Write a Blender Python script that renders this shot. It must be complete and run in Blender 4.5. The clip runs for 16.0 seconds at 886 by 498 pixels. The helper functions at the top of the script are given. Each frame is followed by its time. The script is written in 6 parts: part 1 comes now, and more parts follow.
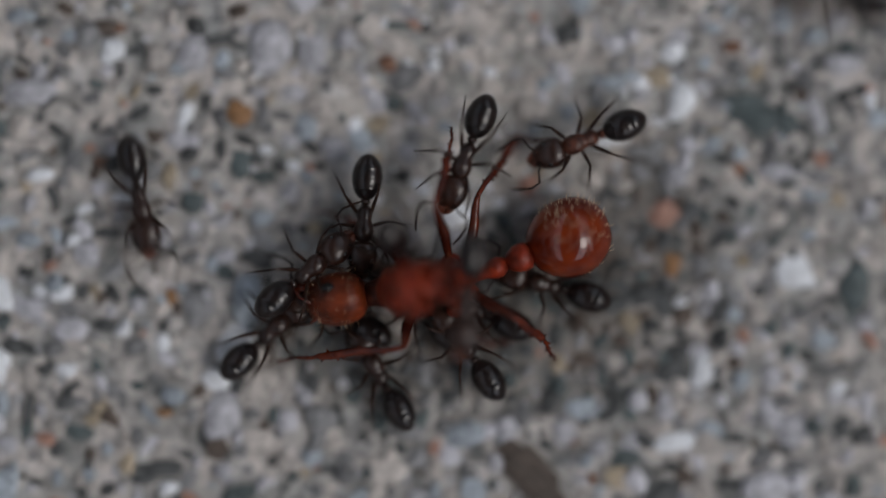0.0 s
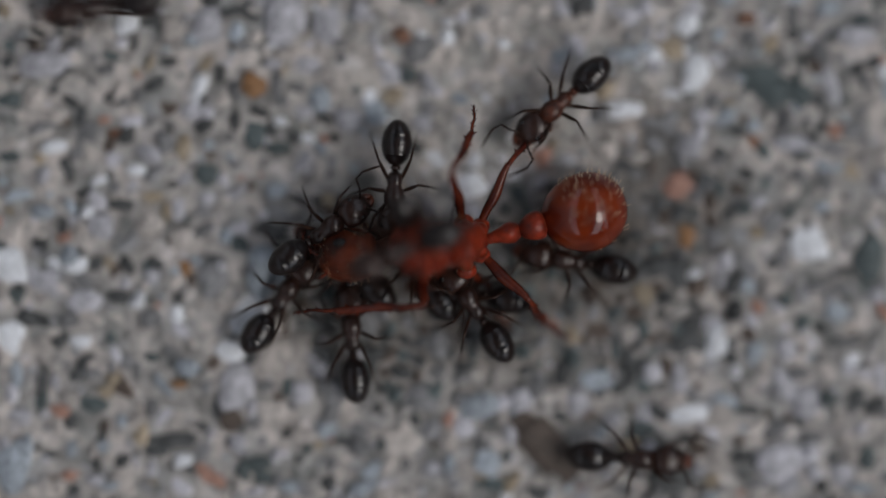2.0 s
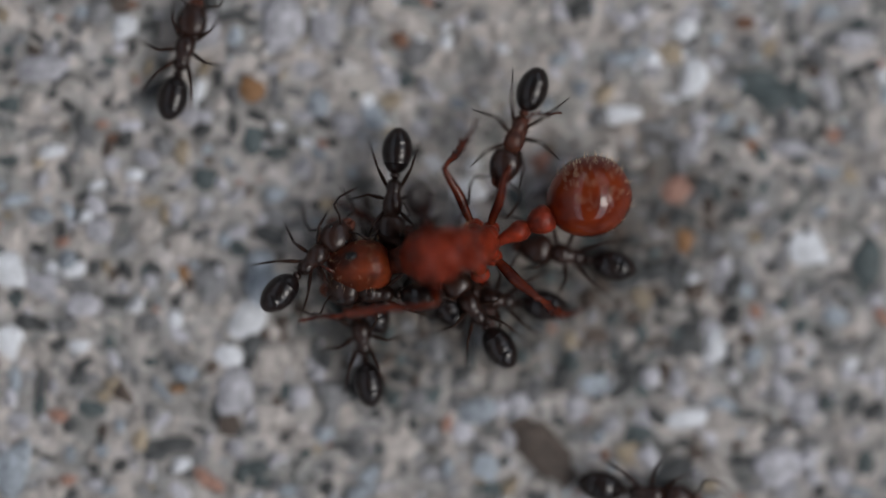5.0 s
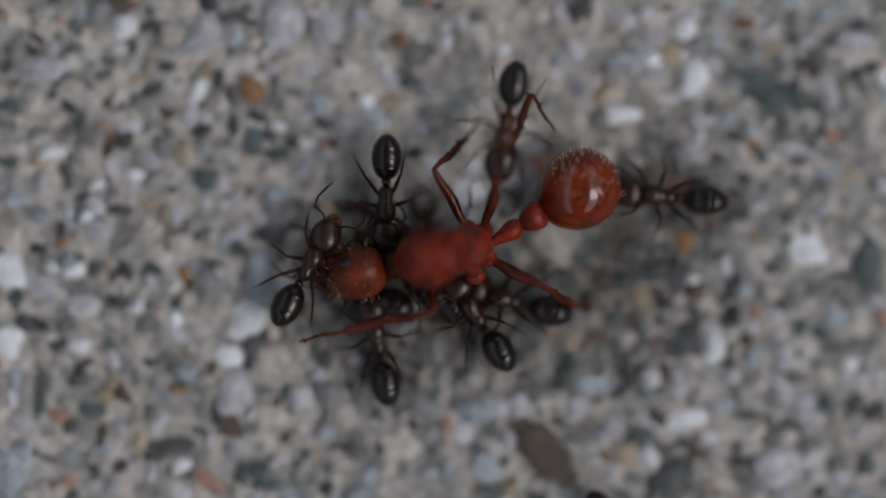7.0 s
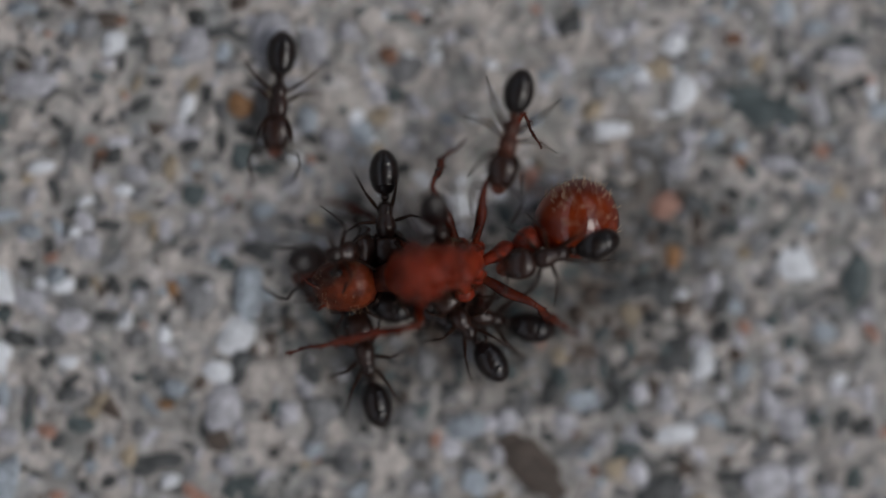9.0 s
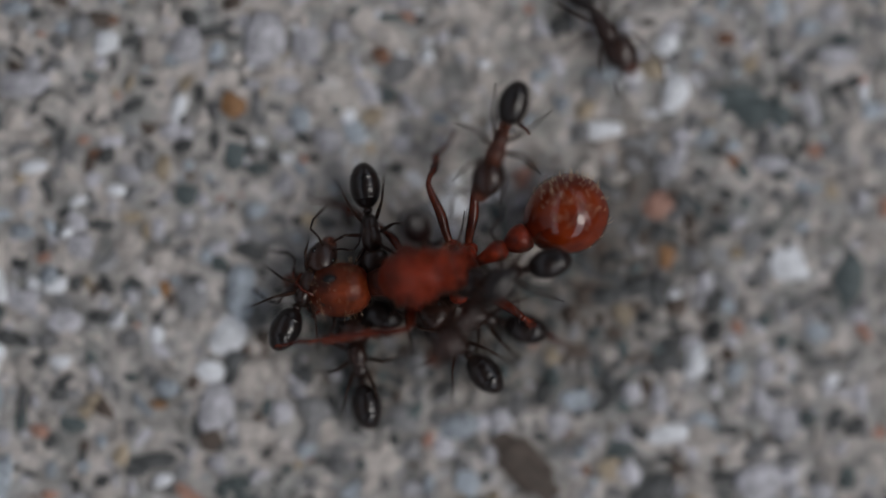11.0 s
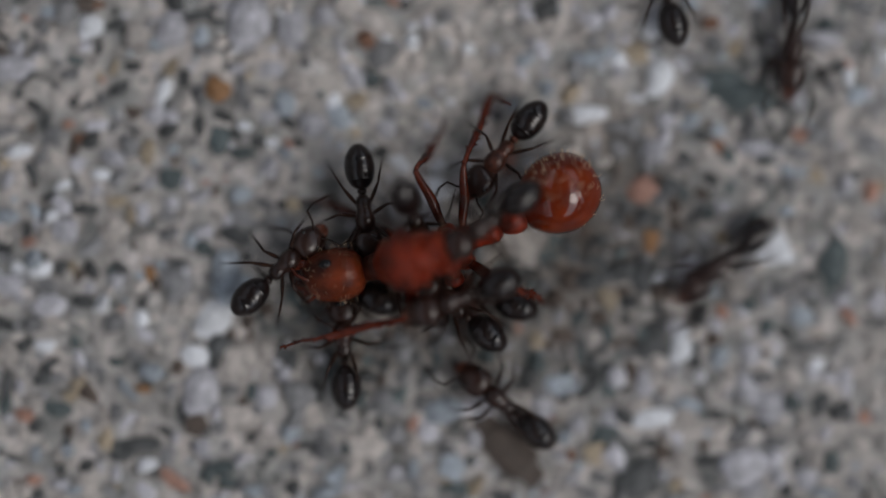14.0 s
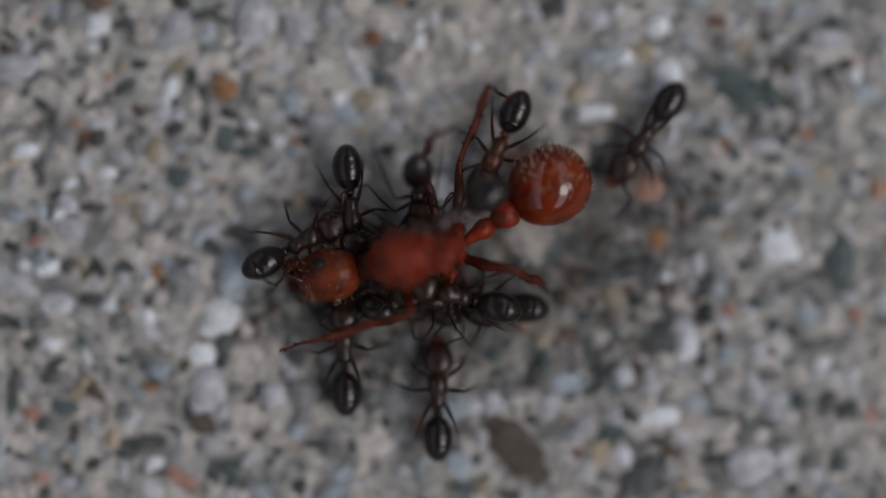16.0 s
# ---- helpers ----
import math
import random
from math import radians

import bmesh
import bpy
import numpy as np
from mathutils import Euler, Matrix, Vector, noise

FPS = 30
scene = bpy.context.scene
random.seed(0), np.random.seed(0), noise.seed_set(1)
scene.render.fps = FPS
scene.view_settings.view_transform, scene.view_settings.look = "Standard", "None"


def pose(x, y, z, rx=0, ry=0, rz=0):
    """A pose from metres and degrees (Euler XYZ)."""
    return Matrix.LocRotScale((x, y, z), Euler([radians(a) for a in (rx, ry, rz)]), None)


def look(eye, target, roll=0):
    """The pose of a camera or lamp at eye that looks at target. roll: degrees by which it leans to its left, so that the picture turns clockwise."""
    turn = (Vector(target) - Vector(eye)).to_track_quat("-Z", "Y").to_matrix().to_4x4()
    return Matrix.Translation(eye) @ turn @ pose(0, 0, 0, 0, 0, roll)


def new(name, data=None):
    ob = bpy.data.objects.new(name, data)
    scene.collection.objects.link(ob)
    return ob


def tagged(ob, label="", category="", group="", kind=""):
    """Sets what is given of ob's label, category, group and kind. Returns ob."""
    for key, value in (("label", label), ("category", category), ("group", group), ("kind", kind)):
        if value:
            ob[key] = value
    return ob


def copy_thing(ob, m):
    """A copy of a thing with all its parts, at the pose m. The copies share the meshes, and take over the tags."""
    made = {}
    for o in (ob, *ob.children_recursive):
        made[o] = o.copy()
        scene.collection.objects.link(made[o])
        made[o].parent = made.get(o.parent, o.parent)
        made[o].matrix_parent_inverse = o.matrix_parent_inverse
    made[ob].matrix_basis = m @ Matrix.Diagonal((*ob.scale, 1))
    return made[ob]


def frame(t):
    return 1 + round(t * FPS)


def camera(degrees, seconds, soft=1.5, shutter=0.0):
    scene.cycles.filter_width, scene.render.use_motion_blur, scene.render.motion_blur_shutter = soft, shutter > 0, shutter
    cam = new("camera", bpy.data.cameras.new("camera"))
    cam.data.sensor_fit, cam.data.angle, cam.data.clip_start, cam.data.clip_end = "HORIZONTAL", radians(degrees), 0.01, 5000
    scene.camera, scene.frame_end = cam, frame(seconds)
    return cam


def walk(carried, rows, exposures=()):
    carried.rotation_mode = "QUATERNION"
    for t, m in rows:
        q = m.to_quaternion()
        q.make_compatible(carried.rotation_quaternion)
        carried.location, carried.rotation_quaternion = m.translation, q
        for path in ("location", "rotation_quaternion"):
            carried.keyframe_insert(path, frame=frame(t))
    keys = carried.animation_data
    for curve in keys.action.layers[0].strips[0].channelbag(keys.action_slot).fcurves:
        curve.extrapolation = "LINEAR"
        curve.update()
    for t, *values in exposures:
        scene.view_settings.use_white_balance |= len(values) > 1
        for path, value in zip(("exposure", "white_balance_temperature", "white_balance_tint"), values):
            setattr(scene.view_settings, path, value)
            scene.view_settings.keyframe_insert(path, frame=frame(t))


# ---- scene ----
MM = 0.001
EYE_HEIGHT = 123.33  # millimetres above the concrete


def mm(x, y, z, pitch=0.0, yaw=0.0):
    """A pose from millimetres and degrees: first tipped nose down, then turned."""
    return pose(x * MM, y * MM, z * MM, 0, pitch, yaw)


def overhead(x, y):
    """The eye almost straight above a spot of the slab, leaning to one side."""
    return mm(x - EYE_HEIGHT * math.sin(radians(1)), y, EYE_HEIGHT * math.cos(radians(1)), -1)


cam = camera(8.0, 16.0, soft=1.6, shutter=0.9)
cam.data.dof.use_dof = True
cam.data.dof.focus_distance = (EYE_HEIGHT - 1.03) * MM
cam.data.dof.aperture_fstop = 9.6
walk(cam, [(0, overhead(0.242, 0.451)), (0.5, overhead(0.209, 0.418)), (1, overhead(0.154, 0.363)), (1.2, overhead(0.110, 0.308)), (1.4, overhead(-0.033, 0.066)), (1.5, overhead(-0.066, -0.011)), (1.7, overhead(-0.077, -0.077)), (2, overhead(-0.033, -0.099)), (2.2, overhead(0.000, -0.088)), (2.5, overhead(0.011, -0.044)), (3, overhead(0.011, -0.022)), (3.5, overhead(0.000, -0.011)), (4, overhead(0.000, -0.011)), (6.5, overhead(0.000, -0.011)), (7, overhead(0.000, 0.000)), (7.5, overhead(0.044, 0.049)), (8, overhead(0.121, 0.165)), (8.5, overhead(0.176, 0.242)), (9, overhead(0.220, 0.297)), (9.2, overhead(0.242, 0.319)), (11.5, overhead(0.374, 0.264)), (12, overhead(0.396, 0.220)), (12.5, overhead(0.506, 0.160)), (13, overhead(0.660, 0.055)), (13.5, overhead(0.660, 0.000)), (14, overhead(0.660, -0.011)), (14.5, overhead(0.605, -0.033)), (15, overhead(0.539, -0.044)), (15.5, overhead(0.528, -0.044)), (16, overhead(0.528, -0.044))],
     exposures=[(0, 1.04), (3.3, 1.04), (3.4, 1.45), (4.2, 1.45), (4.8, 1.33), (5.6, 1.09), (6.2, 1.04), (16, 1.04)])

# ---- light: open shade under a pale sky, brightest low over the slab ----
world = bpy.data.worlds.new("world")
scene.world = world
world.use_nodes = True
sky = world.node_tree.nodes.new("ShaderNodeTexSky")
sky.sky_type, sky.sun_disc = "NISHITA", False
SUN_FROM = Vector((0.55, -0.25, 0.75)).normalized()
sky.sun_elevation = math.asin(SUN_FROM.z)
sky.sun_rotation = math.atan2(SUN_FROM.x, SUN_FROM.y)
sky.air_density, sky.dust_density, sky.ozone_density = 1.0, 1.0, 1.0
back = world.node_tree.nodes["Background"]
back.inputs["Strength"].default_value = 0.122
haze = world.node_tree.nodes.new("ShaderNodeHueSaturation")
haze.inputs["Saturation"].default_value = 0.36  # thin cloud
world.node_tree.links.new(sky.outputs[0], haze.inputs["Color"])
world.node_tree.links.new(haze.outputs[0], back.inputs["Color"])
sun = new("sun", bpy.data.lights.new("sun", "SUN"))
sun.data.energy, sun.data.angle, sun.data.color = 0.38, radians(28), (1.0, 0.945, 0.88)
sun.matrix_world = look(SUN_FROM * 2, (0, 0, 0))


# ---- materials ----
def material(name, colour, rough=0.5, spread=0.3, scale=8000.0, coarse=900.0, bump=0.2, second=None, vary=0.0,
             island=False, coat=0.0, sss=0.0, spec=0.5, cells=0.0):
    """A surface with fine grain and coarse stains; vary shifts whole pieces."""
    m = bpy.data.materials.new(name)
    m.use_nodes = True
    nodes, links = m.node_tree.nodes, m.node_tree.links
    bsdf = nodes["Principled BSDF"]
    where = nodes.new("ShaderNodeTexCoord")
    fine, stain = nodes.new("ShaderNodeTexNoise"), nodes.new("ShaderNodeTexNoise")
    for node, size, detail in ((fine, scale, 3.0), (stain, coarse, 2.0)):
        node.inputs["Scale"].default_value, node.inputs["Detail"].default_value = size, detail
        links.new(where.outputs["Object"], node.inputs["Vector"])
    mix = nodes.new("ShaderNodeMix")
    mix.data_type = "RGBA"
    c2 = second or tuple(c * (1 - spread) for c in colour)
    mix.inputs[6].default_value, mix.inputs[7].default_value = (*colour, 1), (*c2, 1)
    ramp = nodes.new("ShaderNodeMapRange")
    ramp.inputs["From Min"].default_value, ramp.inputs["From Max"].default_value = 0.35, 0.65
    links.new(stain.outputs["Fac"], ramp.inputs["Value"])
    links.new(ramp.outputs["Result"], mix.inputs[0])
    tone = nodes.new("ShaderNodeHueSaturation")
    links.new(mix.outputs[2], tone.inputs["Color"])
    level = nodes.new("ShaderNodeMapRange")
    level.inputs["From Min"].default_value, level.inputs["From Max"].default_value = 0.3, 0.7
    level.inputs["To Min"].default_value, level.inputs["To Max"].default_value = 1 - spread * 0.6, 1 + spread * 0.6
    links.new(fine.outputs["Fac"], level.inputs["Value"])
    if vary:
        info = nodes.new("ShaderNodeNewGeometry" if island else "ShaderNodeObjectInfo")
        shift = nodes.new("ShaderNodeMapRange")
        shift.inputs["To Min"].default_value, shift.inputs["To Max"].default_value = 1 - vary, 1 + vary
        links.new(info.outputs["Random Per Island" if island else "Random"], shift.inputs["Value"])
        times = nodes.new("ShaderNodeMath")
        times.operation = "MULTIPLY"
        links.new(level.outputs["Result"], times.inputs[0])
        links.new(shift.outputs["Result"], times.inputs[1])
        links.new(times.outputs[0], tone.inputs["Value"])
    else:
        links.new(level.outputs["Result"], tone.inputs["Value"])
    last = tone.outputs["Color"]
    for size, amount in ((cells * 0.75, 0.5), (cells * 1.8, 0.3)) if cells else ():
        # crushed fines of mixed tone in the paste
        chip, pick, blend = nodes.new("ShaderNodeTexVoronoi"), nodes.new("ShaderNodeValToRGB"), nodes.new("ShaderNodeMix")
        chip.inputs["Scale"].default_value = size
        links.new(where.outputs["Object"], chip.inputs["Vector"])
        split = nodes.new("ShaderNodeSeparateColor")
        links.new(chip.outputs["Color"], split.inputs[0])
        tones = ((0.0, (0.16, 0.17, 0.17)), (0.1, (0.5, 0.5, 0.49)), (0.28, (0.95, 0.93, 0.9)), (0.65, (1.12, 1.11, 1.08)), (0.92, (1.3, 1.31, 1.33)))
        while len(pick.color_ramp.elements) < len(tones):
            pick.color_ramp.elements.new(0.5)
        for e, (p, c) in zip(pick.color_ramp.elements, tones):
            e.position, e.color = p, (*c, 1)
        pick.color_ramp.interpolation = "CONSTANT"
        links.new(split.outputs[0], pick.inputs[0])
        blend.data_type, blend.blend_type = "RGBA", "MULTIPLY"
        blend.inputs[0].default_value = amount
        links.new(last, blend.inputs[6])
        links.new(pick.outputs[0], blend.inputs[7])
        last = blend.outputs[2]
    links.new(last, bsdf.inputs["Base Color"])
    relief = nodes.new("ShaderNodeBump")
    relief.inputs["Strength"].default_value, relief.inputs["Distance"].default_value = bump, 0.00003
    links.new(fine.outputs["Fac"], relief.inputs["Height"])
    links.new(relief.outputs["Normal"], bsdf.inputs["Normal"])
    bsdf.inputs["Roughness"].default_value = rough
    bsdf.inputs["Specular IOR Level"].default_value = spec
    bsdf.inputs["Coat Weight"].default_value = coat
    bsdf.inputs["Coat Roughness"].default_value = 0.05
    if sss:
        bsdf.inputs["Subsurface Weight"].default_value = sss
        bsdf.inputs["Subsurface Radius"].default_value = (0.00035, 0.00008, 0.00003)
        bsdf.inputs["Subsurface Scale"].default_value = 1.0
    return m


CEMENT = material("cement_paste", (0.545, 0.508, 0.485), 0.9, 0.3, 4200, 1500, 0.6, second=(0.275, 0.28, 0.275), cells=4500.0)


def tint_patch(m, x, y, across, deep, tint):
    """A patch where the paste colour is multiplied by tint, ragged at its rim; millimetres."""
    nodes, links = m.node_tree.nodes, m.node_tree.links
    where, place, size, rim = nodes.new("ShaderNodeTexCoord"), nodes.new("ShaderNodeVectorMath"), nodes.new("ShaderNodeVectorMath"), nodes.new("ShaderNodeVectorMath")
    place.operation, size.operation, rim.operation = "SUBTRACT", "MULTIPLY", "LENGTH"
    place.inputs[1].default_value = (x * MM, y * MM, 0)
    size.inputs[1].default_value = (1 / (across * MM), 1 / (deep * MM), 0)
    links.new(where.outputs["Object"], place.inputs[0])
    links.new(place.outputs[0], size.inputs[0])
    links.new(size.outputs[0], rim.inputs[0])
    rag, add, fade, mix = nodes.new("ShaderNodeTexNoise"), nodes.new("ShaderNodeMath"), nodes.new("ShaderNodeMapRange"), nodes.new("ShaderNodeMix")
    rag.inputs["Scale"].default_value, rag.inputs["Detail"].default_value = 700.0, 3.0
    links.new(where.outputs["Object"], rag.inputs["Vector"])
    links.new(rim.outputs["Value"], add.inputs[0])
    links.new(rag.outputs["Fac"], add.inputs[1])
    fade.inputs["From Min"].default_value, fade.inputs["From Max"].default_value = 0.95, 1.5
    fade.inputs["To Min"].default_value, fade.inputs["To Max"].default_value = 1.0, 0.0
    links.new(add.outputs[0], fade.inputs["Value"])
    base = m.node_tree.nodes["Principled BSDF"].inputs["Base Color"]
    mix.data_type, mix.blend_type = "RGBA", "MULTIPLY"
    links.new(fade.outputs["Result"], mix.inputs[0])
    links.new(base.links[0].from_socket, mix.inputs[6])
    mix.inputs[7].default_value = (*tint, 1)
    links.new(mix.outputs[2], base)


# four darker patches and one paler one
tint_patch(CEMENT, 2.4, -1.0, 3.2, 2.1, (0.55, 0.53, 0.51))
tint_patch(CEMENT, 0.3, 3.3, 4.2, 1.9, (1.16, 1.15, 1.13))
tint_patch(CEMENT, -1.0, -1.6, 2.2, 1.2, (0.62, 0.6, 0.58))
tint_patch(CEMENT, 4.2, 0.6, 1.9, 1.6, (0.55, 0.53, 0.51))
tint_patch(CEMENT, 3.9, 2.1, 1.5, 1.1, (0.66, 0.64, 0.62))
STONE = {
    "white": ((0.84, 0.87, 0.91), 0.08), "lilac": ((0.54, 0.54, 0.58), 0.15), "cream": ((0.53, 0.49, 0.455), 0.15),
    "blue": ((0.38, 0.43, 0.48), 0.15), "grey": ((0.235, 0.237, 0.245), 0.25), "dark": ((0.085, 0.09, 0.092), 0.35),
    "green": ((0.1, 0.127, 0.13), 0.2), "orange": ((0.38, 0.2, 0.09), 0.15), "rust": ((0.24, 0.12, 0.075), 0.2),
    "pink": ((0.46, 0.26, 0.2), 0.12), "tan": ((0.4, 0.33, 0.24), 0.15), "brown": ((0.1, 0.077, 0.063), 0.15),
}
PLASTER = material("grey_render", (0.3, 0.29, 0.28), 0.85, 0.25, 60.0, 3.0, 0.2)
GRAIN = {k: material(k + "_grain", c, 0.6, 0.25 if k == "white" else 0.45, 6.0, 2.2, 0.6, vary=v) for k, (c, v) in STONE.items()}
SAND = {k: material(k + "_sand", c, 0.7, 0.2, 11000, 2500, 0.3, vary=v + 0.1, island=True) for k, (c, v) in STONE.items()}
BLACK = material("black_cuticle", (0.0065, 0.0055, 0.006), 0.3, 0.3, 30000, 4000, 0.05, second=(0.012, 0.006, 0.005), spec=0.4, coat=0.3)
UMBER = material("umber_cuticle", (0.03, 0.012, 0.008), 0.3, 0.3, 30000, 2500, 0.3, second=(0.013, 0.006, 0.0045), spec=0.35, coat=0.3)
UMBER_RED = material("reddish_umber_cuticle", (0.11, 0.035, 0.02), 0.33, 0.3, 30000, 5000, 0.3, second=(0.04, 0.014, 0.009), spec=0.35)
LIMB = material("brown_limb", (0.034, 0.015, 0.009), 0.36, 0.3, 30000, 5000, 0.15, second=(0.01, 0.005, 0.004), spec=0.3)
RUFOUS = material("rufous_mouthparts", (0.13, 0.036, 0.018), 0.35, 0.3, 30000, 5000, 0.15)
EYE = material("compound_eye", (0.008, 0.008, 0.009), 0.25, 0.2, 60000, 9000, 0.4)
RED = material("red_cuticle", (0.26, 0.03, 0.010), 0.34, 0.45, 9000, 3200, 1.0, second=(0.1, 0.013, 0.006), sss=0.1, spec=0.28)
RED_HEAD = material("red_brown_cuticle", (0.18, 0.033, 0.010), 0.3, 0.45, 9000, 1500, 1.0, second=(0.04, 0.008, 0.004), sss=0.1, spec=0.25)
RED_GLOSS = material("glossy_red_cuticle", (0.2, 0.025, 0.002), 0.4, 0.2, 26000, 1800, 0.05, second=(0.1, 0.009, 0.0015), spec=0.1, coat=1.0)
RED_LIMB = material("red_limb", (0.13, 0.021, 0.007), 0.24, 0.3, 26000, 3000, 0.2, second=(0.05, 0.008, 0.004), spec=0.36)
NECK = material("dark_red_cuticle", (0.075, 0.014, 0.006), 0.35, 0.4, 9000, 2500, 0.8, second=(0.03, 0.007, 0.004), spec=0.25)
HAIR = material("pale_bristle", (0.7, 0.5, 0.33), 0.3, 0.1, 20000, 3000, 0.0)


# ---- building blocks ----
def mesh_of(bm, name, mat, smooth=True):
    me = bpy.data.meshes.new(name)
    bmesh.ops.recalc_face_normals(bm, faces=bm.faces[:])
    bm.to_mesh(me)
    bm.free()
    for m in mat if isinstance(mat, (list, tuple)) else (mat,):
        me.materials.append(m)
    me.polygons.foreach_set("use_smooth", [smooth] * len(me.polygons))
    return me


def part(name, bm, mat, parent, label="", at=None):
    """One mesh object under a thing or a part."""
    ob = new(name, mesh_of(bm, name, mat))
    ob.parent = parent
    if at is not None:
        ob.matrix_basis = at
    return tagged(ob, label)


def lathe(bm, rings, sides=20, square=2.0):
    """A closed body along x from rings of (x, half width, half height, mid height, mid y), in millimetres."""
    loops = []
    for x, w, h, z, *rest in rings:
        y0, loop = (rest[0] if rest else 0.0), []
        for k in range(sides):
            a = 2 * math.pi * k / sides
            c, s = math.cos(a), math.sin(a)
            c, s = (math.copysign(abs(v) ** (2 / square), v) for v in (c, s))
            loop.append(bm.verts.new((x * MM, (y0 + w * c) * MM, (z + h * s) * MM)))
        loops.append(loop)
    for a, b in zip(loops, loops[1:]):
        for k in range(sides):
            bm.faces.new((a[k], a[(k + 1) % sides], b[(k + 1) % sides], b[k]))
    bm.faces.new(loops[0])
    bm.faces.new(loops[-1])
    return bm


def egg(x0, x1, w, h, z, n=12, blunt=0.5, y0=0.0, notches=()):
    """Rings of an egg-shaped body from x0 to x1, widest at blunt; notches are shallow grooves between plates."""
    rings = []
    for i in range(n + 1):
        u = 0.5 - 0.5 * math.cos(math.pi * i / n)
        r = math.sin(math.pi * u ** (math.log(0.5) / math.log(blunt))) ** 0.43 if 0 < u < 1 else 0.05
        rings.append([x0 + (x1 - x0) * u, w * r, h * r, z, y0])
    for u in notches:
        x = x0 + (x1 - x0) * u
        v = math.sin(math.pi * u ** (math.log(0.5) / math.log(blunt))) ** 0.43
        for dx, k in ((-0.02, 1.0), (0.0, 0.99), (0.012, 0.998)):
            rings.append([x + dx * (1 if x1 > x0 else -1), w * v * k, h * v * k, z, y0])
    rings.sort(key=lambda r: r[0])
    return rings


def tube(bm, points, radii, sides=8):
    """A limb through the points, in millimetres, with a radius at each."""
    pts = [Vector(p) for p in points]
    loops = []
    for i, p in enumerate(pts):
        d = (pts[min(i + 1, len(pts) - 1)] - pts[max(i - 1, 0)]).normalized()
        u = d.cross(Vector((0.13, 0.21, 0.97))).normalized()
        v = d.cross(u)
        loops.append([bm.verts.new((p + (u * math.cos(2 * math.pi * k / sides) + v * math.sin(2 * math.pi * k / sides)) * radii[i]) * MM)
                      for k in range(sides)])
    for a, b in zip(loops, loops[1:]):
        for k in range(sides):
            bm.faces.new((a[k], a[(k + 1) % sides], b[(k + 1) % sides], b[k]))
    bm.faces.new(loops[0])
    bm.faces.new(loops[-1])
    return bm


def ball(bm, at, radii, sub=2, turn=None):
    m = Matrix.Translation(Vector(at) * MM) @ (turn or Matrix()) @ Matrix.Diagonal((*(r * MM for r in radii), 1))
    bmesh.ops.create_icosphere(bm, subdivisions=sub, radius=1.0, matrix=m)
    return bm


# ---- the concrete slab: one sheet, fine under the ants and coarser to the horizon ----
def height(x, y):
    """Relief of the cement paste, in millimetres."""
    v = Vector((x, y, 0.0))
    return 0.09 * noise.noise(v * 0.9) + 0.07 * noise.noise(v * 2.4 + Vector((7, 3, 1))) + 0.04 * noise.noise(v * 6.0)


def spread_axis(half, step, reach):
    inner = np.arange(-half, half + step / 2, step)
    outer, d, x = [], step, half
    while x < reach:
        d *= 1.45
        x += d
        outer.append(x)
    return np.concatenate([-np.array(outer[::-1]), inner, np.array(outer)])


def build_ground():
    xs, ys = spread_axis(11.5, 0.075, 60000.0), spread_axis(7.2, 0.075, 60000.0)
    nx, ny = len(xs), len(ys)
    verts = np.zeros((ny, nx, 3))
    for j, y in enumerate(ys):
        for i, x in enumerate(xs):
            verts[j, i] = (x, y, height(x, y) if abs(x) < 40 and abs(y) < 40 else 0.0)
    index = np.arange(nx * ny).reshape(ny, nx)
    faces = np.stack([index[:-1, :-1], index[:-1, 1:], index[1:, 1:], index[1:, :-1]], -1).reshape(-1, 4)
    me = bpy.data.meshes.new("ground")
    me.from_pydata((verts.reshape(-1, 3) * MM).tolist(), [], faces.tolist())
    me.materials.append(CEMENT)
    me.polygons.foreach_set("use_smooth", [True] * len(me.polygons))
    return tagged(new("ground", me), "weathered grey-beige concrete slab with exposed sand grains", "concrete", kind="structure")


ground = build_ground()


# ---- added light blockers, far outside the view: a plain strip overhead, four plain walls ----
def plain_box(name, label, x0, x1, y0, y1, z0, z1):
    """A plain block between the corners, in metres."""
    bm = bmesh.new()
    bmesh.ops.create_cube(bm, size=1.0, matrix=Matrix.Translation(((x0 + x1) / 2, (y0 + y1) / 2, (z0 + z1) / 2)) @ Matrix.Diagonal((x1 - x0, y1 - y0, z1 - z0, 1)))
    bmesh.ops.bevel(bm, geom=bm.edges[:], offset=0.02, segments=2, affect="EDGES")
    tagged(new(name, mesh_of(bm, name, PLASTER, False)), label, "wall" if name != "ceiling" else "roof", kind="structure")


plain_box("ceiling", "plain grey strip added overhead to block the zenith sky", -1.1, 1.1, -6.0, 6.0, 2.4, 2.52)
plain_box("wall_east", "plain grey rendered wall, added unseen to block the low sky", 2.5, 2.7, -6.2, 6.2, -0.02, 2.1)
plain_box("wall_west", "plain grey rendered wall, added unseen to block the low sky", -2.7, -2.5, -6.2, 6.2, -0.02, 2.9)
plain_box("wall_north", "plain grey rendered wall, added unseen to block the low sky", -2.497, 2.497, 6.0, 6.2, -0.02, 2.4)
plain_box("wall_south", "plain grey rendered wall, added unseen to block the low sky", -2.497, 2.497, -6.2, -6.0, -0.02, 2.4)


# ---- the harvester ant: rust-red, on its feet, being pulled at from all sides ----
RED_WAIST = (-0.93, 0.0, 1.08)
red_ant = tagged(new("red_ant"), "large rust-red harvester ant held down by small ants", "ant")
red_legs, red_rear = {}, []


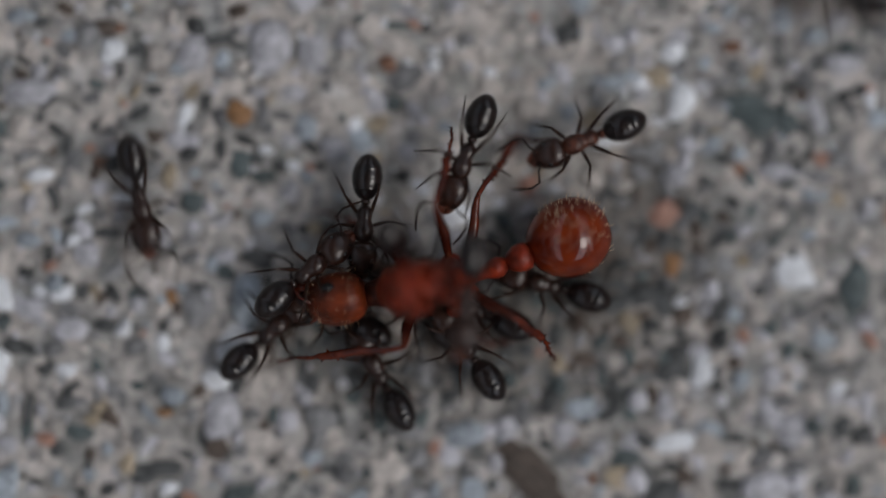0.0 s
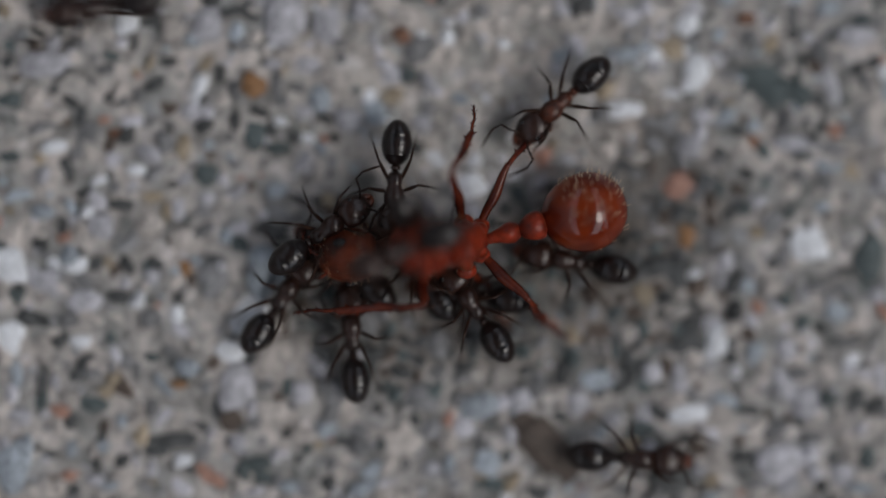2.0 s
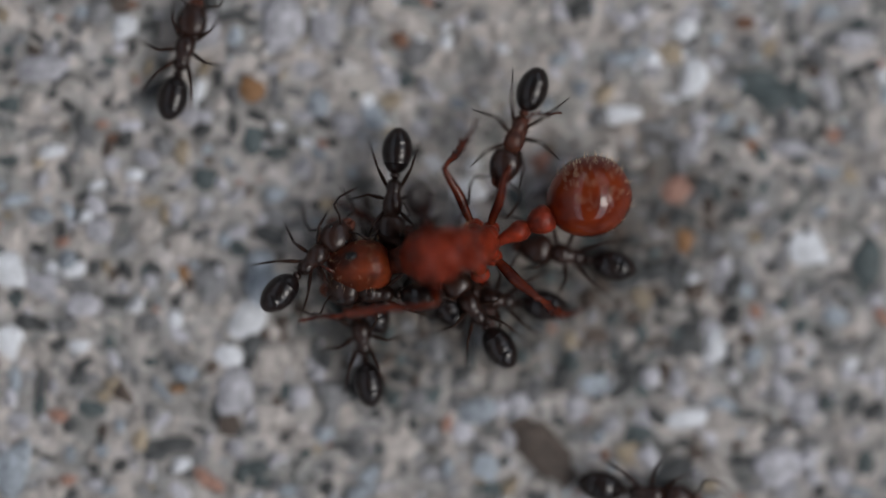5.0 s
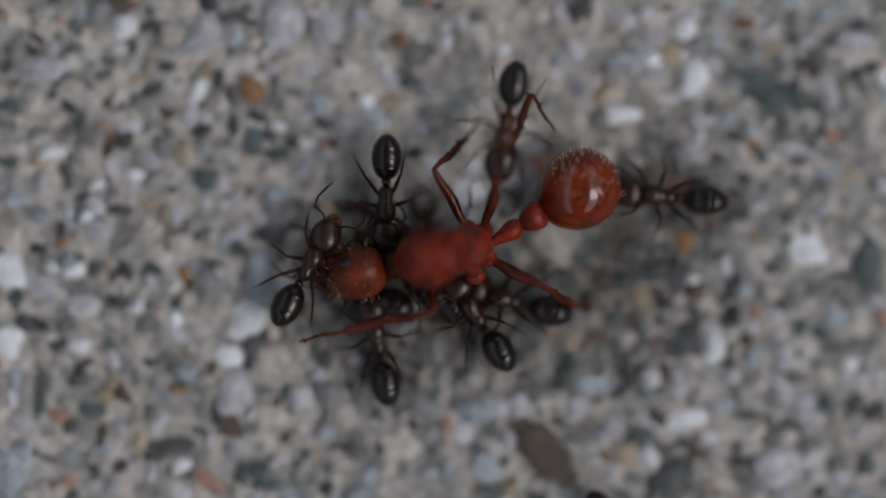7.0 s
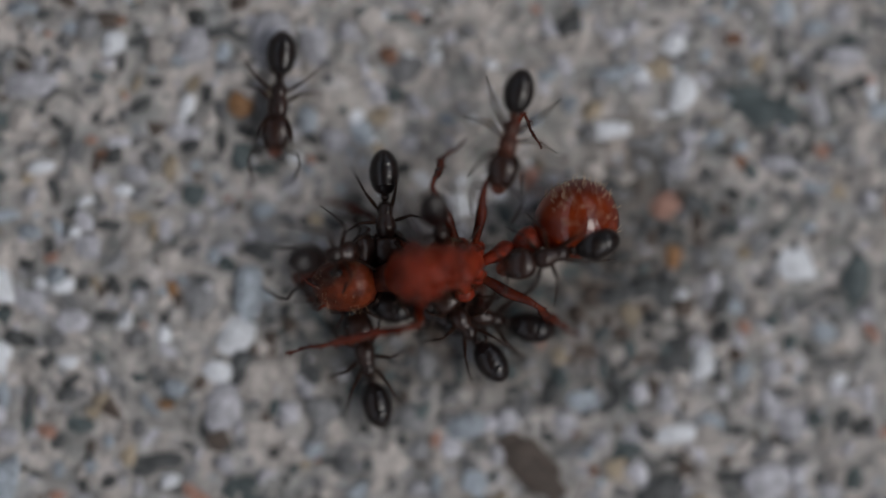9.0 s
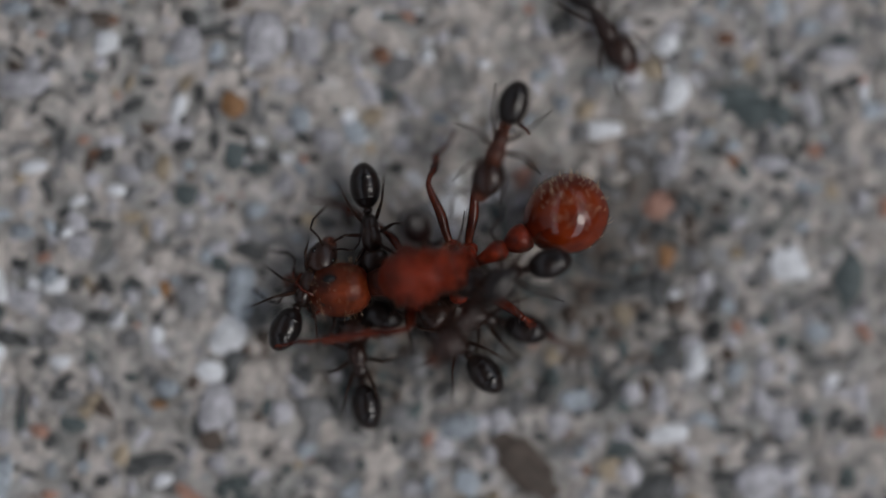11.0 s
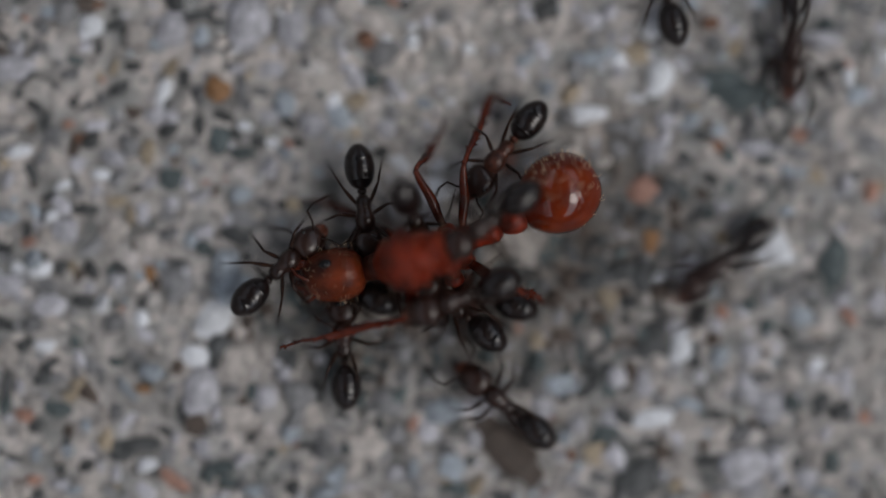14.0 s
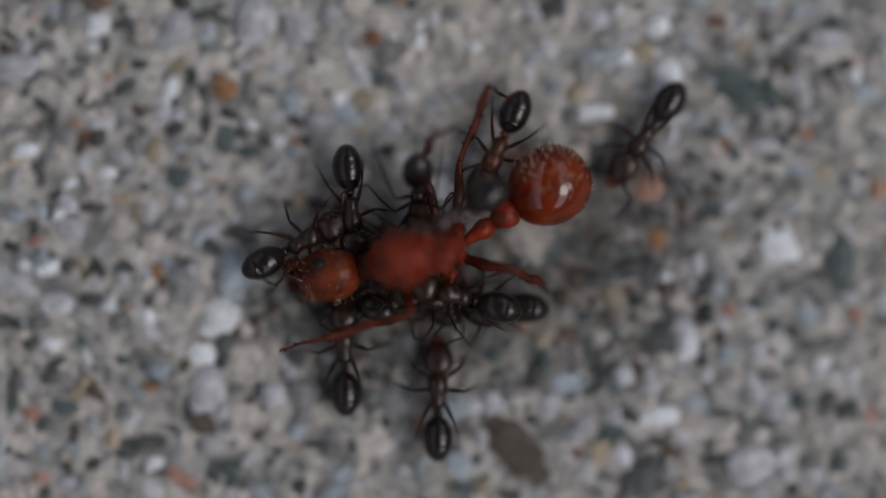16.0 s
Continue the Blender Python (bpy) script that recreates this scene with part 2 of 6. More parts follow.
def hump(x):
    """How far the trunk is arched up at x, between the bent neck and the waist."""
    return 0.55 * max(0.0, math.sin(math.pi * min(1.0, max(0.0, (x + 1.0) / 2.25)))) ** 0.8


def build_red_ant():
    # the heading is +x; head, trunk and the two waist nodes are matt, the gaster is glossy
    bm = bmesh.new()
    # neck, domed pronotum, pinched middle and the lower rear lobe: x, half width, half height, middle
    outline = [(0.98, 0.09, 0.10, 1.15), (0.93, 0.2, 0.24, 1.2), (0.83, 0.32, 0.38, 1.28), (0.68, 0.44, 0.49, 1.34), (0.48, 0.53, 0.56, 1.38), (0.28, 0.55, 0.56, 1.39), (0.1, 0.51, 0.52, 1.37),
               (0.0, 0.48, 0.48, 1.35), (-0.08, 0.46, 0.465, 1.33), (-0.2, 0.47, 0.48, 1.31), (-0.32, 0.45, 0.46, 1.28), (-0.42, 0.41, 0.42, 1.25), (-0.52, 0.4, 0.42, 1.22), (-0.64, 0.37, 0.4, 1.18),
               (-0.78, 0.29, 0.33, 1.14), (-0.9, 0.19, 0.22, 1.1), (-0.97, 0.09, 0.1, 1.08)]
    rings = []
    for a, b in zip(outline, outline[1:]):
        rings += [tuple(p + (q - p) * k / 4 for p, q in zip(a, b)) for k in range(4)]
    lathe(bm, rings + outline[-1:], 60, 2.15)
    for v in bm.verts:
        top = min(1.0, max(0.0, (v.co.z / MM - 1.25) / 0.4))
        n = (noise.noise(v.co * 2300) * 0.05 + noise.noise(v.co * 4200) * (0.09 + 0.2 * top) + (0.03 + 0.04 * top) * math.sin(v.co.x / MM * 17 + 1.2 * math.sin(v.co.y / MM * 4))) * MM
        v.co += Vector((0, n * (1 - 0.6 * top), n + hump(v.co.x / MM) * MM))
    trunk = part("trunk", bm, RED, red_ant, "matt brick-red ribbed trunk")
    part("neck", tube(bmesh.new(), [(0.7, 0, 1.2), (0.95, 0, 0.98), (1.15, 0.02, 0.86), (1.3, 0.03, 0.82)], [0.34, 0.27, 0.23, 0.22], 16), NECK, red_ant, "dark red-brown bent neck")
    rng, bm = random.Random(9), bmesh.new()
    for _ in range(80):
        x, a = rng.uniform(-0.75, 0.8), rng.uniform(0, 1) * math.pi
        out = Vector((0, math.cos(a), math.sin(a)))
        root = Vector((x, 0.46 * math.cos(a), (1.3 + 0.08 * x) + hump(x) + 0.48 * math.sin(a)))
        tube(bm, [root, root + (out + Vector((rng.uniform(-.4, .4), rng.uniform(-.3, .3), 0.2))).normalized() * rng.uniform(0.1, 0.18)], [0.0045, 0.001], 3)
    part("bristles", bm, HAIR, trunk, "short pale bristles")
    head = part("head", lathe(bmesh.new(), [(-0.58, 0.12, 0.12, 0), (-0.54, 0.28, 0.25, 0), (-0.45, 0.4, 0.36, 0), (-0.3, 0.48, 0.44, 0), (-0.12, 0.525, 0.47, 0), (0.08, 0.53, 0.47, 0),
                                            (0.28, 0.5, 0.43, -0.01), (0.44, 0.45, 0.36, -0.03), (0.56, 0.38, 0.28, -0.05), (0.64, 0.28, 0.19, -0.08), (0.68, 0.12, 0.09, -0.1)], 32, 2.25),
                RED_HEAD, red_ant, "rounded red-brown head", mm(1.72, 0.0, 0.85, 14) @ pose(0, 0, 0, -38))
    for side in (1, -1):
        part("eye", ball(bmesh.new(), (0.05, side * 0.5, 0.22), (0.14, 0.06, 0.11), 2), EYE, head, "black compound eye")
        part("mandible", tube(bmesh.new(), [(0.5, side * 0.3, -0.1), (0.68, side * 0.36, -0.14), (0.84, side * 0.22, -0.17), (0.9, side * 0.05, -0.19)],
                              [0.13, 0.12, 0.1, 0.03]), RED_LIMB, head, "dark toothed mandible")
    for side in (1, -1):
        part("antenna", tube(bmesh.new(), [(0.42, side * 0.16, 0.26), (0.66, side * 0.34, 0.2), (0.82, side * 0.46, -0.05), (0.86, side * 0.42, -0.4)],
                             [0.035, 0.03, 0.035, 0.04]), RED_LIMB, head)

    def bristle(bm, root, out, rng, n):
        way = (out + Vector((rng.uniform(-.4, .4), rng.uniform(-.4, .4), rng.uniform(-.2, .4)))).normalized()
        tube(bm, [root - out * 0.01, root + way * n * 0.6, root + way * n], [0.0045, 0.004, 0.001], 3)

    rng, bm = random.Random(8), bmesh.new()
    for _ in range(70):
        x, a = rng.uniform(-0.45, 0.6), rng.uniform(-0.2, 1.2) * math.pi
        out = Vector((0, math.cos(a), math.sin(a)))
        bristle(bm, Vector((x, 0.52 * math.cos(a), 0.45 * math.sin(a))) * (1.0 if x < 0.4 else 0.85), out, rng, rng.uniform(0.08, 0.16))
    part("bristles", bm, HAIR, head, "short pale bristles")
    pivot = mm(*RED_WAIST)
    petiole = part("petiole", lathe(bmesh.new(), [(0.06, 0.1, 0.1, 0), (-0.12, 0.11, 0.11, 0), (-0.28, 0.15, 0.16, 0.03), (-0.42, 0.2, 0.25, 0.06), (-0.54, 0.21, 0.25, 0.05),
                                                  (-0.66, 0.15, 0.15, 0.0), (-0.7, 0.08, 0.08, 0.0)], 18), RED, red_ant, "", pivot)
    post = part("postpetiole", lathe(bmesh.new(), [(-0.66, 0.1, 0.1, 0), (-0.74, 0.18, 0.19, 0), (-0.88, 0.26, 0.27, 0.0), (-1.02, 0.29, 0.29, 0), (-1.14, 0.26, 0.24, 0), (-1.2, 0.14, 0.14, 0)], 20),
                RED, red_ant, "", pivot)
    gaster = part("gaster", lathe(bmesh.new(), egg(-2.82, -1.14, 0.78, 0.74, -0.2, 22, 0.47, notches=(0.32,)), 40), RED_GLOSS, red_ant,
                  "glossy rust-red globular abdomen", pivot)
    bm = bmesh.new()
    rng = random.Random(5)
    for k in range(130):
        u, a = rng.uniform(0.02, 0.72), rng.uniform(0.36 if k % 3 else 0.0, 0.98) * math.pi
        x = -2.82 + 1.68 * u
        r = math.sin(math.pi * u ** (math.log(0.5) / math.log(0.47))) ** 0.43
        root = Vector((x, 0.78 * r * math.cos(a), -0.2 + 0.74 * r * math.sin(a)))
        out = Vector(((x + 1.98) / 0.84 * 0.7, math.cos(a) * r, math.sin(a) * r)).normalized()
        way = (out * 0.65 + Vector((-0.35, -0.5, 0.0)) + Vector((rng.uniform(-.3, .3), rng.uniform(-.3, .3), rng.uniform(-.15, .15)))).normalized()
        n = rng.uniform(0.11, 0.19)
        tube(bm, [root - out * 0.01, root + way * n * 0.5, root + way * n + out * -0.05], [0.0046, 0.004, 0.001], 4)
    part("bristles", bm, HAIR, gaster, "pale stiff bristles")
    red_rear.extend((petiole, post, gaster))
    for name, (cx, cy, cz), (fl, tl, sl), fat in (
            ("right_mid", (-0.55, -0.38, 0.95), (1.35, 1.15, 0.6), 0.84), ("right_hind", (-0.85, -0.27, 0.9), (1.35, 1.75, 0.9), 0.86),
            ("left_hind", (-0.8, 0.28, 0.9), (1.25, 1.0, 0.7), 1.0), ("left_front", (0.35, 0.42, 1.0), (0.9, 1.75, 0.9), 0.95),
            ("left_mid", (-0.5, 0.56, 0.95), (0.75, 0.8, 0.6), 0.8), ("right_front", (0.35, -0.42, 1.0), (0.9, 0.9, 0.7), 0.75)):
        bm = ball(bmesh.new(), (0, 0, 0), (0.2, 0.17, 0.18), 2)
        tube(bm, [(0, 0, -0.05), (0, -0.4 * cy, 0.3), (0, -0.7 * cy, hump(cx) + 0.2)], [0.14, 0.14, 0.1], 10)
        hip = part("leg", bm, RED, red_ant, "", mm(cx, cy, cz))
        for seg, n, pts in (("femur", fl, [(0, .07), (.12, .09), (.45, .125), (.8, .095), (1, .065)]),
                            ("tibia", tl, [(0, .06), (.15, .06), (.5, .088), (.85, .092), (1, .065)]),
                            ("tarsus", sl, [(0, .045), (.3, .035), (.34, .04), (.55, .03), (.6, .036), (.8, .028), (1, .02)])):
            steps = [k / 26 for k in range(27)]
            thick = [next(a[1] + (b[1] - a[1]) * (u - a[0]) / (b[0] - a[0]) for a, b in zip(pts, pts[1:]) if u <= b[0]) * fat for u in steps]
            bm = tube(bmesh.new(), [(n * u, 0.015 * math.sin(u * 9), 0.02 * math.sin(3 * u)) for u in steps], thick, 9)
            if seg != "femur":  # stiff spines drawn out of the shin and foot
                bm.normal_update()
                sides = [f for f in bm.faces if len(f.verts) == 4 and f.calc_center_median().x > 0.2 * n * MM]
                chosen = rng.sample(sides, 16)
                outward = [Vector((0.7, 0, 0)) + Vector((0, f.calc_center_median().y, f.calc_center_median().z)).normalized() for f in chosen]
                tips = bmesh.ops.poke(bm, faces=chosen)["verts"]
                for tip, way in zip(tips, outward):
                    tip.co += way.normalized() * 0.075 * MM
            red_legs[name, seg] = part(seg, bm, RED_LIMB, hip)


build_red_ant()


# ---- the small dark ants ----
def build_dark_ant():
    ant = tagged(new("dark_ant"), "small glossy black-brown worker ant", "ant", "swarm of small ants")
    part("mesosoma", lathe(bmesh.new(), [(0.36, 0.07, 0.06, 0.5), (0.31, 0.14, 0.12, 0.52), (0.22, 0.19, 0.16, 0.55), (0.1, 0.2, 0.17, 0.57), (-0.02, 0.17, 0.15, 0.55),
                                         (-0.09, 0.14, 0.125, 0.52), (-0.14, 0.14, 0.125, 0.52), (-0.24, 0.155, 0.15, 0.52), (-0.33, 0.125, 0.12, 0.48), (-0.38, 0.06, 0.06, 0.45)], 16), UMBER, ant)
    part("petiole", lathe(bmesh.new(), [(-0.33, 0.05, 0.05, 0.42), (-0.4, 0.07, 0.07, 0.43), (-0.44, 0.1, 0.14, 0.47), (-0.48, 0.09, 0.11, 0.46), (-0.54, 0.06, 0.06, 0.43)], 12), UMBER, ant)
    part("gaster", lathe(bmesh.new(), egg(-1.38, -0.48, 0.3, 0.275, 0.47, 16, 0.52, notches=(0.3, 0.52, 0.76)), 24), BLACK, ant, "glossy black banded abdomen")
    head = part("head", lathe(bmesh.new(), [(0.32, 0.08, 0.07, 0.5), (0.34, 0.2, 0.13, 0.5), (0.42, 0.275, 0.19, 0.5), (0.56, 0.305, 0.21, 0.49), (0.7, 0.29, 0.2, 0.47),
                                            (0.84, 0.235, 0.16, 0.44), (0.93, 0.17, 0.11, 0.42), (0.97, 0.08, 0.06, 0.41)], 22, 2.2), UMBER, ant, "heart-shaped dark brown head")
    part("clypeus", ball(bmesh.new(), (0.87, 0, 0.47), (0.1, 0.14, 0.08), 2), RUFOUS, head, "rust-orange front of the face")
    for side in (1, -1):
        part("eye", ball(bmesh.new(), (0.68, side * 0.2, 0.6), (0.065, 0.045, 0.045), 1), EYE, head)
        part("mandible", tube(bmesh.new(), [(0.88, side * 0.085, 0.42), (0.96, side * 0.075, 0.4), (1.03, side * 0.045, 0.38), (1.08, side * 0.005, 0.36)], [0.085, 0.08, 0.055, 0.02], 7),
             RUFOUS, head, "reddish mandible")
        scape = part("antenna", tube(bmesh.new(), [(0.84, side * 0.09, 0.55), (0.96, side * 0.26, 0.66), (1.02, side * 0.46, 0.72)], [0.024, 0.02, 0.024], 6), LIMB, ant)
        part("flagellum", tube(bmesh.new(), [(1.02, side * 0.46, 0.72), (1.2, side * 0.5, 0.6), (1.42, side * 0.44, 0.42), (1.58, side * 0.38, 0.3)], [0.018, 0.024, 0.027, 0.016], 6), LIMB, scape)
    for row, (cx, knee, foot) in enumerate(((0.2, (0.48, 0.42, 0.76), (0.88, 0.6, 0.02)), (0.03, (-0.08, 0.48, 0.80), (0.03, 0.98, 0.02)), (-0.16, (-0.56, 0.36, 0.80), (-1.14, 0.6, 0.02)))):
        for side in (1, -1):
            hip = Vector((cx, side * 0.1, 0.42))
            k = Vector((knee[0], side * knee[1], knee[2])) - hip
            f = Vector((foot[0], side * foot[1], foot[2])) - hip
            leg = part("leg", tube(bmesh.new(), [(0, 0, 0), k * 0.18, k * 0.5, k * 0.85, k], [0.05, 0.034, 0.043, 0.031, 0.024], 7), LIMB, ant, "", mm(*hip))
            mid = k + (f - k) * 0.55 + Vector((0, 0, 0.05))
            part("tibia", tube(bmesh.new(), [k, k + (mid - k) * 0.4, mid, mid + (f - mid) * 0.5, f], [0.022, 0.028, 0.021, 0.015, 0.011], 6), LIMB, leg)
    return ant


COLONY = ("ridge", "hidden", "antenna_biter", "temple", "runner", "rover", "leg_puller", "waist", "flank", "outer", "inner", "back", "rider", "under",
          "passer", "scout", "sprinter", "visitor", "late")
NOTES = {
    "hidden": "small dark ant pressed in beneath the red trunk",
    "ridge": "small black-brown ant biting the red ant's neck, tail raised outward", "antenna_biter": "small black-brown ant that leaves the red ant's head",
    "temple": "small black-brown ant gripping the red ant's head", "runner": "small brown-black ant running over bare concrete",
    "rover": "small brown-black ant circling around the fight", "leg_puller": "small black-brown ant pulling the red ant's raised hind leg",
    "waist": "small black ant climbing onto the red ant's waist", "flank": "small glossy black ant biting the red ant's flank",
    "outer": "small black ant tugging beside the red ant's front leg", "inner": "small black ant wedged below the red ant's hind leg",
    "back": "small dark ant reared up against the red trunk", "rider": "small dark ant crawling over the red ant's back",
    "under": "small dark ant half under the red ant's head", "passer": "small black-brown ant walking past on the concrete",
    "scout": "small black-brown ant that runs round the fight", "sprinter": "small brown-black ant sprinting over bare concrete",
    "visitor": "small brown-black ant that turns away and comes back", "late": "small black-brown ant that walks up to the red front leg"}
first_ant = build_dark_ant()
ants = {"ridge": first_ant}
for who in COLONY[1:]:
    ants[who] = copy_thing(first_ant, Matrix())
for who in COLONY:
    tagged(ants[who], NOTES[who])
for piece in ants["leg_puller"].children:
    if piece.name.startswith(("mesosoma", "petiole")):  # a younger, redder worker
        piece.data = piece.data.copy()
        piece.data.materials[0] = UMBER_RED


def step(who, rows):
    """Moves a small ant along its rows and swings its legs with the ground that it covers."""
    ant = ants[who]
    walk(ant, rows)
    stops = [(t, m.translation / MM) for t, m in rows]
    legs = [o for o in ant.children if o.name.startswith("leg")]
    rng = random.Random(who)
    moods = [rng.uniform(0, 6.28) for _ in legs]
    leans = [rng.uniform(-14, 14) for _ in legs]
    gone, swing, k, last = 0.0, [], 0, None
    for i in range(161):
        t = i / 10
        while k + 2 < len(stops) and t > stops[k + 1][0]:
            k += 1
        (ta, a), (tb, b) = stops[k], stops[k + 1]
        p = a.lerp(b, min(1.0, max(0.0, (t - ta) / (tb - ta))))
        pace = (p - last).length if last is not None else 0.0
        gone, last = gone + pace, p
        if i % 5 == 0 or pace > 0.12:
            swing.append((t, gone, min(1.0, pace / 0.15)))
    if swing[-1][0] < 16:
        swing.append((16, gone, 0.0))
    for n, leg in enumerate(legs):
        x, y, z = leg.location / MM
        tripod = math.pi * ((n // 2 + n) % 2)
        walk(leg, [(t, mm(x, y, z, 0, leans[n] * (1 - 0.6 * go) + 20 * go * math.sin(g * 4.6 + tripod) + 5 * (1 - go) * math.sin(t * 2.1 + moods[n]))) for t, g, go in swing])


# ---- sand grains set in the slab ----
def grain_mesh(seed, sub, mat):
    rng = random.Random(seed)
    bm = bmesh.new()
    bmesh.ops.create_icosphere(bm, subdivisions=sub, radius=1.0)
    cuts = [(Vector((rng.gauss(0, 1), rng.gauss(0, 1), rng.gauss(0, 0.5))).normalized(), rng.uniform(0.5, 0.78)) for _ in range(11)]
    for v in bm.verts:
        for n, d in cuts:
            over = v.co.dot(n) - d
            if over > 0:
                v.co -= n * over
        v.co *= 1 + 0.05 * noise.noise(v.co * 2 + Vector((seed, 0, 0)))
    return mesh_of(bm, "grain", mat)


SHAPES = {k: [grain_mesh(10 * i + s, 2, m) for s in range(5)] for i, (k, m) in enumerate(GRAIN.items())}
taken = []


def grain(kind, x, y, a, b, turn, proud=0.85):
    """One stone of half axes a, b, sunk in the paste."""
    ob = new("grain", SHAPES[kind][random.randrange(5)])
    h = 0.26 * min(a, b) + 0.04
    ob.matrix_basis = Matrix.Translation(Vector((x, y, height(x, y) - h * (1 - proud) + 0.03)) * MM) @ pose(0, 0, 0, 0, 0, turn) @ \
        Matrix.Diagonal((a * 1.75 * MM, b * 1.75 * MM, h * 1.25 * MM, 1))
    ob.parent = ground
    taken.append((x, y, max(a, b)))


def set_known_grains():
    """The larger stones: x, y, half length, half width and turn, in millimetres and degrees."""
    for row in ((-6.18, 4.30, 0.22, 0.19, 0), (-4.77, 3.04, 0.11, 0.29, -15), (-7.63, 1.88, 0.22, 0.12, 0), (-3.18, 2.38, 0.11, 0.09, 0), (-8.43, -0.43, 0.28, 0.34, 0), (-7.16, -0.41, 0.19, 0.12, 20), (-7.58, -0.37, 0.10, 0.12, 0), (-8.46, -1.77, 0.25, 0.30, 10), (-6.75, 1.22, 0.14, 0.08, 10), (-5.98, 1.44, 0.14, 0.12, 0), (-6.97, 0.62, 0.10, 0.10, 0), (-5.19, -1.36, 0.10, 0.17, 0), (-7.08, -1.88, 0.17, 0.12, 0), (-4.14, -2.08, 0.21, 0.23, 0), (-5.08, -4.22, 0.17, 0.12, 0), (4.85, 3.31, 0.21, 0.32, 0),):
        grain('white', *row)
    for row in ((8.56, 3.37, 0.09, 0.17, 0), (4.85, -0.59, 0.10, 0.10, 0), (5.29, -1.91, 0.20, 0.30, 0), (4.80, -3.29, 0.30, 0.19, 10), (7.93, -2.24, 0.14, 0.10, 0), (3.48, 2.60, 0.36, 0.14, 0), (-3.78, -1.42, 0.35, 0.35, -10),):
        grain('white', *row)
    for row in ((-4.64, 4.25, 0.26, 0.35, -20), (-7.80, 3.48, 0.46, 0.22, 0), (-3.12, 4.33, 0.35, 0.46, -15), (-2.24, 4.36, 0.23, 0.32, 0), (-1.64, 4.52, 0.17, 0.19, 0), (-2.63, 3.48, 0.32, 0.14, 0), (-3.34, 3.48, 0.17, 0.10, 0), (-1.86, 2.38, 0.23, 0.21, 0), (2.54, 3.92, 0.19, 0.21, 0), (3.59, 4.41, 0.19, 0.17, 0), (0.34, 4.41, 0.11, 0.13, 0), (7.52, 3.04, 0.14, 0.34, 20), (8.04, 4.03, 0.32, 0.17, 0), (5.02, 2.49, 0.21, 0.14, 0), (4.85, 1.94, 0.17, 0.17, 0), (6.78, 1.94, 0.33, 0.14, 0),):
        grain('lilac', *row)
    for row in ((-7.74, -0.67, 0.26, 0.17, 0), (-6.64, 0.40, 0.22, 0.19, 0), (-7.80, 1.33, 0.10, 0.15, -20), (-5.16, 0.73, 0.12, 0.17, 0), (-4.61, 0.87, 0.14, 0.12, 0), (-5.71, -0.65, 0.13, 0.13, 0), (6.12, 0.80, 0.17, 0.12, 0), (5.46, -0.32, 0.14, 0.17, 0), (8.43, -1.03, 0.17, 0.14, 0), (5.24, -1.53, 0.17, 0.12, 0), (5.95, -1.47, 0.14, 0.14, 0), (8.54, 1.22, 0.12, 0.19, 0), (-7.58, -2.68, 0.09, 0.13, 0), (-6.81, -4.59, 0.19, 0.10, 0), (-8.29, -3.34, 0.23, 0.14, 0), (-4.06, -2.85, 0.30, 0.44, -15),):
        grain('lilac', *row)
    for row in ((-2.79, -2.90, 0.20, 0.19, 0), (-2.41, -2.41, 0.12, 0.14, 0), (-4.00, -3.84, 0.14, 0.14, 0), (-0.26, -4.39, 0.17, 0.14, 0), (1.50, -3.07, 0.19, 0.22, 0), (4.03, -2.52, 0.17, 0.17, 0), (3.31, -3.40, 0.14, 0.14, 0), (1.28, -3.73, 0.14, 0.19, 0), (2.60, -3.12, 0.20, 0.24, 0), (3.15, -4.50, 0.14, 0.10, 0), (4.58, -2.52, 0.12, 0.19, 0), (6.67, -2.08, 0.19, 0.21, 0), (6.61, -2.74, 0.17, 0.32, 25), (7.05, -3.12, 0.30, 0.30, 0), (8.48, -2.57, 0.14, 0.25, 0), (6.56, -4.28, 0.42, 0.33, 15),):
        grain('lilac', *row)
    for row in ((7.22, -4.50, 0.14, 0.14, 0), (7.77, -4.52, 0.21, 0.20, 0),):
        grain('lilac', *row)
    for row in ((-7.52, 2.49, 0.15, 0.10, 0), (-5.76, 0.40, 0.25, 0.33, -25), (1.39, 4.03, 0.19, 0.08, 0), (5.79, 1.90, 0.12, 0.17, 0), (6.36, -0.87, 0.19, 0.21, 0), (-3.34, -2.19, 0.32, 0.36, 0), (-2.79, -2.02, 0.20, 0.24, 0), (-3.40, -3.23, 0.26, 0.22, 0), (-1.80, -3.34, 0.21, 0.17, 0), (-0.92, -3.84, 0.33, 0.26, 0), (-2.79, -3.73, 0.21, 0.14, 0), (-5.21, -3.31, 0.10, 0.12, 0), (5.35, -4.17, 0.14, 0.19, 0), (7.93, -4.17, 0.10, 0.21, 0), (-4.99, 0.12, 0.26, 0.22, 0), (-8.18, 1.55, 0.22, 0.15, 0),):
        grain('cream', *row)
    for row in ((-2.02, 3.20, 0.29, 0.22, 0), (-0.59, 4.41, 0.29, 0.20, 0), (1.94, 3.20, 0.26, 0.20, 0), (-5.32, 4.19, 0.18, 0.22, 0), (2.21, 0.18, 0.31, 0.44, 20),):
        grain('cream', *row)
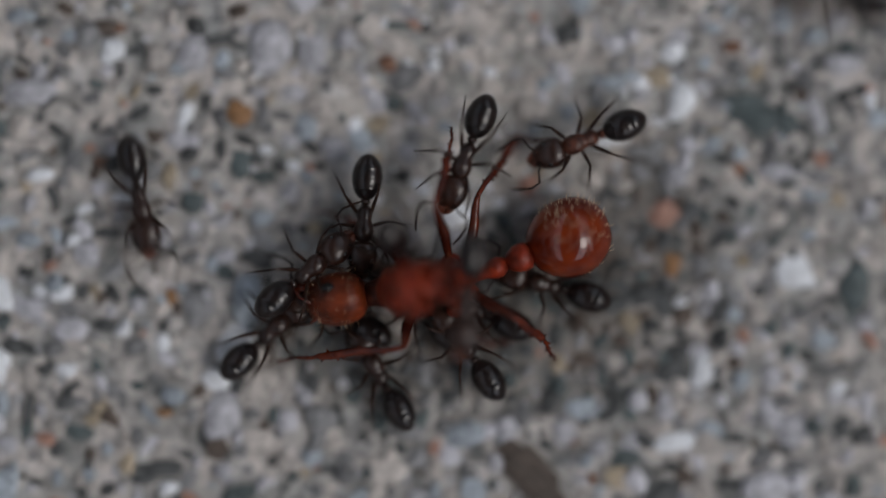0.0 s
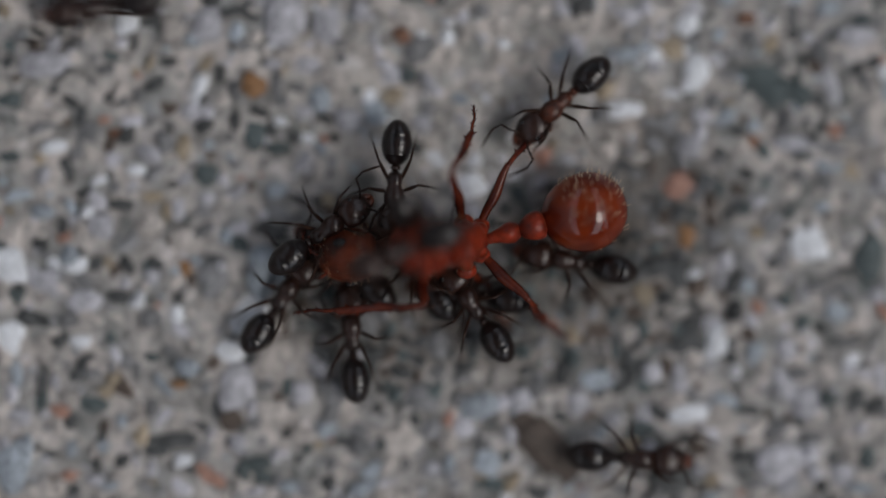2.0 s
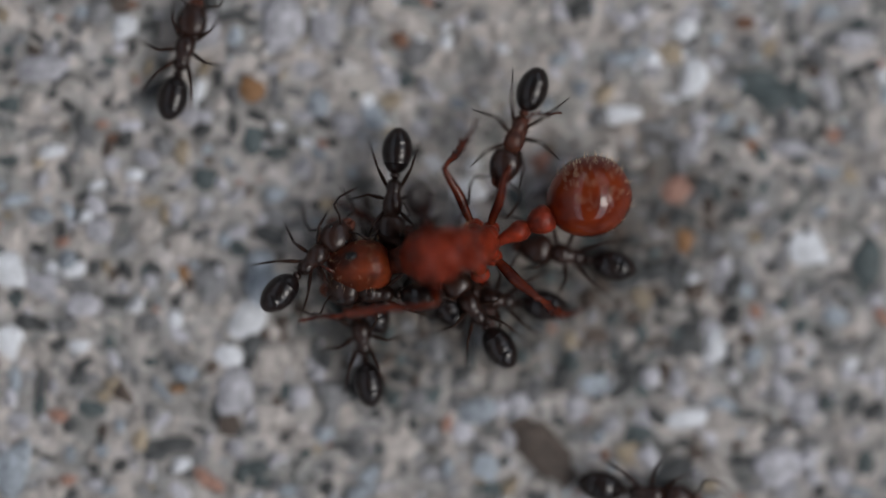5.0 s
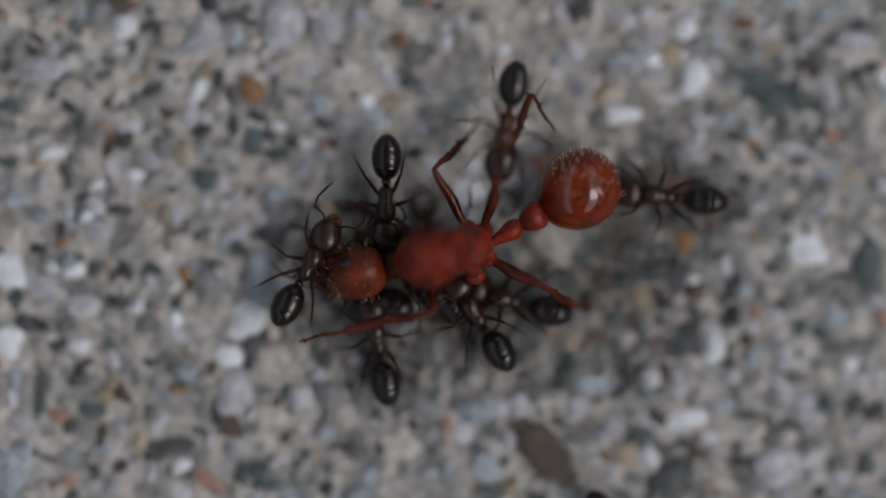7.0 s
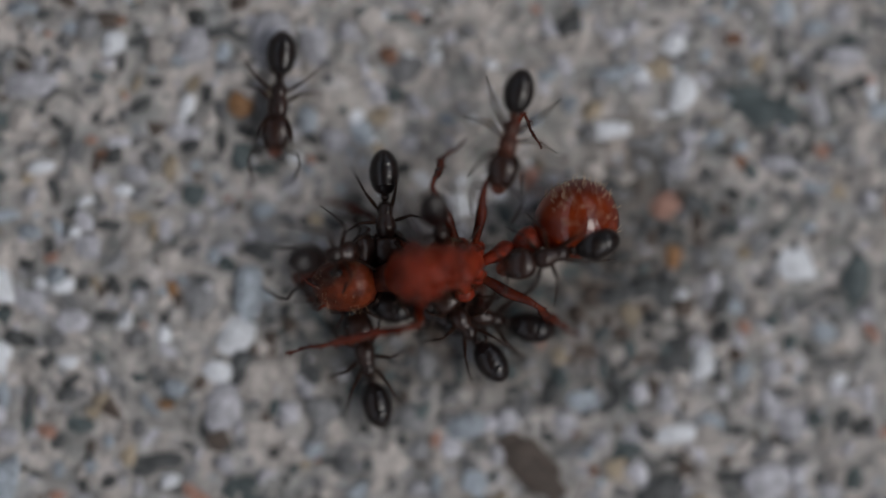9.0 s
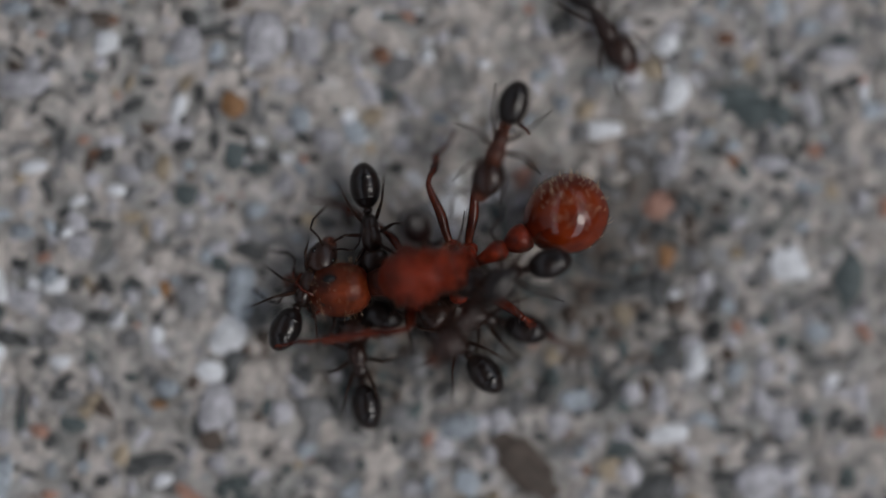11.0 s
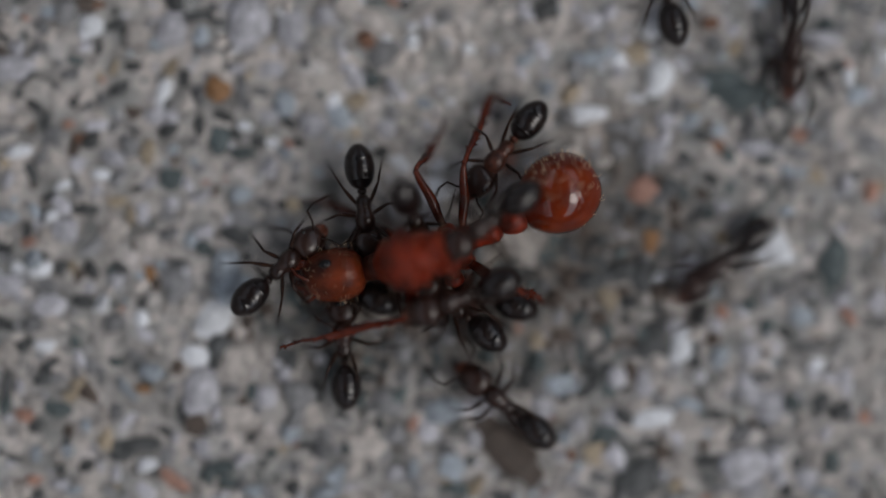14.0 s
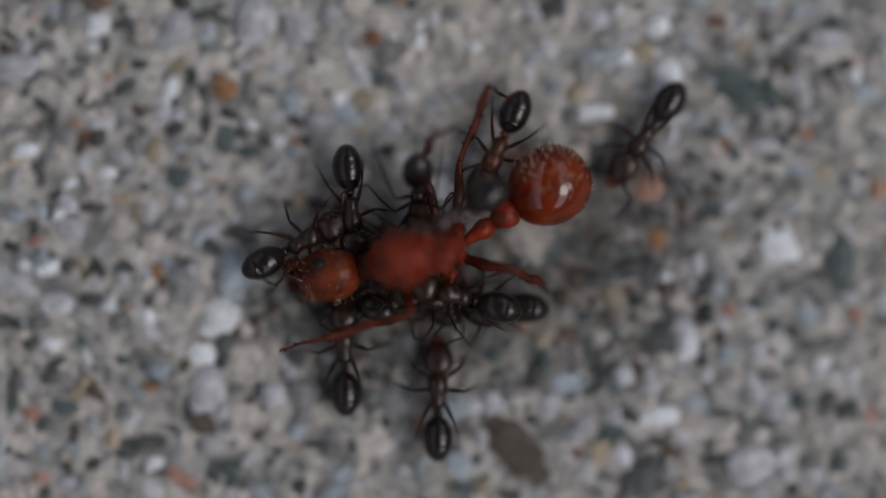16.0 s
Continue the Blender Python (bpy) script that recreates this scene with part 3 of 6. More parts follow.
    for row in ((-4.94, 3.99, 0.14, 0.10, 0), (-2.46, 2.82, 0.17, 0.23, 0), (3.53, 3.70, 0.30, 0.14, 0), (5.46, 4.76, 0.14, 0.10, 0), (7.49, 4.63, 0.26, 0.14, 0), (-7.85, 0.62, 0.19, 0.12, 0), (5.90, -0.81, 0.12, 0.12, 0), (7.66, -1.31, 0.17, 0.19, 0), (-5.05, -2.41, 0.19, 0.14, 0), (-5.49, -2.74, 0.08, 0.25, 45), (-8.35, -2.52, 0.10, 0.23, 0), (-7.25, -3.95, 0.12, 0.14, 0), (-6.48, -4.70, 0.17, 0.08, 10), (-8.35, -4.28, 0.30, 0.48, 0), (-2.30, -3.56, 0.21, 0.17, 0), (-1.47, -4.44, 0.19, 0.12, 20),):
        grain('blue', *row)
    for row in ((-1.58, -4.74, 0.31, 0.13, 10), (-3.01, -4.74, 0.21, 0.10, 0), (2.87, -2.63, 0.26, 0.17, 0), (3.04, -3.67, 0.12, 0.14, 0), (0.62, -3.18, 0.31, 0.20, 20), (6.06, -2.08, 0.19, 0.19, 0), (5.46, -3.07, 0.19, 0.14, 0), (8.10, -4.76, 0.19, 0.08, 0), (0.07, -4.28, 0.08, 0.17, 0), (-3.56, -0.43, 0.29, 0.44, 0),):
        grain('blue', *row)
    for row in ((-6.64, 4.61, 0.22, 0.18, 0), (-8.32, 4.00, 0.12, 0.10, 0), (-7.19, 3.88, 0.14, 0.10, 0), (-6.59, 3.37, 0.19, 0.09, 0), (-6.26, 2.76, 0.12, 0.08, 0), (-5.43, 1.97, 0.17, 0.19, 0), (-7.14, 1.77, 0.10, 0.12, 0), (-7.85, 2.27, 0.21, 0.07, 15), (-3.27, 3.00, 0.09, 0.26, 0), (-3.16, 2.74, 0.10, 0.09, 0), (-0.32, 2.65, 0.12, 0.10, 0), (-4.00, 3.86, 0.17, 0.10, 0), (-2.08, 3.92, 0.12, 0.10, 0), (-2.02, 3.64, 0.08, 0.12, 0), (-2.85, 3.04, 0.14, 0.07, -20), (3.59, 4.03, 0.10, 0.08, 0),):
        grain('grey', *row)
    for row in ((3.26, 3.53, 0.12, 0.23, 0), (3.04, 2.49, 0.14, 0.14, 0), (4.03, 2.38, 0.23, 0.12, 0), (2.21, 4.47, 0.10, 0.08, 0), (2.38, 4.03, 0.10, 0.12, 0), (0.73, 4.52, 0.15, 0.10, 0), (1.72, 2.60, 0.12, 0.08, 0), (4.85, 4.03, 0.17, 0.12, 0), (5.51, 3.70, 0.14, 0.08, 0), (7.99, 2.21, 0.21, 0.12, 0), (7.55, 1.88, 0.21, 0.14, 0), (4.41, 2.38, 0.14, 0.21, 0), (-6.42, 1.06, 0.10, 0.08, 0), (-6.53, 1.28, 0.08, 0.08, 0), (-4.69, 0.62, 0.14, 0.10, -30), (-7.74, -0.21, 0.10, 0.08, 0),):
        grain('grey', *row)
    for row in ((-4.55, -0.76, 0.25, 0.31, 0), (-5.71, -1.44, 0.19, 0.14, 0), (-7.30, -1.47, 0.17, 0.12, 0), (6.89, 1.35, 0.14, 0.14, 0), (5.29, 0.12, 0.19, 0.17, 0), (6.56, -0.26, 0.12, 0.14, 0), (7.27, -0.81, 0.21, 0.10, 0), (7.77, -0.89, 0.17, 0.10, 0), (-5.98, -2.46, 0.07, 0.14, 0), (-5.71, -3.23, 0.12, 0.14, 0), (-3.45, -2.76, 0.14, 0.08, 0), (-0.48, -3.01, 0.31, 0.26, 0), (-0.15, -1.97, 0.17, 0.26, 0), (-2.13, -2.85, 0.30, 0.22, 0), (1.77, -2.85, 0.14, 0.21, 0), (3.31, -2.57, 0.17, 0.08, 0),):
        grain('grey', *row)
    for row in ((2.65, -3.67, 0.19, 0.12, 0), (0.73, -3.95, 0.17, 0.14, 0), (0.34, -3.01, 0.17, 0.12, 0), (3.70, -4.44, 0.14, 0.12, 0), (6.89, -2.52, 0.19, 0.10, 0), (6.39, -2.90, 0.08, 0.14, 0), (6.39, -3.67, 0.25, 0.14, 20), (7.11, -3.78, 0.21, 0.12, 0), (6.12, -4.68, 0.21, 0.08, 0), (-0.76, -4.28, 0.10, 0.10, 0), (7.77, -1.91, 0.26, 0.10, 10),):
        grain('grey', *row)
    for row in ((-7.89, 4.10, 0.15, 0.06, -45), (-8.46, 3.55, 0.12, 0.11, 0), (-6.04, 3.89, 0.07, 0.12, 0), (-7.41, 3.33, 0.17, 0.07, 30), (-7.58, 3.04, 0.07, 0.14, 0), (-7.25, 2.76, 0.09, 0.15, 35), (-7.05, 2.49, 0.07, 0.15, 0), (-5.35, 3.55, 0.14, 0.10, 30), (-5.65, 3.09, 0.19, 0.09, 30), (-6.53, 2.85, 0.12, 0.08, 0), (-4.69, 2.82, 0.08, 0.08, 0), (-4.66, 2.30, 0.15, 0.12, 0), (-4.37, 3.31, 0.08, 0.14, 0), (-6.15, 2.10, 0.13, 0.14, 0), (-4.06, 4.52, 0.23, 0.09, 0), (-3.78, 4.43, 0.15, 0.06, -20),):
        grain('dark', *row)
    for row in ((-2.96, 2.10, 0.14, 0.12, 0), (-2.30, 2.43, 0.12, 0.10, 0), (-2.13, 2.05, 0.08, 0.08, 0), (2.71, 4.63, 0.19, 0.17, 0), (6.78, 4.10, 0.13, 0.11, 0), (7.05, 3.64, 0.15, 0.08, 0), (7.22, 2.82, 0.10, 0.10, 0), (8.04, 3.42, 0.10, 0.10, 0), (8.37, 3.53, 0.12, 0.10, 0), (5.68, 2.21, 0.14, 0.08, -15), (5.40, 1.77, 0.14, 0.10, 0), (-0.10, 4.74, 0.10, 0.10, 0), (-8.13, -1.40, 0.19, 0.14, -20), (-6.26, 0.76, 0.22, 0.10, 10), (-6.97, 1.02, 0.14, 0.06, 20), (-5.27, 1.17, 0.08, 0.07, 0),):
        grain('dark', *row)
    for row in ((-7.11, 0.62, 0.04, 0.14, 0), (-7.85, 0.01, 0.12, 0.10, 30), (-6.81, -0.37, 0.11, 0.13, 0), (-6.15, -0.43, 0.12, 0.15, 0), (-5.60, -0.37, 0.14, 0.10, 0), (-4.50, -0.32, 0.14, 0.12, 0), (-5.21, -1.03, 0.10, 0.08, 0), (-6.31, -1.03, 0.17, 0.12, -20), (5.92, 1.35, 0.12, 0.10, 0), (5.62, 0.62, 0.14, 0.08, 20), (5.70, -0.76, 0.19, 0.13, 40), (6.39, -0.37, 0.14, 0.08, 20), (4.52, -0.37, 0.14, 0.14, 0), (7.82, -0.54, 0.10, 0.08, 0), (4.80, -1.53, 0.21, 0.12, 0), (-3.34, 0.23, 0.24, 0.15, 0),):
        grain('dark', *row)
    for row in ((4.14, -0.43, 0.26, 0.18, 0),):
        grain('dark', *row)
    for row in ((-7.47, -1.86, 0.13, 0.13, 0), (-6.97, -2.24, 0.17, 0.08, 25), (-7.08, -2.54, 0.14, 0.12, 0), (-7.80, -2.68, 0.08, 0.21, 0), (-7.30, -3.45, 0.11, 0.11, 0), (-7.91, -3.97, 0.08, 0.04, 0), (-7.69, -4.08, 0.14, 0.06, -15), (-6.64, -3.78, 0.08, 0.10, 0), (-4.75, -3.53, 0.14, 0.08, -15), (-5.21, -3.84, 0.46, 0.13, -5), (-5.60, -4.02, 0.21, 0.10, 0), (-6.26, -4.22, 0.12, 0.12, 0), (-7.19, -4.79, 0.10, 0.08, 0), (-4.44, -3.18, 0.08, 0.19, 0), (-5.05, -2.62, 0.08, 0.06, 0), (-3.73, -2.19, 0.11, 0.21, -20),):
        grain('dark', *row)
    for row in ((-2.52, -2.02, 0.12, 0.17, 0), (-3.07, -3.67, 0.12, 0.10, 20), (-2.02, -3.84, 0.14, 0.06, 0), (-2.30, -4.66, 0.12, 0.14, 0), (-2.85, -4.17, 0.08, 0.08, 0), (-0.59, -3.45, 0.10, 0.08, 0), (2.27, -2.52, 0.14, 0.21, 0), (3.04, -2.90, 0.10, 0.10, 0), (3.59, -2.24, 0.12, 0.12, 0), (4.19, -3.29, 0.17, 0.13, 0), (4.52, -4.55, 0.36, 0.33, 0), (5.57, -2.21, 0.10, 0.11, 0), (4.74, -1.91, 0.24, 0.22, 0), (8.04, -3.01, 0.13, 0.19, 0), (5.95, -3.23, 0.14, 0.08, 0), (4.69, -3.78, 0.14, 0.08, 0),):
        grain('dark', *row)
    for row in ((6.01, -4.11, 0.17, 0.09, 15), (7.33, -4.72, 0.10, 0.12, 0), (7.60, -4.17, 0.11, 0.14, 0), (8.43, -3.18, 0.17, 0.14, 0),):
        grain('dark', *row)
    for row in ((-8.40, 2.82, 0.23, 0.14, 0), (-8.46, 1.71, 0.17, 0.10, -20), (-3.73, 2.16, 0.18, 0.23, 0), (-3.23, 1.86, 0.19, 0.10, 0), (-0.70, 3.28, 0.12, 0.14, 0), (-0.63, 4.80, 0.21, 0.08, 0), (6.17, 3.32, 0.34, 0.17, 0), (6.52, 2.96, 0.38, 0.25, -10), (6.93, 2.93, 0.16, 0.18, 0), (8.15, 4.36, 0.12, 0.10, 0), (7.00, 1.71, 0.14, 0.08, 0), (-4.66, 1.39, 0.20, 0.17, 0), (6.64, -1.09, 0.12, 0.12, 0), (8.32, -0.21, 0.22, 0.42, 0), (-5.71, -2.19, 0.12, 0.07, 0), (-6.81, -3.12, 0.23, 0.13, -15),):
        grain('green', *row)
    for row in ((-3.07, -2.74, 0.10, 0.14, 0), (-1.22, -3.87, 0.09, 0.11, 0), (-2.66, -3.97, 0.09, 0.09, 0), (-3.62, -4.28, 0.22, 0.13, 0), (-3.89, -4.39, 0.11, 0.18, 0), (-3.56, -4.52, 0.17, 0.09, 0), (3.81, -3.62, 0.23, 0.19, 0), (1.22, -4.11, 0.08, 0.10, 0), (0.95, -4.66, 0.23, 0.10, 0), (7.49, -3.01, 0.13, 0.17, 0), (8.26, -4.17, 0.13, 0.25, 0),):
        grain('green', *row)
    for row in ((-3.71, 3.09, 0.19, 0.21, 0), (4.72, 0.18, 0.15, 0.18, 0), (-5.16, -2.73, 0.14, 0.08, 0), (-5.05, -0.48, 0.09, 0.13, 0),):
        grain('orange', *row)
    for row in ((-6.09, 4.74, 0.12, 0.10, 0), (-6.40, 2.16, 0.12, 0.10, 0), (-0.85, 4.08, 0.15, 0.12, 0), (5.87, 4.41, 0.19, 0.09, 10), (5.98, 1.99, 0.12, 0.12, 0), (3.15, -4.00, 0.09, 0.09, 0),):
        grain('rust', *row)
    for row in ((4.53, 1.13, 0.29, 0.21, 0), (7.66, 2.21, 0.19, 0.12, 0), (-7.41, 0.12, 0.13, 0.08, 25), (-4.61, -4.50, 0.25, 0.14, -35), (-7.30, -4.50, 0.14, 0.10, 0),):
        grain('pink', *row)
    for row in ((-5.10, 1.88, 0.14, 0.21, 0), (-5.71, 0.92, 0.21, 0.10, 0), (-5.41, 0.67, 0.08, 0.14, 0), (-6.53, -0.37, 0.08, 0.12, 0), (-6.42, -2.63, 0.15, 0.15, 0), (-6.59, -2.85, 0.14, 0.10, 0), (5.18, -4.61, 0.14, 0.12, 0), (3.89, -0.98, 0.18, 0.18, 0),):
        grain('tan', *row)
    for row in ((-6.37, 4.72, 0.22, 0.13, 0), (-6.53, 1.94, 0.10, 0.12, 0), (-6.42, -0.54, 0.08, 0.10, 0), (-4.94, -0.70, 0.08, 0.10, 0), (-6.64, -3.56, 0.08, 0.10, 0), (5.73, -3.86, 0.09, 0.07, 0), (3.15, -0.65, 0.22, 0.18, 0),):
        grain('brown', *row)


def fill_grains(count, lo, hi, kinds):
    made, tries = 0, 0
    while made < count and tries < count * 40:
        tries += 1
        x, y, a = random.uniform(-9.4, 9.4), random.uniform(-5.6, 5.6), random.uniform(lo, hi)
        if all((x - u) ** 2 + (y - v) ** 2 > (a + r) ** 2 * 0.9 for u, v, r in taken):
            grain(random.choice(kinds), x, y, a, a * random.uniform(0.6, 1.0), random.uniform(0, 180), random.uniform(0.4, 0.8))
            made += 1


def build_sand():
    """The fine sand, too small to pick apart, as one mesh."""
    kinds = list(SAND)
    weights = {"white": 0.5, "lilac": 18, "cream": 24, "blue": 6, "grey": 22, "dark": 8, "green": 4, "orange": 0.1, "rust": 0.4, "pink": 2, "tan": 3, "brown": 4}
    bm = bmesh.new()
    bmesh.ops.create_icosphere(bm, subdivisions=1, radius=1.0)
    base = np.array([v.co[:] for v in bm.verts])
    tris = np.array([[v.index for v in f.verts] for f in bm.faces])
    bm.free()
    rng = np.random.default_rng(3)
    cell = {}
    for x, y, r in taken:
        cell.setdefault((int(x // 1), int(y // 1)), []).append((x, y, r))
    verts, faces, mats = [], [], []
    # spots where dark fines sit close together: x, y, spread
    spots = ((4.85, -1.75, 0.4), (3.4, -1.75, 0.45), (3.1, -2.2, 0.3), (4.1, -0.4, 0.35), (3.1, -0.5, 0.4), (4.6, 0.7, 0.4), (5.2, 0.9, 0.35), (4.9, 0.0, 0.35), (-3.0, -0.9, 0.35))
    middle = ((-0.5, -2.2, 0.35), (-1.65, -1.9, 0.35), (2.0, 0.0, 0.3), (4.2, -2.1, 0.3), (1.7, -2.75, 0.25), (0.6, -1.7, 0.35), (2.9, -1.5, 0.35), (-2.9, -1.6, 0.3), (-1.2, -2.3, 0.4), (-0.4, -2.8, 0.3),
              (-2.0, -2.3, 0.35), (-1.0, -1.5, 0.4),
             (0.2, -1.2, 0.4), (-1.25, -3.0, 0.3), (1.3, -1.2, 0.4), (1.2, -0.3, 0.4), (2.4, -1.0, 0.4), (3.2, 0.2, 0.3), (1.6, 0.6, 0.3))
    clustered = [(sx + rng.normal(0, sp), sy + rng.normal(0, sp), kinds.index(("dark", "grey", "green", "brown", "dark")[q % 5])) for sx, sy, sp in spots + middle for q in range(44)]
    clustered += [(6.5 + rng.normal(0, 0.42), 3.05 + rng.normal(0, 0.28), kinds.index(("green", "green", "dark", "blue")[q % 4])) for q in range(60)]
    pool = rng.choice(len(kinds), 6500, p=np.array([weights[k] for k in kinds]) / sum(weights.values()))
    n = 0
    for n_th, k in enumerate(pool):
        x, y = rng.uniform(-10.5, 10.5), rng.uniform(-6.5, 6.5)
        if n_th < len(clustered):
            x, y, k = clustered[n_th]
        a = 0.07 + 0.22 * rng.random() ** 1.5
        near = [q for i in (-1, 0, 1) for j in (-1, 0, 1) for q in cell.get((int(x // 1) + i, int(y // 1) + j), ())]
        # the sand is paler in one stretch and darker beside it
        if kinds[k] in ("dark", "brown", "green", "grey") and ((x - 0.8) / 4.5) ** 2 + ((y - 3.4) / 2.2) ** 2 < 1 and rng.random() < 0.95:
            k = kinds.index(("cream", "white", "lilac", "cream", "white")[n_th % 5])
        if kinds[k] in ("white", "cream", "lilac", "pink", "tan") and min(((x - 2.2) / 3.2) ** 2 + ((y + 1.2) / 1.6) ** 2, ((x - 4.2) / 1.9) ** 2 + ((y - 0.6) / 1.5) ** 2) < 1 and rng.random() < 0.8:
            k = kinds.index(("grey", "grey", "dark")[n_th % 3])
        if any((x - u) ** 2 + (y - v) ** 2 < (r * 0.8 + a * 0.4) ** 2 for u, v, r in near):
            continue
        cell.setdefault((int(x // 1), int(y // 1)), []).append((x, y, a))
        shape = base * (1 + 0.3 * rng.standard_normal((len(base), 1)).clip(-1.5, 1.5)) * (a, a * rng.uniform(0.5, 1.0), 0.5 * a + 0.03)
        c, s = math.cos(w := rng.uniform(0, 6.28)), math.sin(w)
        shape = shape @ np.array([[c, s, 0], [-s, c, 0], [0, 0, 1]])
        verts.append(shape + (x, y, height(x, y) - 0.1 * a))
        faces.append(tris + n)
        mats.extend([int(k)] * len(tris))
        n += len(base)
    me = bpy.data.meshes.new("sand")
    me.from_pydata((np.concatenate(verts) * MM).tolist(), [], np.concatenate(faces).tolist())
    for k in kinds:
        me.materials.append(SAND[k])
    me.polygons.foreach_set("material_index", mats)
    tagged(new("sand", me), "fine mixed sand grains bedded in the concrete", "sand", kind="stuff")


def slab_chip():
    """The flat brown chip with blunt corners, set in the paste."""
    bm = bmesh.new()
    bmesh.ops.create_cube(bm, size=2.0)
    bmesh.ops.bevel(bm, geom=bm.edges[:], offset=0.45, segments=3, affect="EDGES")
    bmesh.ops.subdivide_edges(bm, edges=bm.edges[:], cuts=2, use_grid_fill=True)
    for v in bm.verts:
        v.co += v.co.normalized() * 0.07 * noise.noise(v.co * 1.1 + Vector((3, 1, 7)))
    ob = new("grain", mesh_of(bm, "grain", GRAIN["brown"], False))
    x, y = 1.96, -3.93
    ob.matrix_basis = Matrix.Translation(Vector((x, y, height(x, y) - 0.01)) * MM) @ pose(0, 0, 0, 0, 0, 42) @ Matrix.Diagonal((0.38 * MM, 0.84 * MM, 0.12 * MM, 1))
    ob.parent = ground
    taken.extend(((x - 0.2, y + 0.35, 0.42), (x, y, 0.45), (x + 0.2, y - 0.35, 0.42)))


slab_chip()
grain("white", 0.54, 1.13, 0.25, 0.24, 20, 0.9)
grain("white", 7.15, 0.01, 0.27, 0.34, 5, 0.9)
set_known_grains()
fill_grains(30, 0.14, 0.3, ["lilac", "cream", "grey", "cream", "blue", "tan"])
build_sand()


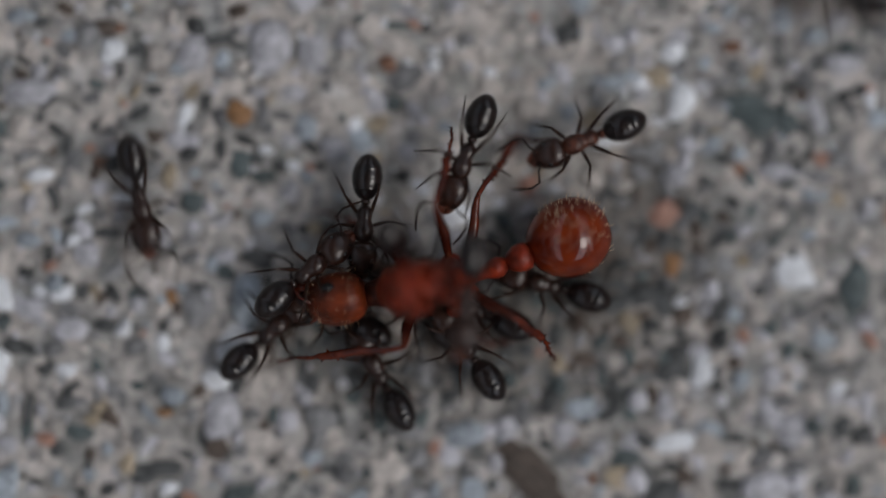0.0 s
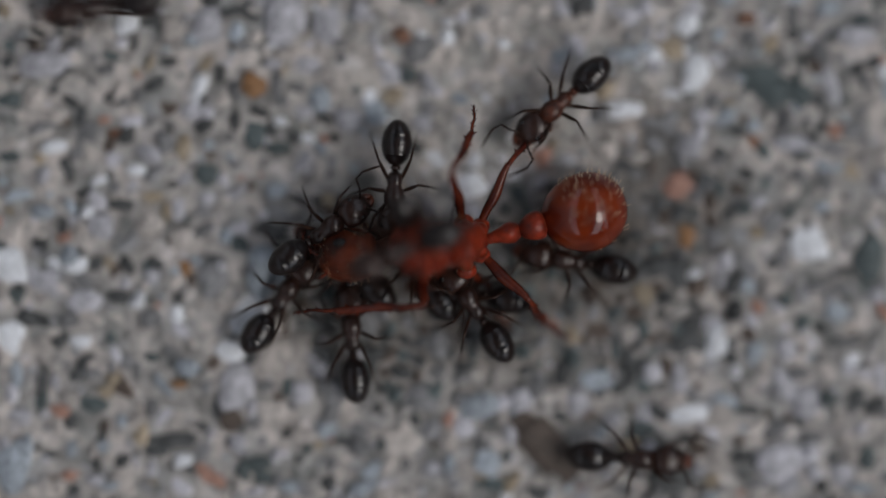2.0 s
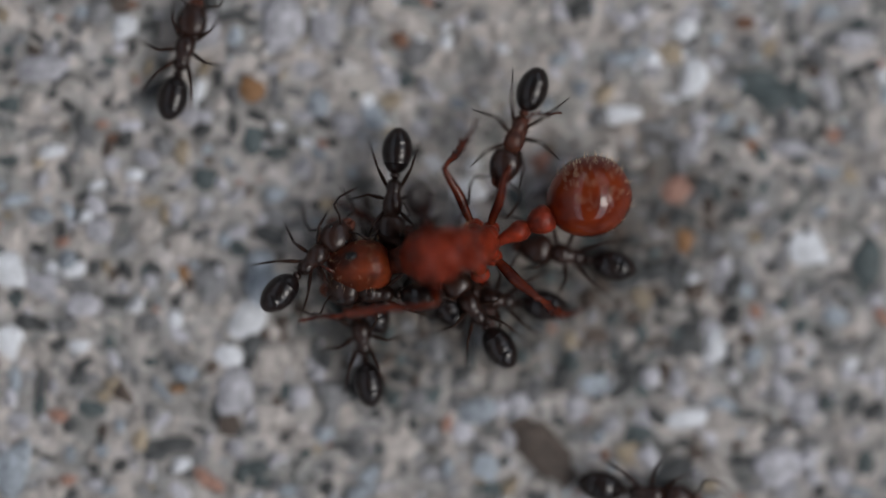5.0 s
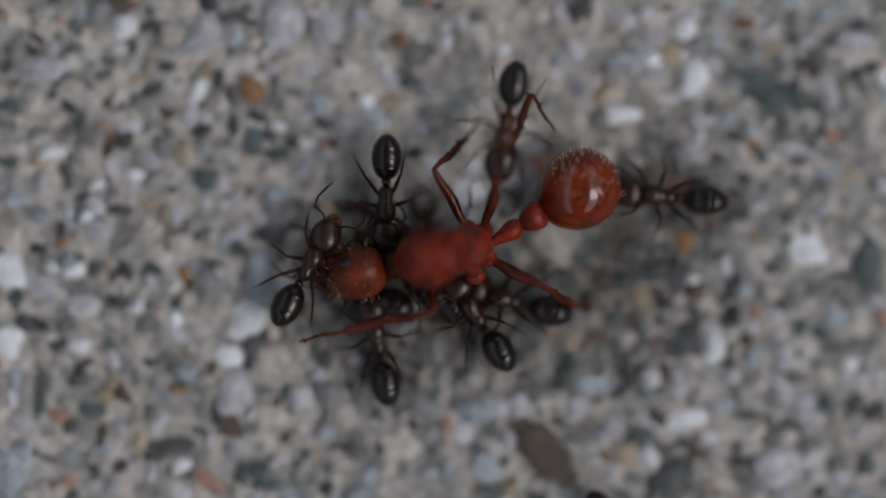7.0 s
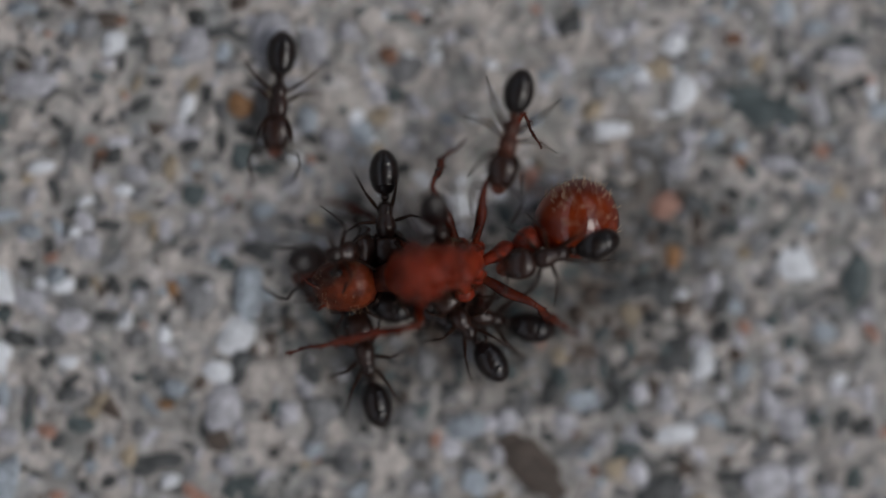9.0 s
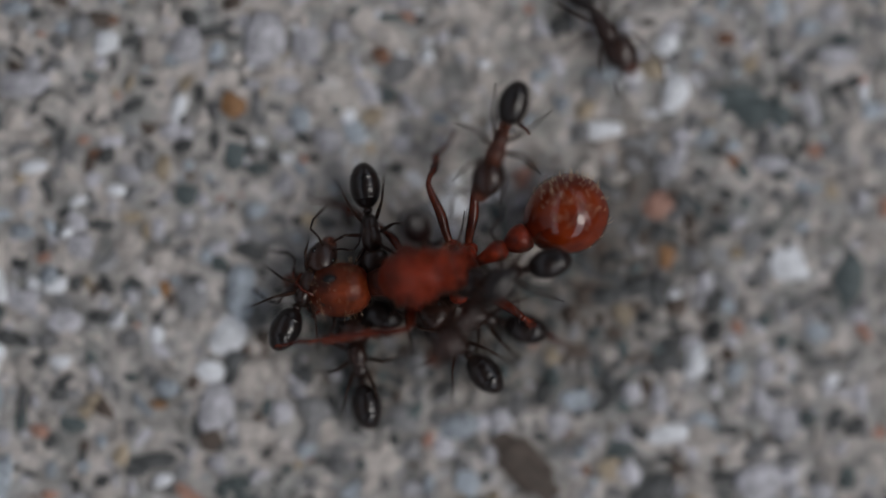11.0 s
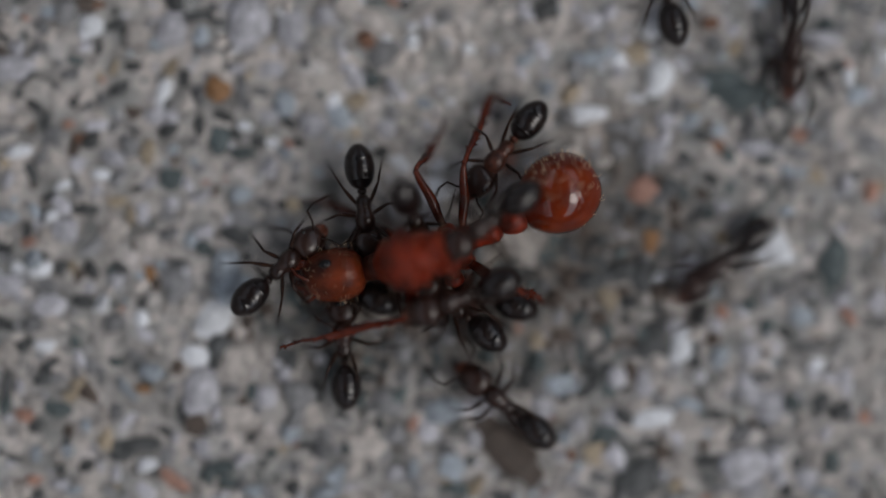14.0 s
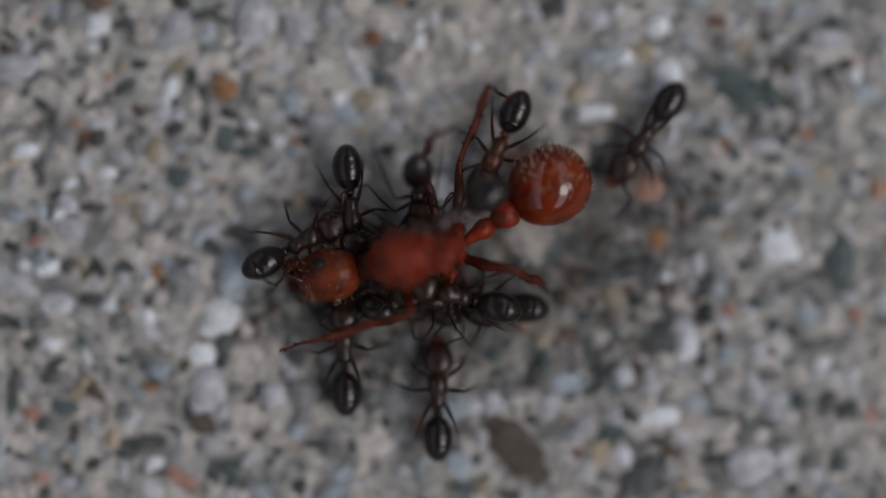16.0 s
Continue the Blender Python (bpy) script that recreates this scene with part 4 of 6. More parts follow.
# ---- paths ----
def motions():
    """Millimetres and degrees, from the start of the clip to its end."""
    step('hidden', [(0, mm(-0.4, -0.56, 0, 0, 138)), (1.5, mm(-0.69, -0.38, 0, 0, 129)), (3.5, mm(-0.45, -0.39, 0, 0, 124)), (7, mm(-0.42, -0.44, 0, 0, 130)), (9, mm(-0.37, -0.36, 0, 0, 135)), (12.5, mm(-0.43, -0.79, 0, 0, 137)), (14.5, mm(-0.24, -0.51, 0, 0, 138)), (16, mm(-0.19, -0.56, 0, 0, 137))])
    step('ridge', [(0, mm(-1.3, 0.92, 0.3, 0, -94)), (0.5, mm(-1.24, 1.03, 0.3, 0, -95)), (1, mm(-1.06, 0.96, 0.3, 0, -94)), (1.5, mm(-1.03, 0.97, 0.3, 0, -93)), (2, mm(-0.99, 1.03, 0.3, 0, -93)), (2.5, mm(-1.03, 1, 0.3, 0, -92)), (3, mm(-0.83, 1.09, 0.3, 0, -95)), (3.5, mm(-0.87, 1.1, 0.3, 0, -93)), (4, mm(-0.85, 0.97, 0.3, 0, -95)), (4.2, mm(-0.94, 0.97, 0.3, 0, -95)), (6.3, mm(-1.02, 0.94, 0.3, 0, -92)), (6.5, mm(-1.06, 0.9, 0.3, 0, -91)), (7, mm(-1.12, 0.85, 0.3, 0, -91)), (7.5, mm(-0.99, 0.8, 0.3, 0, -91)), (8, mm(-0.95, 0.87, 0.3, 0, -88)), (8.5, mm(-0.88, 0.95, 0.3, 0, -86)), (9, mm(-0.9, 0.85, 0.3, 0, -88)), (9.2, mm(-0.93, 0.91, 0.3, 0, -87)), (11.3, mm(-1.05, 0.58, 0.3, 0, -83)), (11.5, mm(-1.04, 0.63, 0.3, 0, -83)), (12, mm(-0.91, 0.71, 0.3, 0, -86)), (12.5, mm(-0.95, 0.71, 0.3, 0, -83)), (13, mm(-0.97, 0.69, 0.3, 0, -83)), (13.5, mm(-0.97, 0.74, 0.3, 0, -83)), (14, mm(-0.87, 0.66, 0.3, 0, -84)), (14.5, mm(-0.91, 0.73, 0.3, 0, -87)), (15, mm(-1.18, 0.54, 0.3, 0, -85)), (15.5, mm(-1.28, 0.54, 0.3, 0, -85)), (16, mm(-1.25, 0.61, 0.3, 0, -85))])
    step('antenna_biter', [(0, mm(-3.04, -1.1, 0, 0, 43)), (0.5, mm(-3, -0.96, 0, 0, 44)), (1, mm(-2.99, -0.99, 0, 0, 41)), (1.5, mm(-3.11, -0.98, 0, 0, 47)), (2, mm(-3.1, -0.98, 0, 0, 55)), (2.5, mm(-3.55, -1.08, 0, 0, 68)), (2.6, mm(-3.94, -0.97, 0, 0, 86)), (2.7, mm(-4.45, -0.82, 0, 0, 101)), (2.8, mm(-4.59, -0.52, 0, 0, 92)), (2.9, mm(-4.8, -0.23, 0, 0, 90)), (3, mm(-4.81, 0.97, 0, 0, 86)), (3.1, mm(-5.08, 1.4, 0, 0, 102)), (3.2, mm(-5.33, 2.15, 0, 0, 101)), (3.3, mm(-5.42, 3.23, 0, 0, 94)), (3.4, mm(-5.05, 3.71, 0, 0, 77)), (3.5, mm(-4.94, 3.57, 0, 0, 68)), (3.6, mm(-4.79, 3.63, 0, 0, 60)), (3.7, mm(-4.72, 3.72, 0, 0, 56)), (3.8, mm(-4.68, 3.89, 0, 0, 56)), (3.9, mm(-4.87, 3.75, 0, 0, 62)), (4, mm(-5.05, 3.66, 0, 0, 67)), (4.1, mm(-5.08, 3.86, 0, 0, 67)), (4.2, mm(-5.09, 3.88, 0, 0, 75)), (4.8, mm(-5.05, 3.85, 0, 0, 76)), (5.6, mm(-4.98, 3.62, 0, 0, 74)), (6.3, mm(-5.02, 3.43, 0, 0, 73)), (6.4, mm(-5.09, 3.50, 0, 0, 73)), (6.5, mm(-5.63, 3.49, 0, 0, 96)), (6.6, mm(-6.16, 3.66, 0, 0, 115)), (6.7, mm(-6.51, 4.74, 0, 0, 110)), (6.8, mm(-7.41, 6, 0, 0, 118)), (6.9, mm(-8.17, 7.42, 0, 0, 118)), (7, mm(-8.38, 8.06, 0, 0, 118)), (16, mm(-7.85, 8.01, 0, 0, 118))])
    step('temple', [(0, mm(-2.32, 0.07, 0.5, 0, 40)), (0.5, mm(-2.09, 0.29, 0.5, 0, 39)), (1, mm(-2.14, 0.38, 0.5, 0, 33)), (1.5, mm(-2.32, 0.3, 0.5, 0, 37)), (2, mm(-2.28, 0.28, 0.5, 0, 36)), (2.5, mm(-2.03, 0.34, 0.5, 0, 28)), (3, mm(-2.06, 0.37, 0.5, 0, 27)), (3.5, mm(-2.2, 0.28, 0.4, 0, 29)), (4, mm(-2.2, 0.06, 0.4, 0, 33)), (4.2, mm(-2.33, -0.01, 0.4, 0, 34)), (6.3, mm(-2.58, -0.33, 0.4, 0, 62)), (6.5, mm(-2.54, -0.29, 0.4, 0, 62)), (7, mm(-2.58, -0.28, 0.4, 0, 61)), (7.2, mm(-2.76, -0.28, 0.4, 0, 65)), (7.3, mm(-2.64, -0.36, 0.4, 0, 76)), (7.4, mm(-2.63, -0.31, 0.4, 0, 77)), (7.5, mm(-2.67, -0.16, 0.4, 0, 65)), (7.6, mm(-2.68, -0.05, 0.4, 0, 61)), (7.7, mm(-2.62, -0.02, 0.4, 0, 71)), (7.8, mm(-2.40, 0.19, 0.4, 0, 63)), (8, mm(-1.82, 0.47, 0.7, 35, 15)), (8.2, mm(-1.91, 0.35, 0.95, 50, -40)), (8.5, mm(-1.68, 0.73, 0.7, 48, -66)), (8.7, mm(-1.87, 0.14, 0.95, 42, -15)), (8.9, mm(-1.98, 0.14, 0.9, 40, 8)), (9, mm(-2.04, 0.16, 0.9, 40, 10)), (9.2, mm(-2.15, 0.19, 0.9, 40, 12)), (11.3, mm(-2.36, -0.49, 0.3, 0, 65)), (11.5, mm(-2.42, -0.49, 0.3, 0, 63)), (12, mm(-2.4, -0.11, 0.3, 0, 53)), (12.5, mm(-2.32, 0, 0.3, 0, 49)), (13, mm(-2.29, -0.04, 0.3, 0, 45)), (13.5, mm(-2.25, 0.11, 0.3, 0, 34)), (14, mm(-2.41, -0.31, 0.3, 0, 43)), (14.5, mm(-2.58, -0.36, 0.3, 0, 42)), (14.8, mm(-2.61, -0.21, 0.3, 0, 30)), (15.2, mm(-2.22, 0.08, 0.3, 0, 29)), (15.5, mm(-2.17, 0.08, 0.3, 0, 29)), (16, mm(-2.15, 0.12, 0.3, 0, 28))])
    step('runner', [(0, mm(-5.63, 1.32, 0, 0, -79)), (0.1, mm(-5.5, 0.95, 0, 0, -66)), (0.2, mm(-5.51, 1.03, 0, 0, -58)), (0.3, mm(-5.39, 1.27, 0, 0, -53)), (0.4, mm(-5.62, 1.99, 0, 0, -16)), (0.5, mm(-5.15, 2.68, 0, 0, 25)), (0.6, mm(-4.51, 4.25, 0, 0, 45)), (0.7, mm(-3.47, 6.06, 0, 0, 58)), (0.8, mm(-2.13, 8, 0, 0, 56)), (16, mm(-1.78, 7.58, 0, 0, 56))])
    step('rover', [(0, mm(0.62, 2.14, 0.8, 0, -111)), (0.2, mm(0.56, 2.08, 0.8, 0, -110)), (0.3, mm(0.48, 2.48, 0.8, 0, -107)), (0.4, mm(0.35, 3.2, 0.8, 0, -112)), (0.5, mm(0.41, 3.26, 0.8, 0, -105)), (0.6, mm(0.61, 3.23, 0.8, 0, -99)), (0.7, mm(0.43, 2.82, 0.8, 0, -87)), (0.8, mm(0.64, 2.09, 0.8, 0, -85)), (0.9, mm(0.51, 2.1, 0.8, 0, -86)), (1, mm(0.16, 2.16, 0.8, 0, -103)), (1.1, mm(0.06, 2.17, 0.8, 0, -101)), (1.2, mm(0.01, 1.87, 0.8, 0, -99)), (1.3, mm(-0.04, 1.75, 0.8, 0, -100)), (1.4, mm(-0.08, 2.18, 0.6, 0, -106)), (1.5, mm(0.05, 3.51, 0, 0, -153)), (1.6, mm(-0.45, 4.04, 0, 0, -176)), (1.7, mm(-1.84, 4.37, 0, 0, -175)), (1.8, mm(-3.6, 4.61, 0, 0, -177)), (1.9, mm(-5.62, 4.49, 0, 0, -173)), (2, mm(-6.76, 4.57, 0, 0, -172)), (2.1, mm(-7.74, 4.62, 0, 0, -176)), (2.2, mm(-7.74, 4.44, 0, 0, -165)), (2.3, mm(-7.67, 4.19, 0, 0, -149)), (2.4, mm(-7.61, 4.01, 0, 0, -127)), (2.5, mm(-7.56, 4.07, 0, 0, -121)), (2.6, mm(-7.26, 3.34, 0, 0, -101)), (2.7, mm(-7.36, 2.55, 0, 0, -104)), (2.8, mm(-7.48, 1.81, 0, 0, -104)), (2.9, mm(-7.34, -0.04, 0, 0, -94)), (3, mm(-6.69, -2.25, 0, 0, -89)), (3.1, mm(-6.57, -3.74, 0, 0, -72)), (3.2, mm(-5.94, -4.95, 0, 0, -70)), (3.3, mm(-4.17, -6.18, 0, 0, -23)), (3.4, mm(-3.15, -5.83, 0, 0, 34)), (3.5, mm(-3.15, -4.82, 0, 0, 57)), (3.6, mm(-3.46, -3.68, 0, 0, 61)), (3.7, mm(-4.22, -2.95, 0, 0, 95)), (3.8, mm(-4.81, -2.29, 0, 0, 103)), (3.9, mm(-5.47, -0.44, 0, 0, 102)), (4, mm(-6.17, 0.72, 0, 0, 104)), (4.1, mm(-7.02, 1.62, 0, 0, 112)), (4.2, mm(-7.51, 2, 0, 0, 119)), (4.3, mm(-8.35, 3.07, 0, 0, 124)), (4.4, mm(-9.34, 4.62, 0, 0, 124)), (4.6, mm(-10.44, 6.27, 0, 0, 124)), (16, mm(-9.92, 6.24, 0, 0, 124))])
    step('leg_puller', [(0, mm(2.88, 2.52, 0.25, 0, -159)), (0.5, mm(2.47, 2.53, 0.25, 0, -147)), (1, mm(2.37, 2.49, 0.25, 0, -149)), (1.5, mm(2.51, 2.49, 0.25, 0, -153)), (2, mm(2.14, 2.65, 0.25, 0, -138)), (2.5, mm(1.67, 2.42, 0.25, 0, -127)), (3, mm(1.81, 1.83, 0.25, 0, -132)), (3.5, mm(1.92, 1.75, 0.25, 0, -132)), (4, mm(1.88, 2.07, 0.7, 0, -131)), (4.2, mm(1.64, 2, 0.7, 0, -124)), (6.3, mm(1.3, 2.59, 1.15, 0, -105)), (6.5, mm(1.29, 2.34, 1.15, 0, -104)), (7, mm(1.17, 2.27, 1.15, 0, -100)), (7.5, mm(1.23, 2.33, 1.15, 0, -101)), (8, mm(1.27, 2.5, 1.15, 0, -100)), (8.5, mm(1.44, 2.62, 1.15, 0, -101)), (9, mm(1.46, 2.41, 1.15, 0, -102)), (9.2, mm(1.61, 2.37, 1.15, 0, -104)), (11.3, mm(1.37, 2.14, 1.15, 0, -112)), (11.5, mm(1.58, 2.01, 1.15, 0, -118)), (12, mm(1.53, 1.87, 1.15, 0, -118)), (12.5, mm(1.51, 1.65, 0.7, 0, -122)), (13, mm(1.52, 1.82, 0.7, 0, -120)), (13.5, mm(1.59, 1.81, 0.25, 0, -126)), (14, mm(1.73, 1.77, 0.25, 0, -130)), (14.5, mm(1.53, 1.89, 0.25, 0, -121)), (15, mm(1.61, 1.85, 0.25, 0, -123)), (15.5, mm(1.55, 1.67, 0.25, 0, -119)), (16, mm(1.52, 1.77, 0.25, 0, -115))])
    step('waist', [(0, mm(2.17, -0.22, 0, 0, 164)), (0.5, mm(2.38, -0.14, 0, 0, 162)), (1, mm(2.18, -0.31, 0, 0, 163)), (1.5, mm(2.16, -0.36, 0, 0, 165)), (2, mm(2.38, -0.32, 0, 0, 169)), (2.5, mm(2.41, -0.14, 0, 0, 167)), (3, mm(2.47, -0.28, 0, 0, 162)), (3.5, mm(2.38, -0.12, 0, 0, 167)), (4, mm(2.46, -0.24, 0, 0, 166)), (4.2, mm(2.38, -0.35, 0, 0, 160)), (6.3, mm(2.71, 0.34, 0, 0, 183)), (6.5, mm(3.12, 0.24, 0, 0, 184)), (6.7, mm(3.46, 0.31, 0, 0, 202)), (6.9, mm(4.11, 1.04, 0, 0, 179)), (7, mm(4.17, 1.04, 0, 0, 174)), (7.3, mm(4.32, 1.21, 0, 0, 171)), (7.5, mm(3.94, 0.93, 0, 0, 195)), (7.7, mm(3.62, 0.72, 0, 0, 200)), (7.9, mm(3.18, 0.65, 0, 0, 207)), (8.1, mm(3.1, 0.45, 0.2, 0, 203)), (8.3, mm(2.98, 0.27, 0.4, 0, 192)), (8.5, mm(2.78, 0.29, 0.7, 0, 196)), (8.7, mm(2.57, 0.22, 0.8, 0, 196)), (9, mm(2.27, 0.16, 0.9, 0, 195)), (9.2, mm(2.19, 0.12, 0.9, 0, 194)), (11.3, mm(1.39, -0.23, 1.1, 0, 195)), (11.5, mm(1.34, -0.12, 1.1, 0, 197)), (12, mm(1.27, -0.09, 1.1, 0, 193)), (12.5, mm(0.96, -0.5, 1.2, 0, 206)), (13, mm(1.05, -0.48, 1.2, 0, 211)), (13.7, mm(1.31, 0.45, 1.45, 0, 221)), (14, mm(1.38, 0.42, 1.45, 0, 216)), (14.3, mm(1.26, 0.40, 1.45, 0, 209)), (14.6, mm(0.96, 0.67, 1.45, 0, 203)), (14.9, mm(1.05, 0.52, 1.45, 0, 204)), (15.2, mm(0.73, 0.60, 1.45, 0, 214)), (15.5, mm(0.62, 0.47, 1.45, 0, 202)), (15.8, mm(0.67, 0.47, 1.45, 0, 212)), (16, mm(0.55, 0.52, 1.45, 0, 211))])
    step('flank', [(0, mm(0.58, -1.33, 0.2, 0, 125)), (0.5, mm(0.55, -1.19, 0.2, 0, 127)), (1, mm(0.24, -1.49, 0.2, 0, 120)), (1.5, mm(0.3, -1.31, 0.2, 0, 122)), (2, mm(0.49, -1.14, 0.2, 0, 124)), (2.5, mm(0.82, -1.06, 0.2, 0, 123)), (3, mm(0.85, -1.09, 0.2, 0, 124)), (3.5, mm(0.72, -0.98, 0.2, 0, 122)), (4, mm(0.86, -1.07, 0.2, 0, 124)), (4.2, mm(0.53, -1.17, 0.2, 0, 124)), (6.3, mm(0.65, -1.13, 0.2, 0, 125)), (6.5, mm(0.64, -1.13, 0.2, 0, 124)), (7, mm(0.57, -1.2, 0.2, 0, 123)), (7.5, mm(0.71, -1.25, 0.2, 0, 125)), (8, mm(0.67, -0.97, 0.2, 0, 124)), (8.5, mm(0.81, -1.01, 0.2, 0, 124)), (9, mm(0.6, -1.14, 0.2, 0, 126)), (9.2, mm(0.52, -1.11, 0.2, 0, 125)), (11.3, mm(0.57, -1.44, 0.2, 0, 131)), (11.5, mm(0.58, -1.39, 0.2, 0, 131)), (12, mm(0.62, -1.4, 0.2, 0, 133)), (12.5, mm(0.54, -1.52, 0.2, 0, 133)), (13, mm(0.57, -1.39, 0.2, 0, 132)), (13.5, mm(0.45, -1.26, 0.2, 0, 135)), (13.7, mm(0.63, -1.14, 0.2, 0, 139)), (14, mm(0.79, -1.07, 0.2, 0, 141)), (14.5, mm(0.71, -1.07, 0.2, 0, 152)), (15, mm(0.4, -1.12, 0.2, 0, 158)), (15.5, mm(0.37, -1.06, 0.2, 0, 162)), (16, mm(0.41, -1.04, 0.2, 0, 166))])
    step('outer', [(0, mm(-1.07, -1.86, 0, 0, 119)), (0.5, mm(-1.43, -1.92, 0, 0, 99)), (1, mm(-1.42, -1.64, 0, 0, 100)), (1.5, mm(-1.6, -1.74, 0, 0, 101)), (2, mm(-1.81, -1.72, 0, 0, 94)), (2.5, mm(-1.62, -1.82, 0, 0, 99)), (3, mm(-1.63, -1.66, 0, 0, 99)), (3.5, mm(-1.73, -1.48, 0, 0, 100)), (4, mm(-1.5, -1.72, 0, 0, 101)), (4.2, mm(-1.59, -1.73, 0, 0, 97)), (6.3, mm(-1.41, -1.68, 0, 0, 101)), (6.5, mm(-1.31, -1.69, 0, 0, 101)), (7, mm(-1.3, -1.7, 0, 0, 101)), (7.5, mm(-1.31, -1.72, 0, 0, 101)), (8, mm(-1.33, -1.73, 0, 0, 102)), (8.5, mm(-1.33, -1.73, 0, 0, 101)), (9, mm(-1.28, -1.82, 0, 0, 103)), (9.2, mm(-1.3, -1.78, 0, 0, 101)), (11.3, mm(-1.29, -1.85, 0, 0, 100)), (11.5, mm(-1.29, -1.85, 0, 0, 101)), (12, mm(-1.32, -1.85, 0, 0, 100)), (12.5, mm(-1.31, -1.83, 0, 0, 97)), (13, mm(-1.25, -1.79, 0, 0, 94)), (13.5, mm(-1.27, -1.8, 0, 0, 94)), (14, mm(-1.28, -1.76, 0, 0, 93)), (14.5, mm(-1.31, -1.83, 0, 0, 93)), (15, mm(-1.42, -1.92, 0, 0, 92)), (15.5, mm(-1.42, -1.93, 0, 0, 92)), (16, mm(-1.4, -1.92, 0, 0, 92))])
    step('inner', [(0, mm(0.71, -0.69, 0, 0, 159)), (1.5, mm(0.29, -0.95, 0, 0, 174)), (3.5, mm(0.66, -0.92, 0, 0, 165)), (4.2, mm(0.8, -1.01, 0, 0, 174)), (6.3, mm(1.31, -0.96, 0, 0, 168)), (7, mm(1.17, -0.96, 0, 0, 165)), (7.5, mm(1.15, -0.91, 0, 0, 164)), (8, mm(1.01, -0.84, 0, 0, 164)), (8.5, mm(1.26, -0.77, 0, 0, 163)), (9, mm(1.03, -1.02, 0, 0, 167)), (9.2, mm(1, -0.97, 0, 0, 167)), (11.3, mm(1.07, -1.02, 0, 0, 165)), (12.5, mm(0.88, -0.94, 0, 0, 167)), (13.5, mm(1.04, -0.94, 0, 0, 167)), (14.5, mm(1.27, -0.79, 0, 0, 162)), (15, mm(1.3, -0.98, 0, 0, 167)), (16, mm(1.22, -1.07, 0, 0, 173))])
    step('back', [(0, mm(-0.65, 0.47, 1.15, 50, -55)), (0.5, mm(-0.69, 0.52, 1.15, 50, -56)), (1, mm(-0.63, 0.43, 1.15, 50, -56)), (1.5, mm(-0.73, 0.37, 1.15, 50, -65)), (2, mm(-0.68, 0.39, 1.15, 50, -62)), (3, mm(-0.45, 0.84, 1.15, 50, -70)), (3.5, mm(-0.38, 1.11, 1.15, 50, -76)), (4.2, mm(-0.44, 0.95, 1.15, 50, -76)), (6.3, mm(-0.44, 0.53, 1.15, 50, -63)), (7, mm(-0.35, 0.62, 1.15, 50, -69)), (7.5, mm(-0.08, 0.62, 1.15, 50, -74)), (8, mm(-0.32, 0.8, 0.95, 50, -64)), (8.5, mm(0.19, 0.88, 0.95, 50, -73)), (9, mm(0.09, 0.82, 0.95, 50, -75)), (9.2, mm(0.02, 0.94, 0.95, 50, -73)), (11.3, mm(-0.07, 0.49, 0.95, 50, -61)), (12, mm(-0.03, 0.5, 0.95, 50, -61)), (12.5, mm(-0.22, 0.4, 0.95, 50, -54)), (13, mm(-0.14, 0.35, 0.95, 50, -54)), (13.5, mm(0.04, 0.71, 0.95, 50, -63)), (14, mm(0, 0.75, 0.9, 50, -65)), (14.5, mm(-0.09, 1.06, 0.65, 50, -64)), (15, mm(-0.16, 1.19, 0.65, 50, -73)), (16, mm(0.02, 1.22, 0.65, 50, -88))])
    step('rider', [(0, mm(0.64, -0.6, 2.05, 0, -97)), (0.5, mm(0.65, -0.04, 2.2, 0, -81)), (1, mm(0.31, -0.6, 2.15, 0, -108)), (1.2, mm(-0.01, -0.59, 2.2, 0, -85)), (1.35, mm(-0.75, -0.25, 2.1, 0, -125)), (1.5, mm(-1.18, 0.01, 2, 0, -150)), (2, mm(-0.97, -0.18, 2, 0, -158)), (2.5, mm(-0.96, 0.12, 2, 0, -142)), (3, mm(-0.76, 0.01, 2.05, 0, -151)), (3.5, mm(-0.85, -0.54, 2.25, 0, -108)), (4, mm(-0.92, -1.08, 2.05, 0, -124)), (4.2, mm(-1.09, -1.29, 1.1, 0, -135)), (4.8, mm(-1.34, -0.99, 0.4, 0, -173)), (6.3, mm(-0.93, -0.42, 0, 0, -219)), (9.2, mm(-0.82, -0.28, 0, 0, -216)), (10.2, mm(-0.23, -0.66, 0.6, 0, -188)), (11.3, mm(0.92, -1.19, 1.9, 0, -123)), (12, mm(0.86, -1.26, 1.9, 0, -126)), (12.5, mm(0.83, -1.23, 1.9, 0, -130)), (13, mm(0.84, -1.16, 1.9, 0, -131)), (13.3, mm(0.8, -1.05, 1.95, 0, -129)), (13.7, mm(0.78, -0.98, 1.6, 0, -138)), (14, mm(0.85, -1.0, 1.2, 0, -160)), (14.5, mm(0.9, -0.98, 0.9, 0, -178)), (15, mm(0.8, -0.94, 0.75, 0, -186)), (15.5, mm(0.72, -0.93, 0.7, 0, -192)), (16, mm(0.7, -0.93, 0.7, 0, -195))])
    step('under', [(0, mm(-1.99, -0.72, 0, 0, 153)), (1.5, mm(-2.12, -0.43, 0, 0, 151)), (3.5, mm(-1.7, -0.25, 0, 0, 97)), (7, mm(-1.79, -0.63, 0, 0, 152)), (9, mm(-1.68, -0.55, 0, 0, 162)), (12.5, mm(-1.75, -0.74, 0, 0, 157)), (14.5, mm(-1.42, -0.57, 0, 0, 155)), (16, mm(-1.6, -0.78, 0, 0, 153))])
